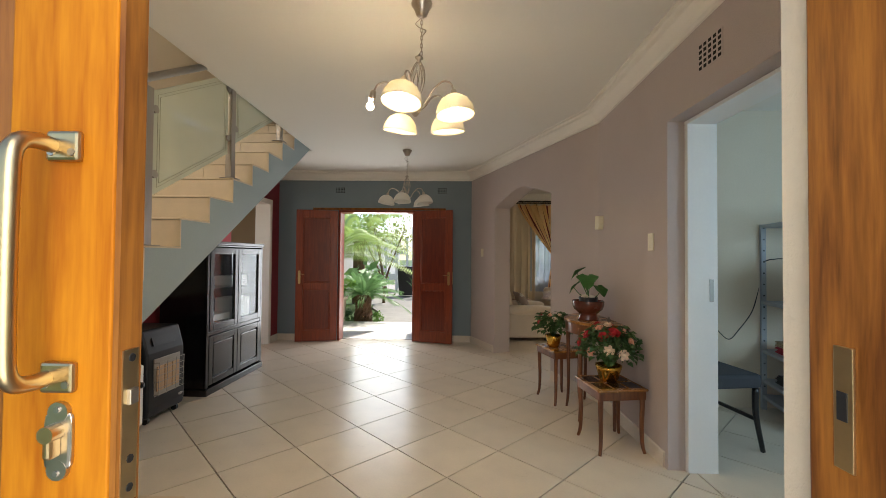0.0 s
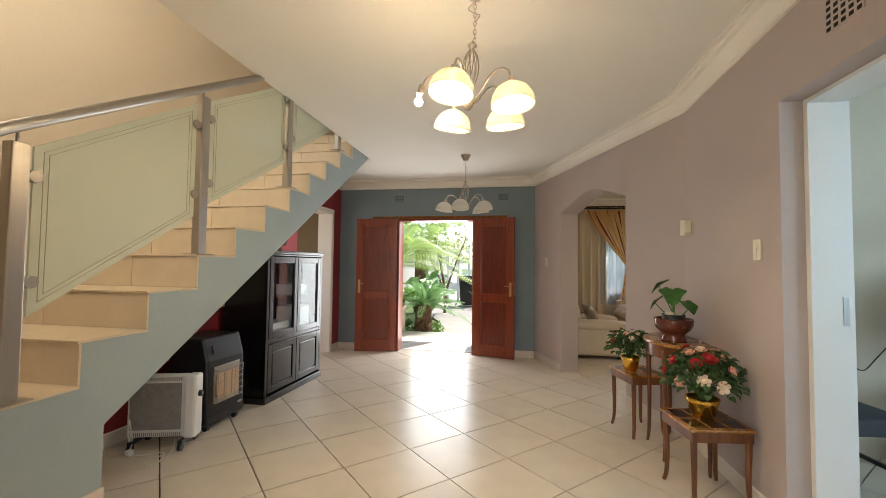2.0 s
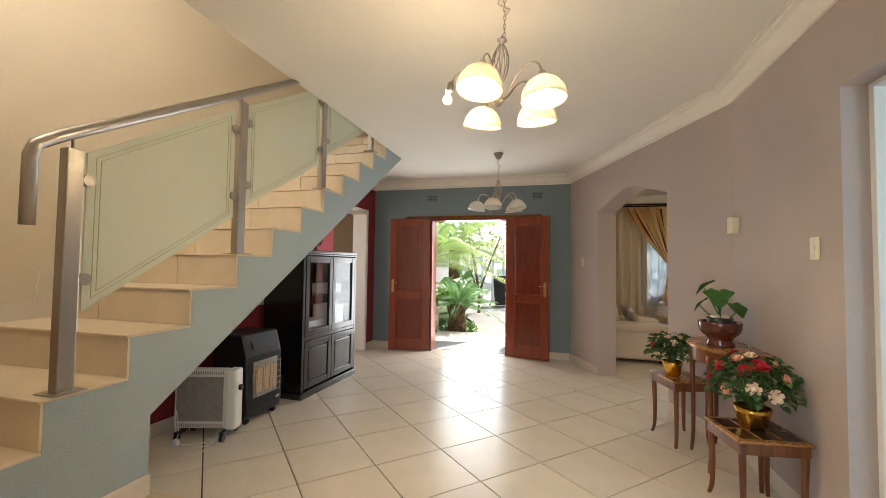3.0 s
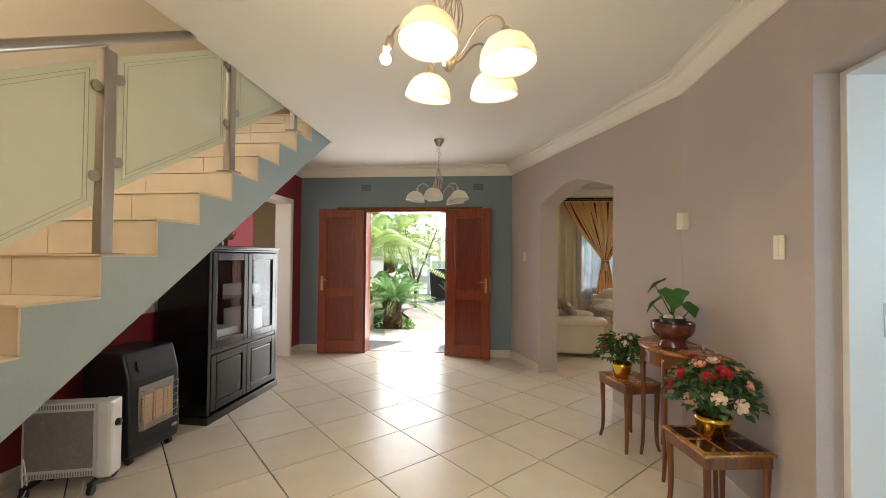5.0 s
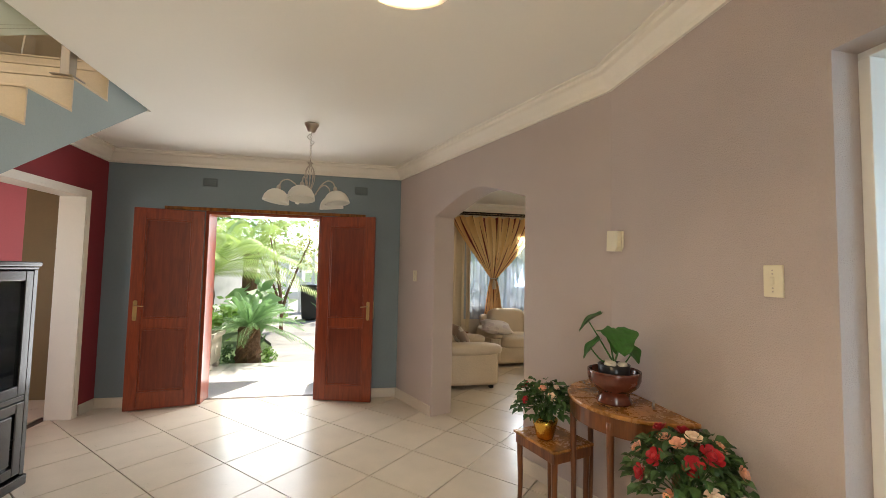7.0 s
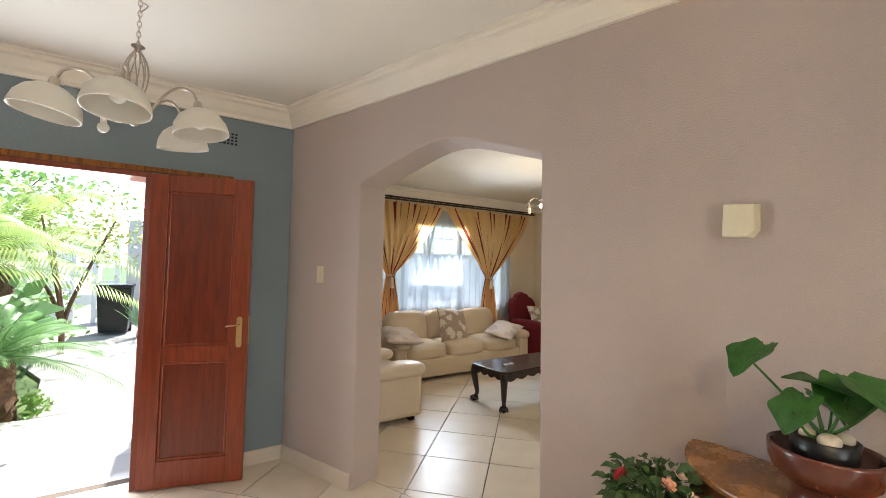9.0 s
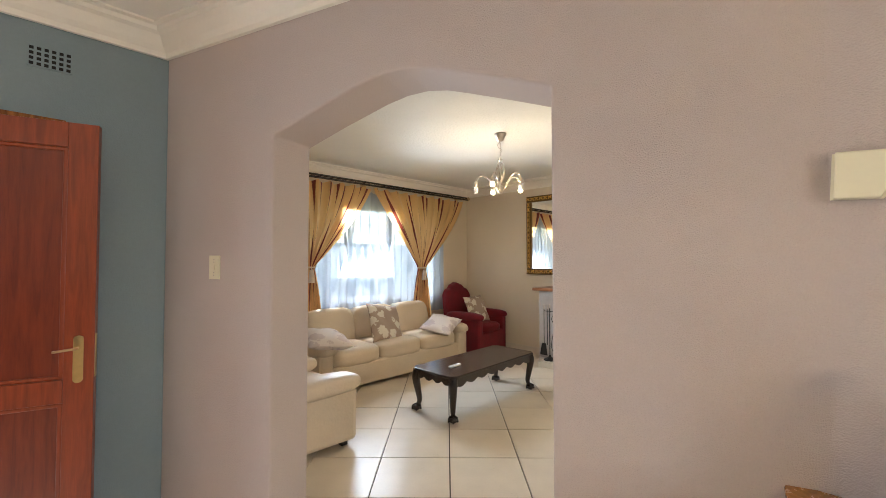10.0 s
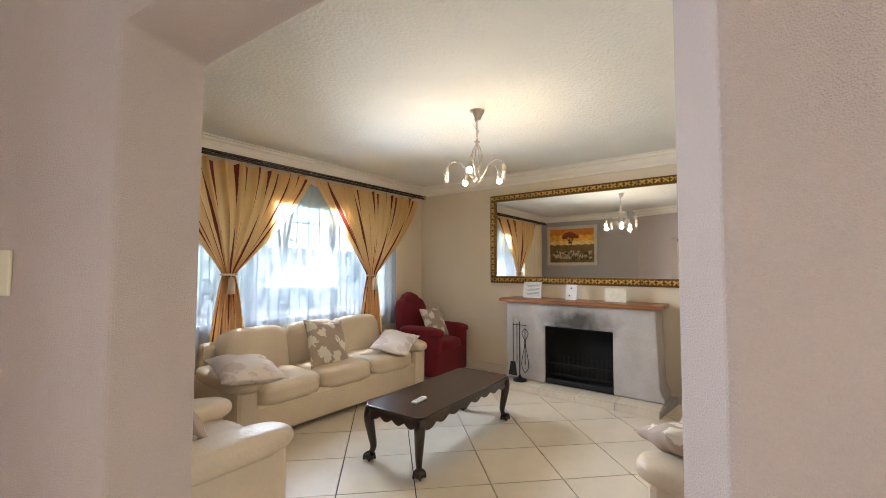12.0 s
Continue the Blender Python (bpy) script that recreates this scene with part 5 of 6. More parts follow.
# ---- living room ----
def sofa(m, width, seats, label, name="sofa", depth=0.92, back=0.80):
    """Front along -y, back against +y; the origin is at the middle of the base."""
    s = thing(name, m, label, "sofa" if name == "sofa" else "armchair")
    w, dp = width / 2, depth / 2
    bm = B()
    box(bm, -w + 0.03, w - 0.03, -dp + 0.04, dp, 0.045, 0.30, 0.025)
    part("base", bm, LEATHER, s, smooth=False)
    for x in (-1, 1):
        for y in (-dp + 0.09, dp - 0.06):
            bm = B()
            box(bm, x * (w - 0.10) - 0.025, x * (w - 0.10) + 0.025, y - 0.025, y + 0.025, 0, 0.046)
            part("foot", bm, BLACKMETAL, s)
        bm = B()
        box(bm, x * (w - 0.09) - 0.09, x * (w - 0.09) + 0.09, -dp + 0.02, dp - 0.05, 0.05, 0.46, 0.04)
        a = part("arm", bm, LEATHER, s)
        bm = B()
        pillow(bm, (x * (w - 0.10), -0.07, 0.485), (0.27, depth - 0.06, 0.15), 3.2)
        part("arm_pad", bm, LEATHER, a, "padded leather arm rest", smooth=True)
    sw = (width - 0.36) / seats
    for i in range(seats):
        cx = -w + 0.18 + sw * (i + 0.5)
        bm = B()
        pillow(bm, (cx, -0.09, 0.36), (sw + 0.012, depth - 0.22, 0.20), 6)
        part("seat_cushion", bm, LEATHER, s, smooth=True)
        bm = B()
        pillow(bm, (cx, dp - 0.20, back - 0.23), (sw + 0.02, 0.25, 0.53), 5, Matrix.Rotation(radians(-12), 3, "X"))
        part("back_cushion", bm, LEATHER, s, smooth=True)
    bm = B()
    box(bm, -w + 0.06, w - 0.06, dp - 0.14, dp, 0.10, back - 0.08, 0.05)
    part("backrest", bm, LEATHER, s)
    return s


sofa(pose(3.06, 9.35, 0), 2.24, 3, "cream leather three-seat sofa under the window")
sofa(pose(1.25, 8.26, 0, 0, 0, 90), 0.92, 1, "cream leather armchair by the arch", "armchair")
sofa(pose(3.50, 5.74, 0, 0, 0, 180), 2.1, 3, "cream leather sofa against the plain wall")


def scatter(c, size, m, mat, label):
    bm = B()
    n = 14
    top, low = [], []
    for sgn, rows in ((1, top), (-1, low)):
        for j in range(n + 1):
            row = []
            for i in range(n + 1):
                u, v = 2 * i / n - 1, 2 * j / n - 1
                puff = ((1 - abs(u) ** 2.4) * (1 - abs(v) ** 2.4)) ** 0.55
                k = 1 - 0.07 * (1 - abs(v) ** 2) * abs(u) - 0.0
                q = 1 - 0.07 * (1 - abs(u) ** 2) * abs(v)
                row.append(bm.verts.new((u * size[0] / 2 * k, v * size[1] / 2 * q, sgn * (size[2] / 2 * puff + 0.004) + 0.006 * math.sin(u * 7 + v * 5))))
            rows.append(row)
    for rows, flip in ((top, False), (low, True)):
        for j in range(n):
            for i in range(n):
                f = (rows[j][i], rows[j][i + 1], rows[j + 1][i + 1], rows[j + 1][i])
                bm.faces.new(f[::-1] if flip else f)
    ring = lambda r: [r[0][i] for i in range(n)] + [r[j][n] for j in range(n)] + [r[n][n - i] for i in range(n)] + [r[n - j][0] for j in range(n)]
    a, b = ring(top), ring(low)
    for k in range(len(a)):
        bm.faces.new((a[k - 1], b[k - 1], b[k], a[k]))
    return solo("cushion", bm, mat, label, "cushion", "scatter cushions", Matrix.Translation(c) @ m, True)


scatter((2.06, 9.02, 0.60), (0.60, 0.48, 0.16), pose(0, 0, 0, 6, -6, 78), PALECUSHION, "pale patterned cushion lying on the sofa arm")
scatter((3.03, 9.27, 0.63), (0.52, 0.50, 0.15), pose(0, 0, 0, 66, 8, 6), DAMASK, "brown cushion with pale flowers leaning on the sofa back")
scatter((3.83, 9.08, 0.555), (0.54, 0.44, 0.13), pose(0, 0, 0, 10, -14, 25), PALECUSHION, "pale patterned cushion lying at the sofa end")
scatter((1.30, 8.25, 0.58), (0.40, 0.38, 0.12), pose(0, 0, 0, 60, 0, 100), DAMASK, "brown flowered cushion in the armchair")
scatter((2.62, 6.0, 0.60), (0.44, 0.42, 0.14), pose(0, 0, 0, 15, 20, 30), DAMASK, "brown flowered cushion on the arm of the far sofa")
scatter((4.80, 9.27, 0.66), (0.50, 0.44, 0.14), pose(0, 0, 0, 66, 0, 8), DAMASK, "brown flowered cushion in the red armchair")

stool = thing("side_table", pose(1.45, 9.32, 0), "small brown wooden side table beside the sofa", "table")
bm = B()
box(bm, -0.20, 0.20, -0.17, 0.17, 0.475, 0.50, 0.004)
part("tabletop", bm, MANTELWOOD, stool)
for x in (-0.16, 0.16):
    bm = B()
    box(bm, x - 0.02, x + 0.02, -0.14, 0.14, 0, 0.4745, 0.003)
    part("leg", bm, MANTELWOOD, stool)

# red armchair
rc = thing("wing_armchair", pose(4.79, 9.32, 0, 0, 0, 4), "red velvet armchair with a tall rounded back", "armchair")
bm = B()
box(bm, -0.34, 0.34, -0.36, 0.36, 0.02, 0.36, 0.03)
part("skirt", bm, REDCLOTH, rc)
bm = B()
pillow(bm, (0, -0.06, 0.40), (0.54, 0.64, 0.16), 4)
part("seat", bm, REDCLOTH, rc, smooth=True)
bm = B()
prof = [(-0.30, 0.30), (0.30, 0.30), (0.31, 0.70), (0.30, 0.86), (0.24, 0.95), (0.17, 0.97), (0.12, 1.02), (0.0, 1.06), (-0.12, 1.02), (-0.17, 0.97), (-0.24, 0.95), (-0.30, 0.86), (-0.31, 0.70)]
prism(bm, [(x, 0.22 + (z - 0.3) * 0.14, z) for x, z in prof], (0, 0.13, 0.01))
bevelled(part("backrest", bm, REDCLOTH, rc), 0.035, 3)
for x in (-0.31, 0.31):
    bm = B()
    box(bm, x - 0.06, x + 0.06, -0.36, 0.28, 0.02, 0.56, 0.03)
    a = part("arm", bm, REDCLOTH, rc)
    bm = B()
    pillow(bm, (x, -0.06, 0.58), (0.16, 0.68, 0.13), 3)
    part("arm_pad", bm, REDCLOTH, a, smooth=True)

# coffee table
ct = thing("coffee_table", pose(3.155, 7.845, 0, 0, 0, 2.5), "dark carved wooden coffee table with ball-and-claw feet", "table")
tw, td = 0.685, 0.275
bm = B()
prism(bm, [(-tw + 0.05, -td, 0.385), (tw - 0.05, -td, 0.385), (tw, -td + 0.05, 0.385), (tw, td - 0.05, 0.385), (tw - 0.05, td, 0.385), (-tw + 0.05, td, 0.385), (-tw, td - 0.05, 0.385), (-tw, -td + 0.05, 0.385)], (0, 0, 0.026))
bevelled(part("tabletop", bm, DARKWOOD, ct), 0.008, 3)
for y in (-td + 0.02, td - 0.04):
    bm = B()
    n = 48
    low = [(-tw + 0.05 + (2 * tw - 0.1) * i / n, y, 0.345 - 0.028 * abs(math.sin(i * math.pi / 6)) - 0.03 * max(0, abs(i - n / 2) / (n / 2) - 0.4)) for i in range(n + 1)]
    prism(bm, [(-tw + 0.05, y, 0.3845)] + low + [(tw - 0.05, y, 0.3845)], (0, 0.02, 0))
    part("scalloped_apron", bm, DARKWOOD, ct)
for x in (-tw + 0.02, tw - 0.04):
    bm = B()
    n = 24
    low = [(x, -td + 0.05 + (2 * td - 0.1) * i / n, 0.345 - 0.03 * abs(math.sin(i * math.pi / 6))) for i in range(n + 1)]
    prism(bm, [(x, -td + 0.05, 0.3845)] + low + [(x, td - 0.05, 0.3845)], (0.02, 0, 0))
    part("scalloped_apron", bm, DARKWOOD, ct)
for sx in (-1, 1):
    for sy in (-1, 1):
        bm = B()
        x, y = sx * (tw - 0.05), sy * (td - 0.05)
        pts = curve_pts([(x, y, 0.384), (x + sx * 0.012, y + sy * 0.012, 0.31), (x, y, 0.20), (x - sx * 0.012, y - sy * 0.012, 0.10), (x, y, 0.05)], 5)
        tube(bm, pts, 0.046, 12, 0.017)
        lg = part("leg", bm, DARKWOOD, ct, smooth=True)
        bm = B()
        pillow(bm, (x + sx * 0.008, y + sy * 0.008, 0.030), (0.075, 0.075, 0.058), 2.2)
        for k in range(4):
            a = math.pi / 4 + k * math.pi / 2
            tube(bm, curve_pts([(x, y, 0.065), (x + sx * 0.008 + 0.034 * math.cos(a), y + sy * 0.008 + 0.034 * math.sin(a), 0.045), (x + sx * 0.008 + 0.04 * math.cos(a), y + sy * 0.008 + 0.04 * math.sin(a), 0.008)], 3), 0.009, 6)
        part("claw_foot", bm, DARKWOOD, lg, smooth=True)
bm = B()
box(bm, -0.075, 0.075, -0.022, 0.022, 0, 0.016, 0.005)
rem = solo("remote_control", bm, WHITEPLASTIC, "pale grey remote control on the coffee table", "remote", m=pose(2.76, 7.79, 0.412, 0, 0, 6))
for i in range(5):
    bm = B()
    box(bm, -0.055 + i * 0.022, -0.043 + i * 0.022, -0.012, 0.012, 0.0155, 0.018)
    part("button", bm, GREYMETAL, rem)

# fireplace
fp = thing("fireplace", pose(0, 0, 0), "grey plastered fireplace with a soot-black opening and wooden mantel", "fireplace")
X0, X1 = 4.93, 5.318
bm = B()
prism(bm, [(X0, 8.23, 0.08), (X0, 7.73, 0.08), (X0, 7.73, 0.735), (X0, 6.97, 0.735), (X0, 6.97, 0.08), (X0, 6.49, 0.08), (X0, 6.49, 0.12), (X0, 6.53, 0.20), (X0, 6.56, 1.0), (X0, 8.23, 1.0)], (X1 - X0, 0, 0))
bevelled(part("breast", bm, FIREGREY, fp), 0.012)
bm = B()
for a, b, c, e, f, g in ((X0 + 0.30, X0 + 0.31, 6.97, 7.73, 0.08, 0.735), (X0 + 0.02, X0 + 0.30, 6.965, 6.975, 0.08, 0.735), (X0 + 0.02, X0 + 0.30, 7.725, 7.735, 0.08, 0.735), (X0 + 0.02, X0 + 0.30, 6.97, 7.73, 0.72, 0.73), (X0 + 0.02, X0 + 0.30, 6.97, 7.73, 0.081, 0.09)):
    box(bm, a, b, c, e, f, g)
part("firebox", bm, SOOT_HOLE_BLACK, fp, "soot-black firebox lining")
for i in range(12):
    bm = B()
    y = 7.06 + i * 0.053
    tube(bm, [(X0 + 0.10, y, 0.16), (X0 + 0.11, y, 0.30), (X0 + 0.10, y, 0.40)], 0.006, 6)
    part("grate_bar", bm, SOOT_HOLE_BLACK, fp)
for z in (0.17, 0.29):
    bm = B()
    box(bm, X0 + 0.095, X0 + 0.115, 7.0, 7.70, z, z + 0.016)
    part("grate_rail", bm, SOOT_HOLE_BLACK, fp)
bm = B()
box(bm, X0 + 0.02, X0 + 0.06, 6.98, 7.72, 0.091, 0.135, 0.004)
part("ash_pan", bm, BLACKMETAL, fp)
bm = B()
box(bm, 4.87, 5.318, 6.49, 8.30, 1.0, 1.04, 0.005)
part("mantel_shelf", bm, MANTELWOOD, fp, "brown wooden mantel shelf")
bm = B()
prism(bm, [(4.70, 8.10, 0.0), (4.70, 6.50, 0.0), (5.318, 6.42, 0.0), (5.318, 8.23, 0.0), (4.93, 8.23, 0.0)], (0, 0, 0.068))
part("hearth_base", bm, FIREGREY, fp)
ycut = [8.10, 7.70, 7.30, 6.90, 6.50]
for a, b in zip(ycut, ycut[1:]):
    bm = B()
    box(bm, 4.695, 4.929, b + 0.003, a - 0.003, 0.068, 0.08, 0.002)
    part("hearth_tile", bm, TILE, fp)
    bm = B()
    box(bm, 4.690, 4.6995, b + 0.003, a - 0.003, 0.002, 0.066, 0.001)
    part("hearth_face_tile", bm, TILE, fp)

# mirror
mr = thing("wall_mirror", pose(5.318, 7.485, 1.21), "large mirror in a carved gilt frame above the fireplace", "mirror")
# The dark of the carving's recesses is put into this colour.
RECESS_GILT = surface("gilt_recess_dark", (0.16, 0.09, 0.022), 0.45, metal=0.6, var=0.4, scale=25, bump=0.3, bump_scale=60)
MW, MH, FW = 1.185, 1.20, 0.092
bm = B()
box(bm, -0.018, -0.012, -MW + 0.05, MW - 0.05, 0.05, MH - 0.05)
part("mirror_glass", bm, MIRROR, mr)
for y0, y1, z0, z1 in ((-MW, MW, 0, FW), (-MW, MW, MH - FW, MH), (-MW, -MW + FW, FW, MH - FW), (MW - FW, MW, FW, MH - FW)):
    bm = B()
    box(bm, -0.04, 0.0, y0, y1, z0, z1, 0.012)
    fm = part("frame_moulding", bm, RECESS_GILT, mr, "gilt frame moulding darkened for its carved recesses")
    bm = B()
    horizontal = y1 - y0 > z1 - z0
    n = int((max(y1 - y0, z1 - z0)) / 0.075)
    for i in range(n):
        k = (i + 0.5) / n
        c = (y0 + (y1 - y0) * k, (z0 + z1) / 2) if horizontal else ((y0 + y1) / 2, z0 + (z1 - z0) * k)
        for sgn in (-1, 1):
            ang = radians(35 * sgn + (0 if horizontal else 90))
            u, v = math.cos(ang) * 0.034, math.sin(ang) * 0.034
            tube(bm, curve_pts([(-0.042, c[0] - u, c[1] - v), (-0.052, c[0], c[1] + 0.006), (-0.042, c[0] + u, c[1] + v)], 3), 0.009, 6)
    bmesh.ops.recalc_face_normals(bm, faces=bm.faces)
    part("carved_leaf", bm, GILT, fm, "carved gilt leaf scroll", smooth=True)

# fire irons
fi = thing("fire_iron_set", pose(4.83, 8.0, 0.0805), "black wrought-iron fire tools on a stand on the hearth", "fire tools")
bm = B()
lathe(bm, [(0.085, 0), (0.085, 0.015), (0.05, 0.03), (0.02, 0.045), (0.012, 0.07)], 8)
part("foot", bm, BLACKMETAL, fi)
bm = B()
tube(bm, [(0, 0, 0.05), (0, 0, 0.70)], 0.007, 8)
tube(bm, [(0, -0.085, 0.655), (0, 0.085, 0.655)], 0.005, 6)
part("stand_rod", bm, BLACKMETAL, fi)
bm = B()
ball(bm, (0, 0, 0.74), 0.013)
lathe(bm, [(0.006, 0.69), (0.010, 0.71), (0.006, 0.73)], 10)
part("finial", bm, NICKEL, fi, smooth=True)
for y, kind in ((0.08, "shovel"), (-0.075, "tongs"), (0.03, "poker")):
    bm = B()
    tube(bm, [(-0.012, y, 0.68 if kind != "tongs" else 0.62), (-0.012, y, 0.20)], 0.005, 6)
    if kind == "shovel":
        prism(bm, [(-0.014, y - 0.03, 0.22), (-0.014, y + 0.03, 0.22), (-0.02, y + 0.055, 0.06), (-0.02, y - 0.055, 0.06)], (-0.006, 0, 0))
    if kind == "tongs":
        for s in (-1, 1):
            tube(bm, curve_pts([(-0.012, y, 0.62), (-0.012, y + s * 0.04, 0.56), (-0.012, y + s * 0.004, 0.45), (-0.012, y + s * 0.045, 0.20), (-0.012, y, 0.10)], 4), 0.004, 6)
    part(kind, bm, BLACKMETAL, fi)
    if kind != "tongs":
        bm = B()
        lathe(bm, [(0.006, 0.68), (0.010, 0.70), (0.006, 0.73), (0.009, 0.745)], 10, (-0.012, y, 0))
        part("handle", bm, NICKEL, fi, smooth=True)

# papers on the mantel
INK = surface("printed_grey", (0.25, 0.28, 0.34), 0.7, var=0.05, bump=0)
REDSEAL = surface("red_seal", (0.5, 0.03, 0.03), 0.6, var=0.05, bump=0)
STAINED = surface("stained_white_enamel", (0.72, 0.68, 0.56), 0.4, var=0.12, scale=18, bump=0.05)


def sheet(y0, y1, h, label, mat=PAPER, lines=0, seal=False):
    m = pose(5.13, (y0 + y1) / 2, 1.0405, 0, 9, 0)
    w = abs(y1 - y0) / 2
    bm = B()
    box(bm, 0, 0.003, -w, w, 0, h)
    ob = solo("paper_sheet" if mat is PAPER else "enamel_plate", bm, mat, label, "paper" if mat is PAPER else "plate", m=m)
    for i in range(lines):
        bm = B()
        z = h * 0.85 - i * h * 0.085
        box(bm, -0.001, 0.0, -w * 0.8, w * (0.8 - 0.25 * (i % 3 == 2)), z, z + h * 0.03)
        part("text_line", bm, INK, ob)
    if seal:
        for y, z, mat2, rr in ((0.02, h * 0.28, REDSEAL, 0.011), (0.0, h * 0.75, INK, 0.013)):
            bm = B()
            tube(bm, [(-0.001, y, z), (0, y, z)], rr, 14)
            part("seal", bm, mat2, ob)
    return ob


sheet(7.86, 8.10, 0.20, "white printed notice standing on the mantel", lines=9)
sheet(7.42, 7.55, 0.18, "white card with a red seal on the mantel", seal=True)
sheet(6.88, 7.10, 0.15, "chipped cream enamel plate on the mantel", STAINED)

# painting on the grey wall
pa = thing("painting", pose(0.665, 9.19, 1.48), "framed landscape painting with a broad tree under an orange sky", "painting")
PW, PH = 0.60, 0.94
bm = B()
for y0, y1, z0, z1 in ((-PW, PW, 0, 0.07), (-PW, PW, PH - 0.07, PH), (-PW, -PW + 0.07, 0.07, PH - 0.07), (PW - 0.07, PW, 0.07, PH - 0.07)):
    box(bm, 0.0, 0.03, y0, y1, z0, z1, 0.006)
part("picture_frame", bm, STONE, pa)
CANVAS = [("sky", (0.62, 0.20, 0.02), 0.70, 0.87), ("glow", (0.90, 0.42, 0.05), 0.55, 0.72), ("horizon", (0.92, 0.62, 0.20), 0.47, 0.58), ("plain", (0.20, 0.12, 0.035), 0.07, 0.49)]
for i, (nm, c, z0, z1) in enumerate(CANVAS):
    bm = B()
    n = 24
    top = [(0.010, -PW + 0.07 + (2 * PW - 0.14) * k / n, min(0.87, z1 + 0.012 * math.sin(k * 1.7 + i * 2))) for k in range(n + 1)]
    prism(bm, [(0.010, -PW + 0.07, z0)] + top + [(0.010, PW - 0.07, z0)], (0.002 + i * 0.0008, 0, 0))
    part("canvas_" + nm, bm, surface("painted_" + nm, c, 0.6, var=0.4, scale=7, bump=0.2), pa)
rnd = random.Random(3)
FOLIAGE = surface("painted_foliage", (0.26, 0.055, 0.015), 0.6, var=0.5, scale=24)
DARKPAINT = surface("painted_shadow", (0.02, 0.012, 0.008), 0.6, var=0.3, scale=20)
bm = B()
for i in range(26):
    a = rnd.uniform(0, math.pi)
    pillow(bm, (0.016, 0.03 + 0.17 * math.cos(a) * rnd.uniform(0.3, 1), 0.665 + 0.12 * math.sin(a) * rnd.uniform(0.2, 1)), (0.004, 0.11, 0.075), 2, seg=6)
part("painted_tree", bm, FOLIAGE, pa)
bm = B()
for k in (-0.05, -0.02, 0.01, 0.04):
    tube(bm, [(0.0185, 0.03 + k * 0.6, 0.52), (0.0185, 0.03 + k, 0.60), (0.0185, 0.03 + k * 2.2, 0.69)], 0.012, 6, 0.004)
part("painted_trunk", bm, DARKPAINT, pa)
HERD = surface("painted_herd", (0.55, 0.43, 0.28), 0.6, var=0.6, scale=25)
bm = B()
for i in range(60):
    pillow(bm, (0.0165, rnd.uniform(-0.46, 0.46), rnd.uniform(0.17, 0.33)), (0.004, 0.065, 0.05), 2, seg=5)
part("painted_herd", bm, HERD, pa)
bm = B()
for i in range(60):
    y, z = rnd.uniform(-0.47, 0.47), rnd.uniform(0.10, 0.30)
    box(bm, 0.0165, 0.0195, y, y + 0.012, z, z + rnd.uniform(0.03, 0.07))
part("painted_herd_shadow", bm, DARKPAINT, pa)

# ---- window, curtains ----
win = tagged(new("window_1"), "white framed living room window with burglar bars", "window", kind="structure")
WX0, WX1, WZ0, WZ1 = 1.65, 4.65, 0.85, 2.2
bm = B()
for x0, x1, z0, z1 in ((WX0, WX1, WZ0, WZ0 + 0.05), (WX0, WX1, WZ1 - 0.05, WZ1), (WX0, WX0 + 0.05, WZ0 + 0.05, WZ1 - 0.05), (WX1 - 0.05, WX1, WZ0 + 0.05, WZ1 - 0.05), (2.62, 2.68, WZ0 + 0.05, WZ1 - 0.05), (3.66, 3.74, WZ0 + 0.05, WZ1 - 0.05)):
    box(bm, x0, x1, 10.07, 10.12, z0, z1, 0.004)
part("window_frame", bm, WHITE, win)
for x0, x1 in ((1.70, 2.62), (2.68, 3.66), (3.74, 4.60)):
    bm = B()
    box(bm, x0, x1, 10.092, 10.097, WZ0 + 0.05, WZ1 - 0.05)
    part("pane", bm, PANE, win).visible_shadow = False
for i in range(19):
    x = WX0 + 0.1 + i * 0.155
    bm = B()
    tube(bm, [(x, 10.03, WZ0 + 0.02), (x, 10.03, WZ1 - 0.02)], 0.006, 6)
    part("burglar_bar", bm, WHITE, win)
for z in (1.12, 1.53, 1.94):
    bm = B()
    tube(bm, [(WX0 + 0.02, 10.03, z), (WX1 - 0.02, 10.03, z)], 0.006, 6)
    part("burglar_bar", bm, WHITE, win)
bm = B()
box(bm, WX0, WX1, 9.93, 10.065, WZ0 - 0.03, WZ0 + 0.002, 0.004)
part("window_sill", bm, WHITE, win)

rod = thing("curtain_rail", pose(0, 0, 0), "dark reeded double curtain rail", "curtain rail")
for y, z in ((9.72, 2.485), (9.70, 2.45)):
    bm = B()
    tube(bm, [(0.95, y, z), (5.06, y, z)], 0.014, 10)
    part("rod", bm, DARKWOOD, rod, smooth=True)
for x in (1.0, 3.1, 5.0):
    bm = B()
    box(bm, x - 0.012, x + 0.012, 9.71, 9.949, 2.462, 2.482)
    part("bracket", bm, BRONZE, rod)
bm = B()
lathe(bm, [(0.014, 0), (0.03, 0.012), (0.036, 0.03), (0.02, 0.055)], 14)
bmesh.ops.transform(bm, matrix=pose(5.06, 9.71, 2.468, 0, 90, 0), verts=bm.verts)
part("finial", bm, BRONZE, rod, smooth=True)


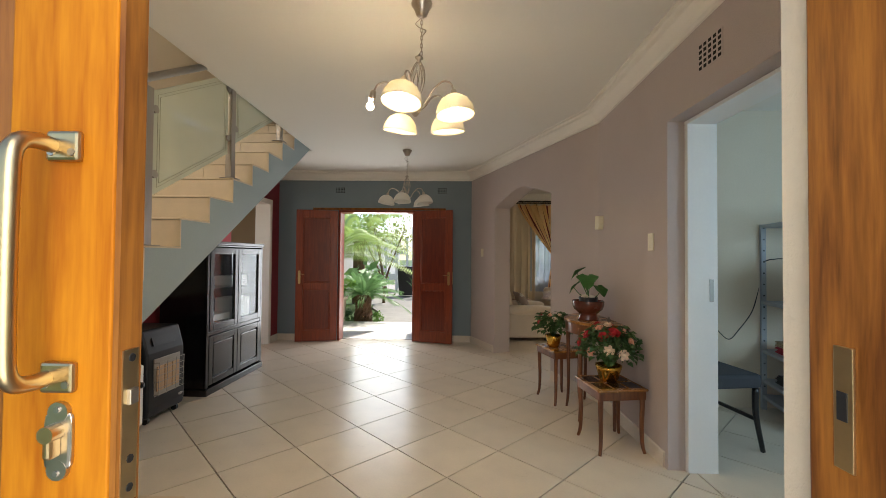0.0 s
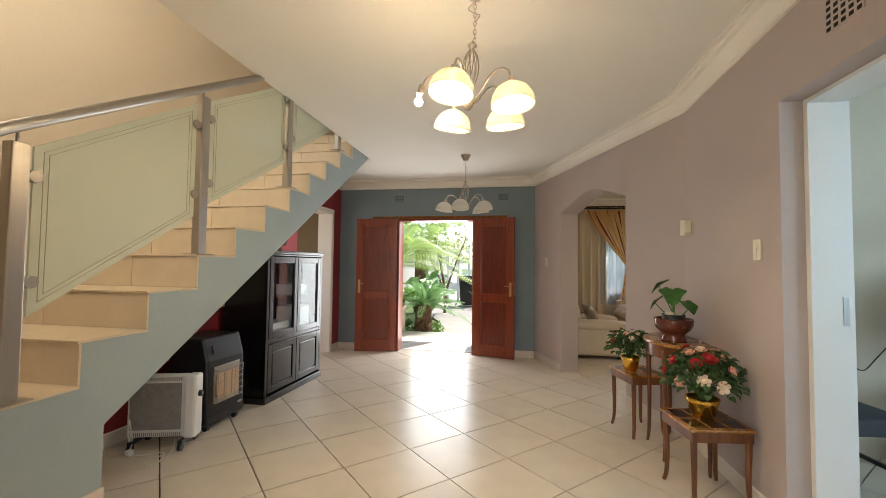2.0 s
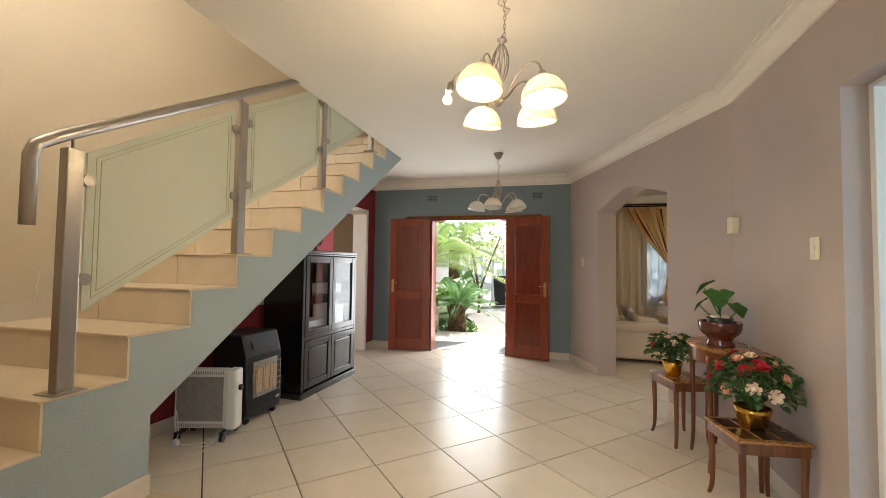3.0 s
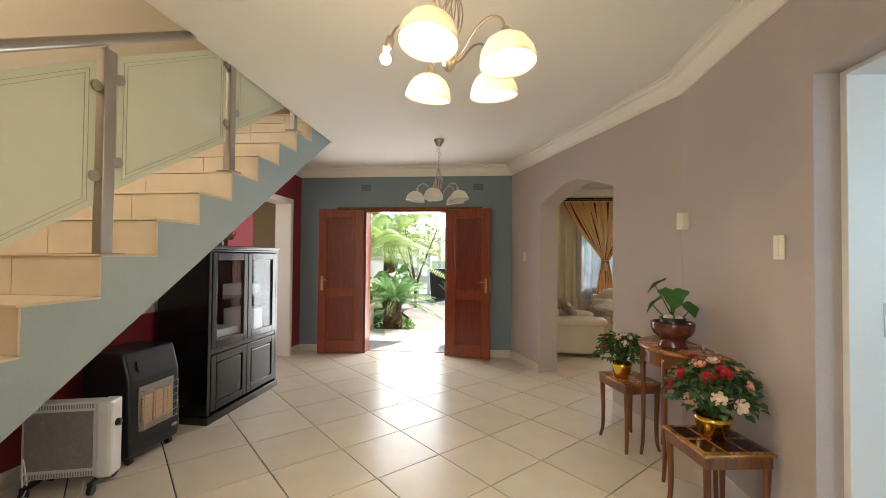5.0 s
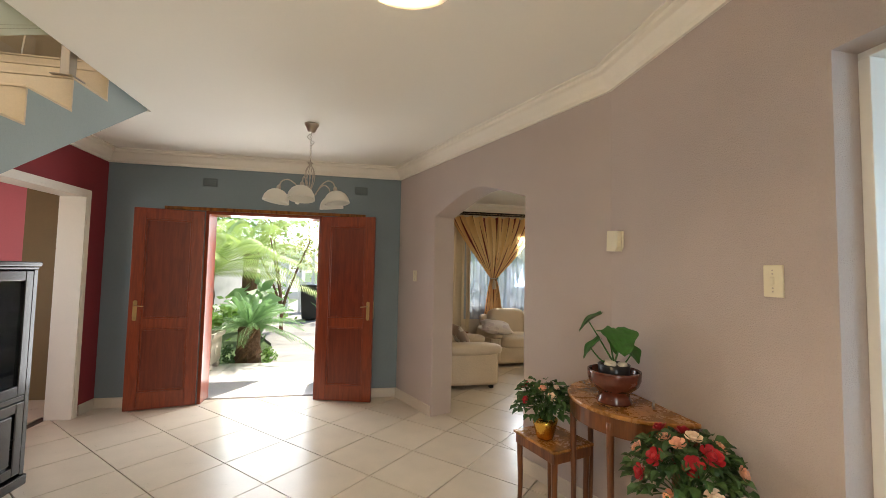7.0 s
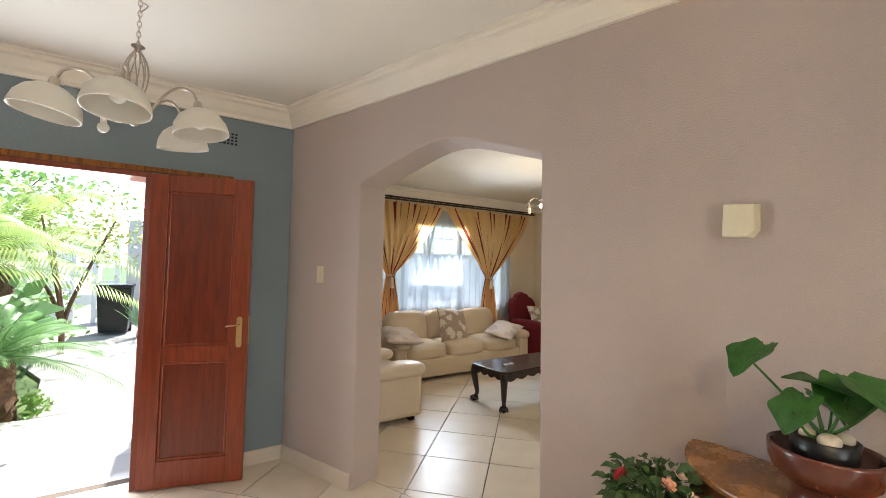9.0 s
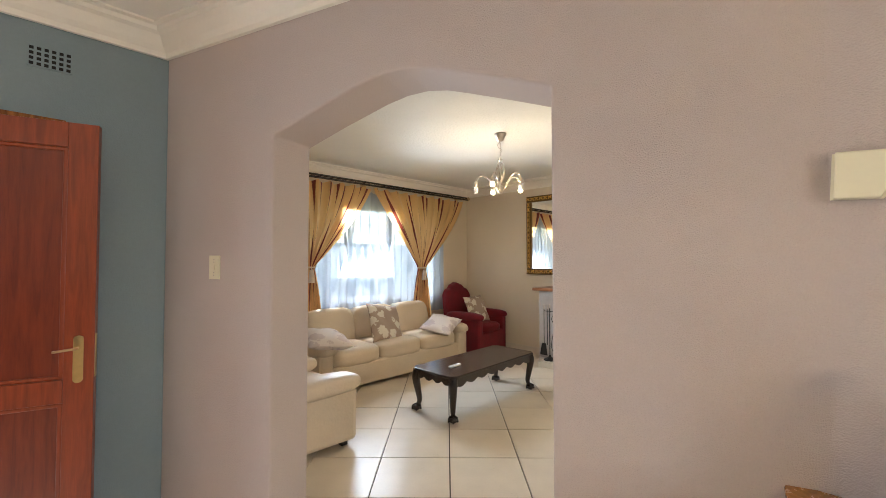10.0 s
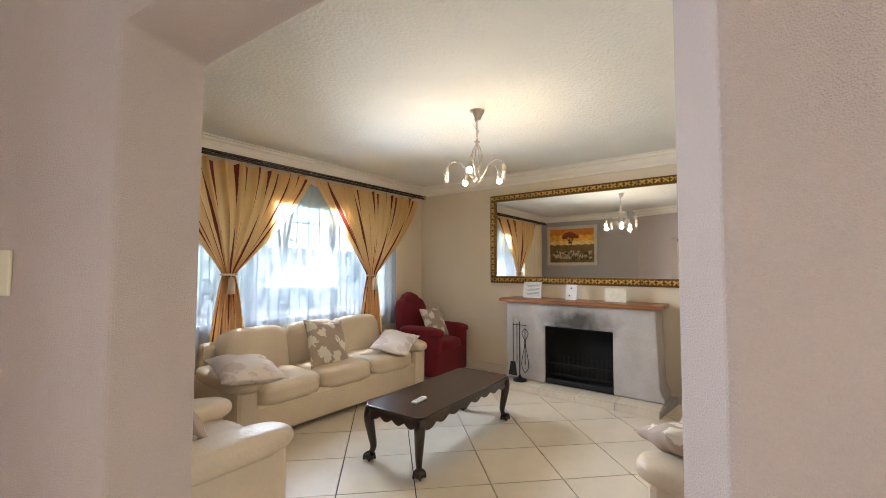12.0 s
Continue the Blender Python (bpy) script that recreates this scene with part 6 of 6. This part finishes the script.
def drape(x0, x1, tie_x, ztop, ztie, zbot, y, mat, label, foot=0.16, folds=11, seed=0, tied=True, parent_name="curtain", amp=0.035):
    """A curtain gathered at the tie, in folds."""
    c = thing(parent_name, pose(0, 0, 0), label, "curtain")
    bm = B()
    uvl = bm.loops.layers.uv.new("UVMap")
    nu, nv = folds * 10, 44
    grid = []
    rnd = random.Random(seed)
    ph = [rnd.uniform(0, 6.3) for _ in range(4)]
    for j in range(nv + 1):
        t = j / nv
        z = ztop + (zbot - ztop) * t
        row = []
        if tied:
            if z > ztie:
                k = (ztop - z) / (ztop - ztie)
                e = k ** 1.2
                a, b = x0 + (tie_x - 0.055 - x0) * e, x1 + (tie_x + 0.055 - x1) * e
                sag = 0.05 * math.sin(k * math.pi)
            else:
                k = (ztie - z) / (ztie - zbot)
                e = min(1, k * 1.3) ** 0.7
                a, b = tie_x - 0.055 - foot * e, tie_x + 0.055 + foot * e
                sag = 0.0
        else:
            a, b, sag = x0, x1, 0
        for i in range(nu + 1):
            s = i / nu
            wave = math.sin(s * folds * 2 * math.pi + ph[0] + 0.6 * math.sin(t * 3 + ph[1]))
            wave += 0.35 * math.sin(s * folds * 4.3 * math.pi + ph[2] + t * 2)
            w = max(0.25, (b - a) / max(0.01, x1 - x0))
            x = a + (b - a) * s + 0.25 * amp * math.cos(s * folds * 2 * math.pi + ph[0]) * w
            row.append(bm.verts.new((x, y - amp * wave * (0.55 + 0.45 * w) - sag, z + (0.012 * math.sin(s * folds * 2 * math.pi) if j == 0 else 0))))
        grid.append(row)
    for j in range(nv):
        for i in range(nu):
            f = bm.faces.new((grid[j][i], grid[j][i + 1], grid[j + 1][i + 1], grid[j + 1][i]))
            for lp, (u, v) in zip(f.loops, ((i, j), (i + 1, j), (i + 1, j + 1), (i, j + 1))):
                lp[uvl].uv = (u / nu, v / nv)
    part("cloth", bm, mat, c, smooth=True)
    if tied:
        bm = B()
        tube(bm, [(tie_x + 0.07 * math.cos(q), y + 0.05 * math.sin(q), ztie) for q in [k * math.pi / 8 for k in range(17)]], 0.011, 8)
        tb = part("tie_back", bm, LEATHER, c, "cream rope tie-back", smooth=True)
        bm = B()
        lathe(bm, [(0.008, 0.0), (0.02, -0.02), (0.028, -0.05), (0.038, -0.16), (0.036, -0.165)], 14, (tie_x - 0.01, y - 0.075, ztie - 0.02))
        tube(bm, [(tie_x - 0.01, y - 0.07, ztie - 0.02), (tie_x - 0.01, y - 0.055, ztie + 0.01)], 0.005, 6)
        part("tassel", bm, LEATHER, tb, "cream tassel", smooth=True)
    return c


drape(3.19, 5.0, 4.09, 2.425, 1.31, 0.05, 9.78, CURTAIN, "gold taffeta curtain with wine slashes, tied back", seed=1, folds=10)
drape(1.45, 3.16, 2.26, 2.425, 1.34, 0.05, 9.78, CURTAIN, "gold taffeta curtain with wine slashes, tied back", seed=2, folds=10)
drape(0.95, 1.85, 0, 2.40, 0, 0.05, 9.86, surface("cream_drape", (0.72, 0.60, 0.42), 0.8, var=0.05, bump=0.1), "plain cream full-length drape at the window's end", folds=6, seed=4, tied=False, amp=0.03)
drape(1.75, 4.66, 0, 2.38, 0, 0.62, 9.885, SHEER, "sheer white net curtain", folds=22, seed=3, tied=False, amp=0.016, parent_name="net_curtain")

# ---- study ----
MS = pose(2.71, 4.46, 0, 0, 0, -15) @ pose(-2.775, -4.48, 0)
sh = thing("metal_shelf_unit", MS, "grey slotted metal shelf unit holding files and papers", "shelf")
SHT = 1.64
for x in (2.775, 3.62):
    for y in (4.48, 5.05):
        bm = B()
        box(bm, x, x + 0.036, y, y + 0.003, 0, SHT)
        box(bm, x, x + 0.003, y + 0.003, y + 0.036, 0, SHT)
        up = part("upright", bm, GREYMETAL, sh)
        # Slots are thin black blocks, coloured for the shade inside them.
        for i in range(16):
            bm = B()
            box(bm, x + 0.012, x + 0.024, y - 0.0012, y + 0.0005, 0.10 + i * 0.10, 0.112 + i * 0.10)
            part("slot", bm, BLACKMETAL, up)
for z in (0.10, 0.24, 0.50, 0.93, 1.607):
    bm = B()
    box(bm, 2.779, 3.652, 4.4845, 5.084, z, z + 0.03, 0.003)
    part("shelf_board", bm, GREYMETAL, sh)
for i in range(7):
    bm = B()
    box(bm, 2.845 + i * 0.095, 2.925 + i * 0.095, 4.50, 4.80, 0.9605, 1.29, 0.003)
    fb = solo("box_file", bm, PAPER, "white cardboard box file on the metal shelf", "file", "box files", MS)
    bm = B()
    box(bm, 2.872 + i * 0.095, 2.898 + i * 0.095, 4.4985, 4.4998, 1.02, 1.24)
    part("spine_label", bm, INK, fb)
CARD = surface("manila_card", (0.45, 0.34, 0.2), 0.8, var=0.1, bump=0.1)
REDCARD = surface("red_folders", (0.42, 0.02, 0.04), 0.7, var=0.1, bump=0.1)
for nm, z, n, mat, lab in (("folder", 0.5305, 5, REDCARD, "red card folder in a stack"), ("folder", 0.586, 4, CARD, "manila folder in a stack"), ("folder", 0.2705, 6, BLACKMETAL, "black folder in a stack")):
    for i in range(n):
        bm = B()
        box(bm, 2.83 + 0.01 * (i % 3), 3.45 - 0.012 * (i % 2), 4.50 + 0.008 * (i % 2), 4.95, z + i * 0.011, z + i * 0.011 + 0.0105, 0.001)
        solo("folder", bm, mat, lab, "folder", "folders on the shelf", MS)
bm = B()
box(bm, 2.94, 3.14, 4.55, 4.72, 1.2905, 1.345, 0.01)
solo("telephone", bm, BLACKMETAL, "black telephone on top of the files", "telephone", m=MS)
bm = B()
tube(bm, curve_pts([(2.95, 4.6, 1.33), (2.80, 5.06, 1.31), (2.765, 5.09, 1.05), (2.70, 5.05, 0.86), (2.58, 5.0, 0.70), (2.48, 4.95, 0.62), (2.36, 4.93, 0.74)], 6), 0.004, 6)
solo("hanging_cable", bm, BLACKMETAL, "thin black cable hanging from the shelf", "cable", m=MS, smooth=True)
ch = thing("dining_chair", pose(2.0, 4.405, 0, 0, 0, 8), "dark wooden chair with a charcoal upholstered seat", "chair")
bm = B()
box(bm, -0.23, 0.23, -0.23, 0.23, 0.43, 0.53, 0.025)
part("seat", bm, DARKCLOTH, ch)
for x in (-0.2, 0.2):
    for y in (-0.2, 0.2):
        bm = B()
        tube(bm, curve_pts([(x, y, 0.43), (x, y * 1.0, 0.25), (x * 1.1, y * 1.18, 0.0)], 4), 0.022, 8, 0.015)
        part("leg", bm, BLACKWOOD, ch, smooth=True)
    bm = B()
    box(bm, x - 0.01, x + 0.01, -0.2, 0.2, 0.20, 0.225, 0.003)
    part("stretcher", bm, BLACKWOOD, ch)
bm = B()
box(bm, -0.2, 0.2, 0.19, 0.215, 0.30, 0.325, 0.003)
part("stretcher", bm, BLACKWOOD, ch)

# ---- garden ----
bm = B()
box(bm, -80, 80, 7.94, 160, -0.30, -0.11)
box(bm, -80, 80, -60, 1.5, -0.45, -0.27)
structure("ground", bm, GRASS, "garden soil and lawn", "ground")
bm = B()
box(bm, -3.4, 0.62, 7.932, 9.70, -0.20, -0.034)
porch = structure("pavement", bm, GROUT, "pale tiled porch outside the garden door", "porch")
bm = B()
prism(bm, [(-1.42, 9.702, -0.2), (0.6, 9.702, -0.2), (0.6, 30, -0.2), (-3.0, 30, -0.2), (-3.0, 14.6, -0.2), (-1.75, 11.6, -0.2)], (0, 0, 0.14))
structure("garden_path", bm, PAVING, "sunlit paved garden path", "path")
bm = B()
box(bm, -2.0, 2.0, -3.0, 1.5495, -0.4, -0.25)
structure("front_step", bm, PAVING, "paved front step", "step")
for i in range(8):
    for j in range(4):
        bm = B()
        x, y = -3.4 + i * 0.5, 7.935 + j * 0.443
        box(bm, x + 0.003, x + 0.497, y + 0.003, y + 0.44, -0.034, -0.022)
        ob = new("tile", mesh_from(bm, "tile", PORCH))
        ob.parent = porch
# unseen slab, added with a slanted edge to shade porch and doorway
bm = B()
prism(bm, [(-3.55, 7.94, 2.72), (0.75, 7.94, 2.72), (0.75, 9.20, 2.72), (-0.75, 9.40, 2.72), (-0.35, 10.15, 2.72), (-3.55, 10.15, 2.72)], (0, 0, 0.08))
structure("porch_shade_slab", bm, CEIL, "unseen white slab added to shade the porch", "roof")
bm = B()
box(bm, -3.75, -3.55, 8.36, 30, -0.2, 2.3)
structure("garden_wall_west", bm, GARDENWALL, "pale plastered garden wall", "garden wall")
bm = B()
box(bm, 0.66, 0.86, 10.2, 14.0, -0.2, 2.2)
structure("garden_wall_east", bm, GARDENWALL, "pale plastered garden wall", "garden wall")
bm = B()
box(bm, -1.55, 5, 18.3, 18.5, -0.2, 2.6)
box(bm, 3.0, 9.0, 15.0, 15.2, -0.2, 1.9)
structure("garden_wall_north", bm, GARDENWALL, "pale grey plastered boundary wall", "garden wall")
fence = thing("slatted_fence", pose(0, 0, 0), "white painted woven slat fence at the end of the garden", "fence")
for i in range(7):
    bm = B()
    x = -4.2 + i * 0.42
    box(bm, x - 0.05, x + 0.05, 17.62, 17.70, -0.12, 2.1, 0.01)
    part("post", bm, WHITE, fence)
for i in range(6):
    for j in range(6):
        if (i + j) % 2:
            bm = B()
            x = -4.2 + i * 0.42
            box(bm, x + 0.04, x + 0.38, 17.58, 17.62, 0.05 + j * 0.34, 0.30 + j * 0.34, 0.01)
            part("slat", bm, WHITE, fence)
wb = thing("wheelie_bin", pose(-1.45, 15.5, -0.06), "black plastic wheeled rubbish bin", "bin")
bm = B()
prism(bm, [(-0.24, -0.28, 0.06), (0.24, -0.28, 0.06), (0.29, -0.34, 0.98), (-0.29, -0.34, 0.98)], (0, 0.62, 0))
bevelled(part("body", bm, BLACKMETAL, wb), 0.03)
bm = B()
box(bm, -0.31, 0.31, -0.38, 0.34, 0.981, 1.05, 0.025)
part("lid", bm, BLACKMETAL, wb)
for x in (-0.24, 0.24):
    bm = B()
    tube(bm, [(x - 0.03, 0.28, 0.10), (x + 0.03, 0.28, 0.10)], 0.10, 16)
    part("wheel", bm, BLACKMETAL, wb)

pl = thing("stone_planter", pose(-2.28, 9.42, -0.021), "pale cast-stone square planter with a leafy plant", "planter")
bm = B()
lathe_open(bm, [(0.001, 0.07), (0.27, 0.07), (0.29, 0.10), (0.31, 0.44), (0.35, 0.46), (0.36, 0.52), (0.30, 0.52), (0.28, 0.44), (0.001, 0.44)], 4)
bmesh.ops.rotate(bm, verts=bm.verts, matrix=Matrix.Rotation(radians(45), 3, "Z"))
bevelled(part("basin", bm, STONE, pl), 0.008)
for x in (-0.15, 0.15):
    for y in (-0.15, 0.15):
        bm = B()
        box(bm, x - 0.055, x + 0.055, y - 0.055, y + 0.055, 0, 0.069, 0.012)
        part("foot", bm, STONE, pl)
for sx, sy in ((1, 0), (0, -1)):
    bm = B()
    lathe(bm, [(0.075, 0), (0.075, 0.012), (0.05, 0.014), (0.045, 0.024)], 18)
    q = Vector((sx, sy, 0)).to_track_quat("Z", "Y").to_matrix().to_4x4()
    bmesh.ops.transform(bm, matrix=Matrix.Translation((sx * 0.208, sy * 0.208, 0.26)) @ q, verts=bm.verts)
    part("rosette", bm, STONE, pl)


def frond(bm, base, azim, elev, length, n, leaf, droop, width=0.012, vee=0.5):
    """A feather leaf: a bending rib with paired leaflets."""
    h = Vector((math.cos(azim), math.sin(azim), 0))
    pts = []
    for i in range(n + 1):
        t = i / n
        pts.append(Vector(base) + h * (length * (math.cos(elev) * t)) + Vector((0, 0, length * (math.sin(elev) * t - droop * t * t))))
    tube(bm, pts[::3] + [pts[-1]], 0.009, 4, 0.002)
    sidev = Vector((-h.y, h.x, 0))
    for i in range(2, n + 1):
        t = i / n
        f = (pts[i] - pts[i - 1]).normalized()
        up = sidev.cross(f)
        L3 = leaf * math.sin(min(1, t * 1.6 + 0.15) * math.pi * 0.5) * (1.15 - 0.75 * t)
        for s in (-1, 1):
            way = (sidev * s + f * 0.55 + up * vee * abs(s)).normalized()
            tip = pts[i] + way * L3 + Vector((0, 0, -0.35 * L3 * droop))
            mid = pts[i] + way * L3 * 0.5 + f * width
            bm.faces.new([bm.verts.new(p) for p in (pts[i] - f * width * 0.6, mid, tip, pts[i] + way * L3 * 0.5 - f * width)])


def feather_plant(name, base, trunk_h, trunk_r, count, length, leaf, mat, label, seed, n=26, elevs=(-0.1, 1.25), droop=0.55, cat="palm", width=0.012):
    rnd = random.Random(seed)
    t = thing(name, Matrix.Translation(base), label, cat)
    bm = B()
    prof = [(trunk_r * (1.08 - 0.25 * k / 10), trunk_h * k / 10) for k in range(11)]
    lathe(bm, prof, 18, (0, 0, 0), lambda a, z: 1 + 0.10 * math.sin(a * 9 + z * 60) + 0.05 * math.sin(a * 23 + z * 130))
    part("trunk", bm, BARK, t)
    bm = B()
    for i in range(count):
        e = elevs[0] + (elevs[1] - elevs[0]) * ((i + 0.5) / count) ** 0.8
        frond(bm, (0, 0, trunk_h - 0.02), i * 2.399 + rnd.uniform(-0.2, 0.2), e, length * rnd.uniform(0.82, 1.1), n, leaf, droop * rnd.uniform(0.8, 1.2), width)
    part("crown", bm, mat, t, "feathery green fronds")
    return t


feather_plant("cycad", (-1.78, 10.02, -0.115), 0.62, 0.18, 44, 1.0, 0.17, CYCAD, "cycad with a stout shaggy trunk and arching green fronds", 1, n=44, elevs=(0.12, 1.3), droop=0.42, width=0.006)
feather_plant("palm_tree", (-3.0, 11.6, -0.115), 1.45, 0.16, 24, 2.2, 0.55, PALM, "young palm with long arching fronds", 2, n=44, elevs=(0.2, 1.4), width=0.011)
feather_plant("palm_tree", (-2.7, 13.6, -0.115), 1.9, 0.18, 20, 2.4, 0.55, PALM, "palm with long arching fronds", 3, n=44, elevs=(0.1, 1.35), width=0.011)
feather_plant("spiky_plant", (-0.95, 14.7, -0.06), 0.15, 0.06, 26, 0.85, 0.03, CYCAD, "tall spiky strap-leaved plant by the bin", 4, n=12, elevs=(0.8, 1.5), droop=0.25, cat="plant", width=0.02)


def leafy(name, base, spread, n, size, mat, label, seed, cat="shrub", trunk=None):
    """A loose crown of single leaves round some limbs."""
    rnd = random.Random(seed)
    t = thing(name, Matrix.Translation(base), label, cat)
    if trunk:
        bm = B()
        for k in range(5):
            a = k * 1.3 + seed
            tube(bm, curve_pts([(0, 0, 0), (0.08 * math.cos(a), 0.08 * math.sin(a), trunk * 0.5), (spread[0] * 0.5 * math.cos(a), spread[1] * 0.5 * math.sin(a), trunk + spread[2] * 0.5)], 5), 0.05, 7, 0.012)
        part("trunk", bm, BARK, t, smooth=True)
    clumps = [Vector((rnd.gauss(0, 0.42) * spread[0], rnd.gauss(0, 0.42) * spread[1], (trunk or 0) + spread[2] * rnd.uniform(0.05, 1.0))) for _ in range(max(6, n // 45))]
    bm = B()
    for i in range(n):
        c = rnd.choice(clumps) + Vector((rnd.gauss(0, 1), rnd.gauss(0, 1), rnd.gauss(0, 0.8))) * 0.16 * spread[2]
        c.z = max(0.02, c.z)
        f = Vector((rnd.uniform(-1, 1), rnd.uniform(-1, 1), rnd.uniform(-0.8, 0.6))).normalized()
        s = f.orthogonal().normalized()
        k = size * rnd.uniform(0.6, 1.3)
        bm.faces.new([bm.verts.new(c + q) for q in (Vector(), f * k * 0.5 + s * k * 0.28, f * k, f * k * 0.5 - s * k * 0.28)])
    part("crown", bm, mat, t, "many small green leaves")
    return t


SHRUB = veil("shrub_leaf", (0.20, 0.36, 0.08), 0.0, 0.6, 0.5)
DARKSHRUB = veil("dark_shrub_leaf", (0.05, 0.12, 0.03), 0.0, 0.6, 0.5)
YELLOW = veil("sunlit_tree_leaf", (0.30, 0.34, 0.08), 0.0, 0.5, 0.5)
leafy("shrub", (-2.28, 9.42, 0.43), (0.26, 0.26, 0.35), 220, 0.11, SHRUB, "leafy plant growing in the stone planter", 11)
leafy("ground_cover", (-2.15, 10.05, -0.11), (0.3, 0.25, 0.25), 500, 0.05, DARKSHRUB, "low green ground cover round the cycad", 12)
leafy("ground_cover", (-1.48, 10.0, -0.11), (0.15, 0.2, 0.22), 300, 0.05, SHRUB, "low fern beside the cycad", 13)
leafy("shrub", (-2.9, 10.6, -0.11), (0.6, 0.4, 1.0), 420, 0.13, SHRUB, "tall garden shrub against the wall", 14)
leafy("shrub", (-2.6, 14.8, -0.11), (0.6, 0.5, 1.0), 450, 0.12, SHRUB, "garden shrub near the fence", 15)
leafy("strelitzia", (-2.2, 12.2, -0.11), (0.35, 0.4, 1.2), 44, 0.45, CYCAD, "large paddle-leaved garden plant", 16)
leafy("garden_tree", (-1.9, 13.4, -0.11), (1.5, 1.2, 1.3), 1100, 0.08, YELLOW, "small garden tree with sparse sunlit leaves", 17, "tree", 1.6)
leafy("garden_tree", (0.2, 16.0, -0.11), (1.3, 1.2, 1.8), 1600, 0.11, DARKSHRUB, "dense green garden tree by the wall", 18, "tree", 1.9)
leafy("garden_tree", (-5.5, 20.0, -0.11), (4.0, 2.0, 3.5), 3500, 0.22, SHRUB, "large tree behind the garden", 19, "tree", 2.5)
leafy("garden_tree", (3.2, 13.0, -0.11), (1.2, 1.0, 1.8), 1500, 0.12, SHRUB, "garden tree outside the living room window", 20, "tree", 1.2)
leafy("shrub", (-3.1, 9.95, -0.11), (0.3, 0.4, 1.3), 700, 0.10, SHRUB, "leafy shrub against the garden wall", 21)
# Added tree; its high crown stands out of view to break up the sun.
leafy("garden_tree", (5.0, 13.4, -0.11), (1.6, 1.5, 3.0), 1100, 0.20, SHRUB, "tall tree added with its crown out of view to dapple the window", 22, "tree", 4.2)


# ---- floor tiles, laid diagonally ----
def clip(poly, a, b):
    """What of a flat polygon lies to the left of the way from a to b."""
    out, n = [], len(poly)
    side = [(b[0] - a[0]) * (p[1] - a[1]) - (b[1] - a[1]) * (p[0] - a[0]) for p in poly]
    for i in range(n):
        p, q, sp, sq = poly[i], poly[(i + 1) % n], side[i], side[(i + 1) % n]
        if sp >= 0:
            out.append(p)
        if sp * sq < 0:
            t = sp / (sp - sq)
            out.append((p[0] + (q[0] - p[0]) * t, p[1] + (q[1] - p[1]) * t))
    return out


def tile_area(origin, border, size=0.495, joint=0.0085):
    u = size * math.sqrt(0.5)
    h = (size - joint) * math.sqrt(0.5)
    whole = None
    xs, ys = [p[0] for p in border], [p[1] for p in border]
    for i in range(-40, 41):
        for j in range(-40, 41):
            cx, cy = origin[0] + (i - j) * u, origin[1] + (i + j) * u
            if not (min(xs) - 0.4 < cx < max(xs) + 0.4 and min(ys) - 0.4 < cy < max(ys) + 0.4):
                continue
            poly = [(cx + h, cy), (cx, cy + h), (cx - h, cy), (cx, cy - h)]
            full = poly
            for a, b in zip(border, border[1:] + border[:1]):
                poly = clip(poly, a, b)
                if len(poly) < 3:
                    break
            if len(poly) < 3:
                continue
            uncut = len(poly) == 4 and all(abs(p[0] - q[0]) + abs(p[1] - q[1]) < 1e-6 for p, q in zip(poly, full))
            if uncut and whole:
                me = whole
            else:
                bm = B()
                top = [bm.verts.new((x - cx, y - cy, 0.0)) for x, y in poly]
                rim = [bm.verts.new((x - cx, y - cy, -0.012)) for x, y in poly]
                bm.faces.new(top)
                for k in range(len(poly)):
                    bm.faces.new((rim[k], rim[(k + 1) % len(poly)], top[(k + 1) % len(poly)], top[k]))
                me = mesh_from(bm, "tile", TILE)
                if uncut:
                    whole = me
            ob = new("tile", me)
            ob.location = (cx, cy, 0)
            ob.parent = floor


HALF = 0.495 * math.sqrt(0.5)
tile_area((-0.276, 4.152 + HALF), [(-2.85, 1.95), (1.62, 1.95), (1.62, 5.25), (0.52, 7.83), (-2.85, 7.83)])
tile_area((2.41, 7.52 + HALF), [(0.527, 7.83), (1.627, 5.25), (5.32, 5.25), (5.32, 9.95), (0.527, 9.95)])
tile_area((2.2, 3.5), [(1.63, 1.95), (4.2, 1.95), (4.2, 5.12), (1.63, 5.12)])
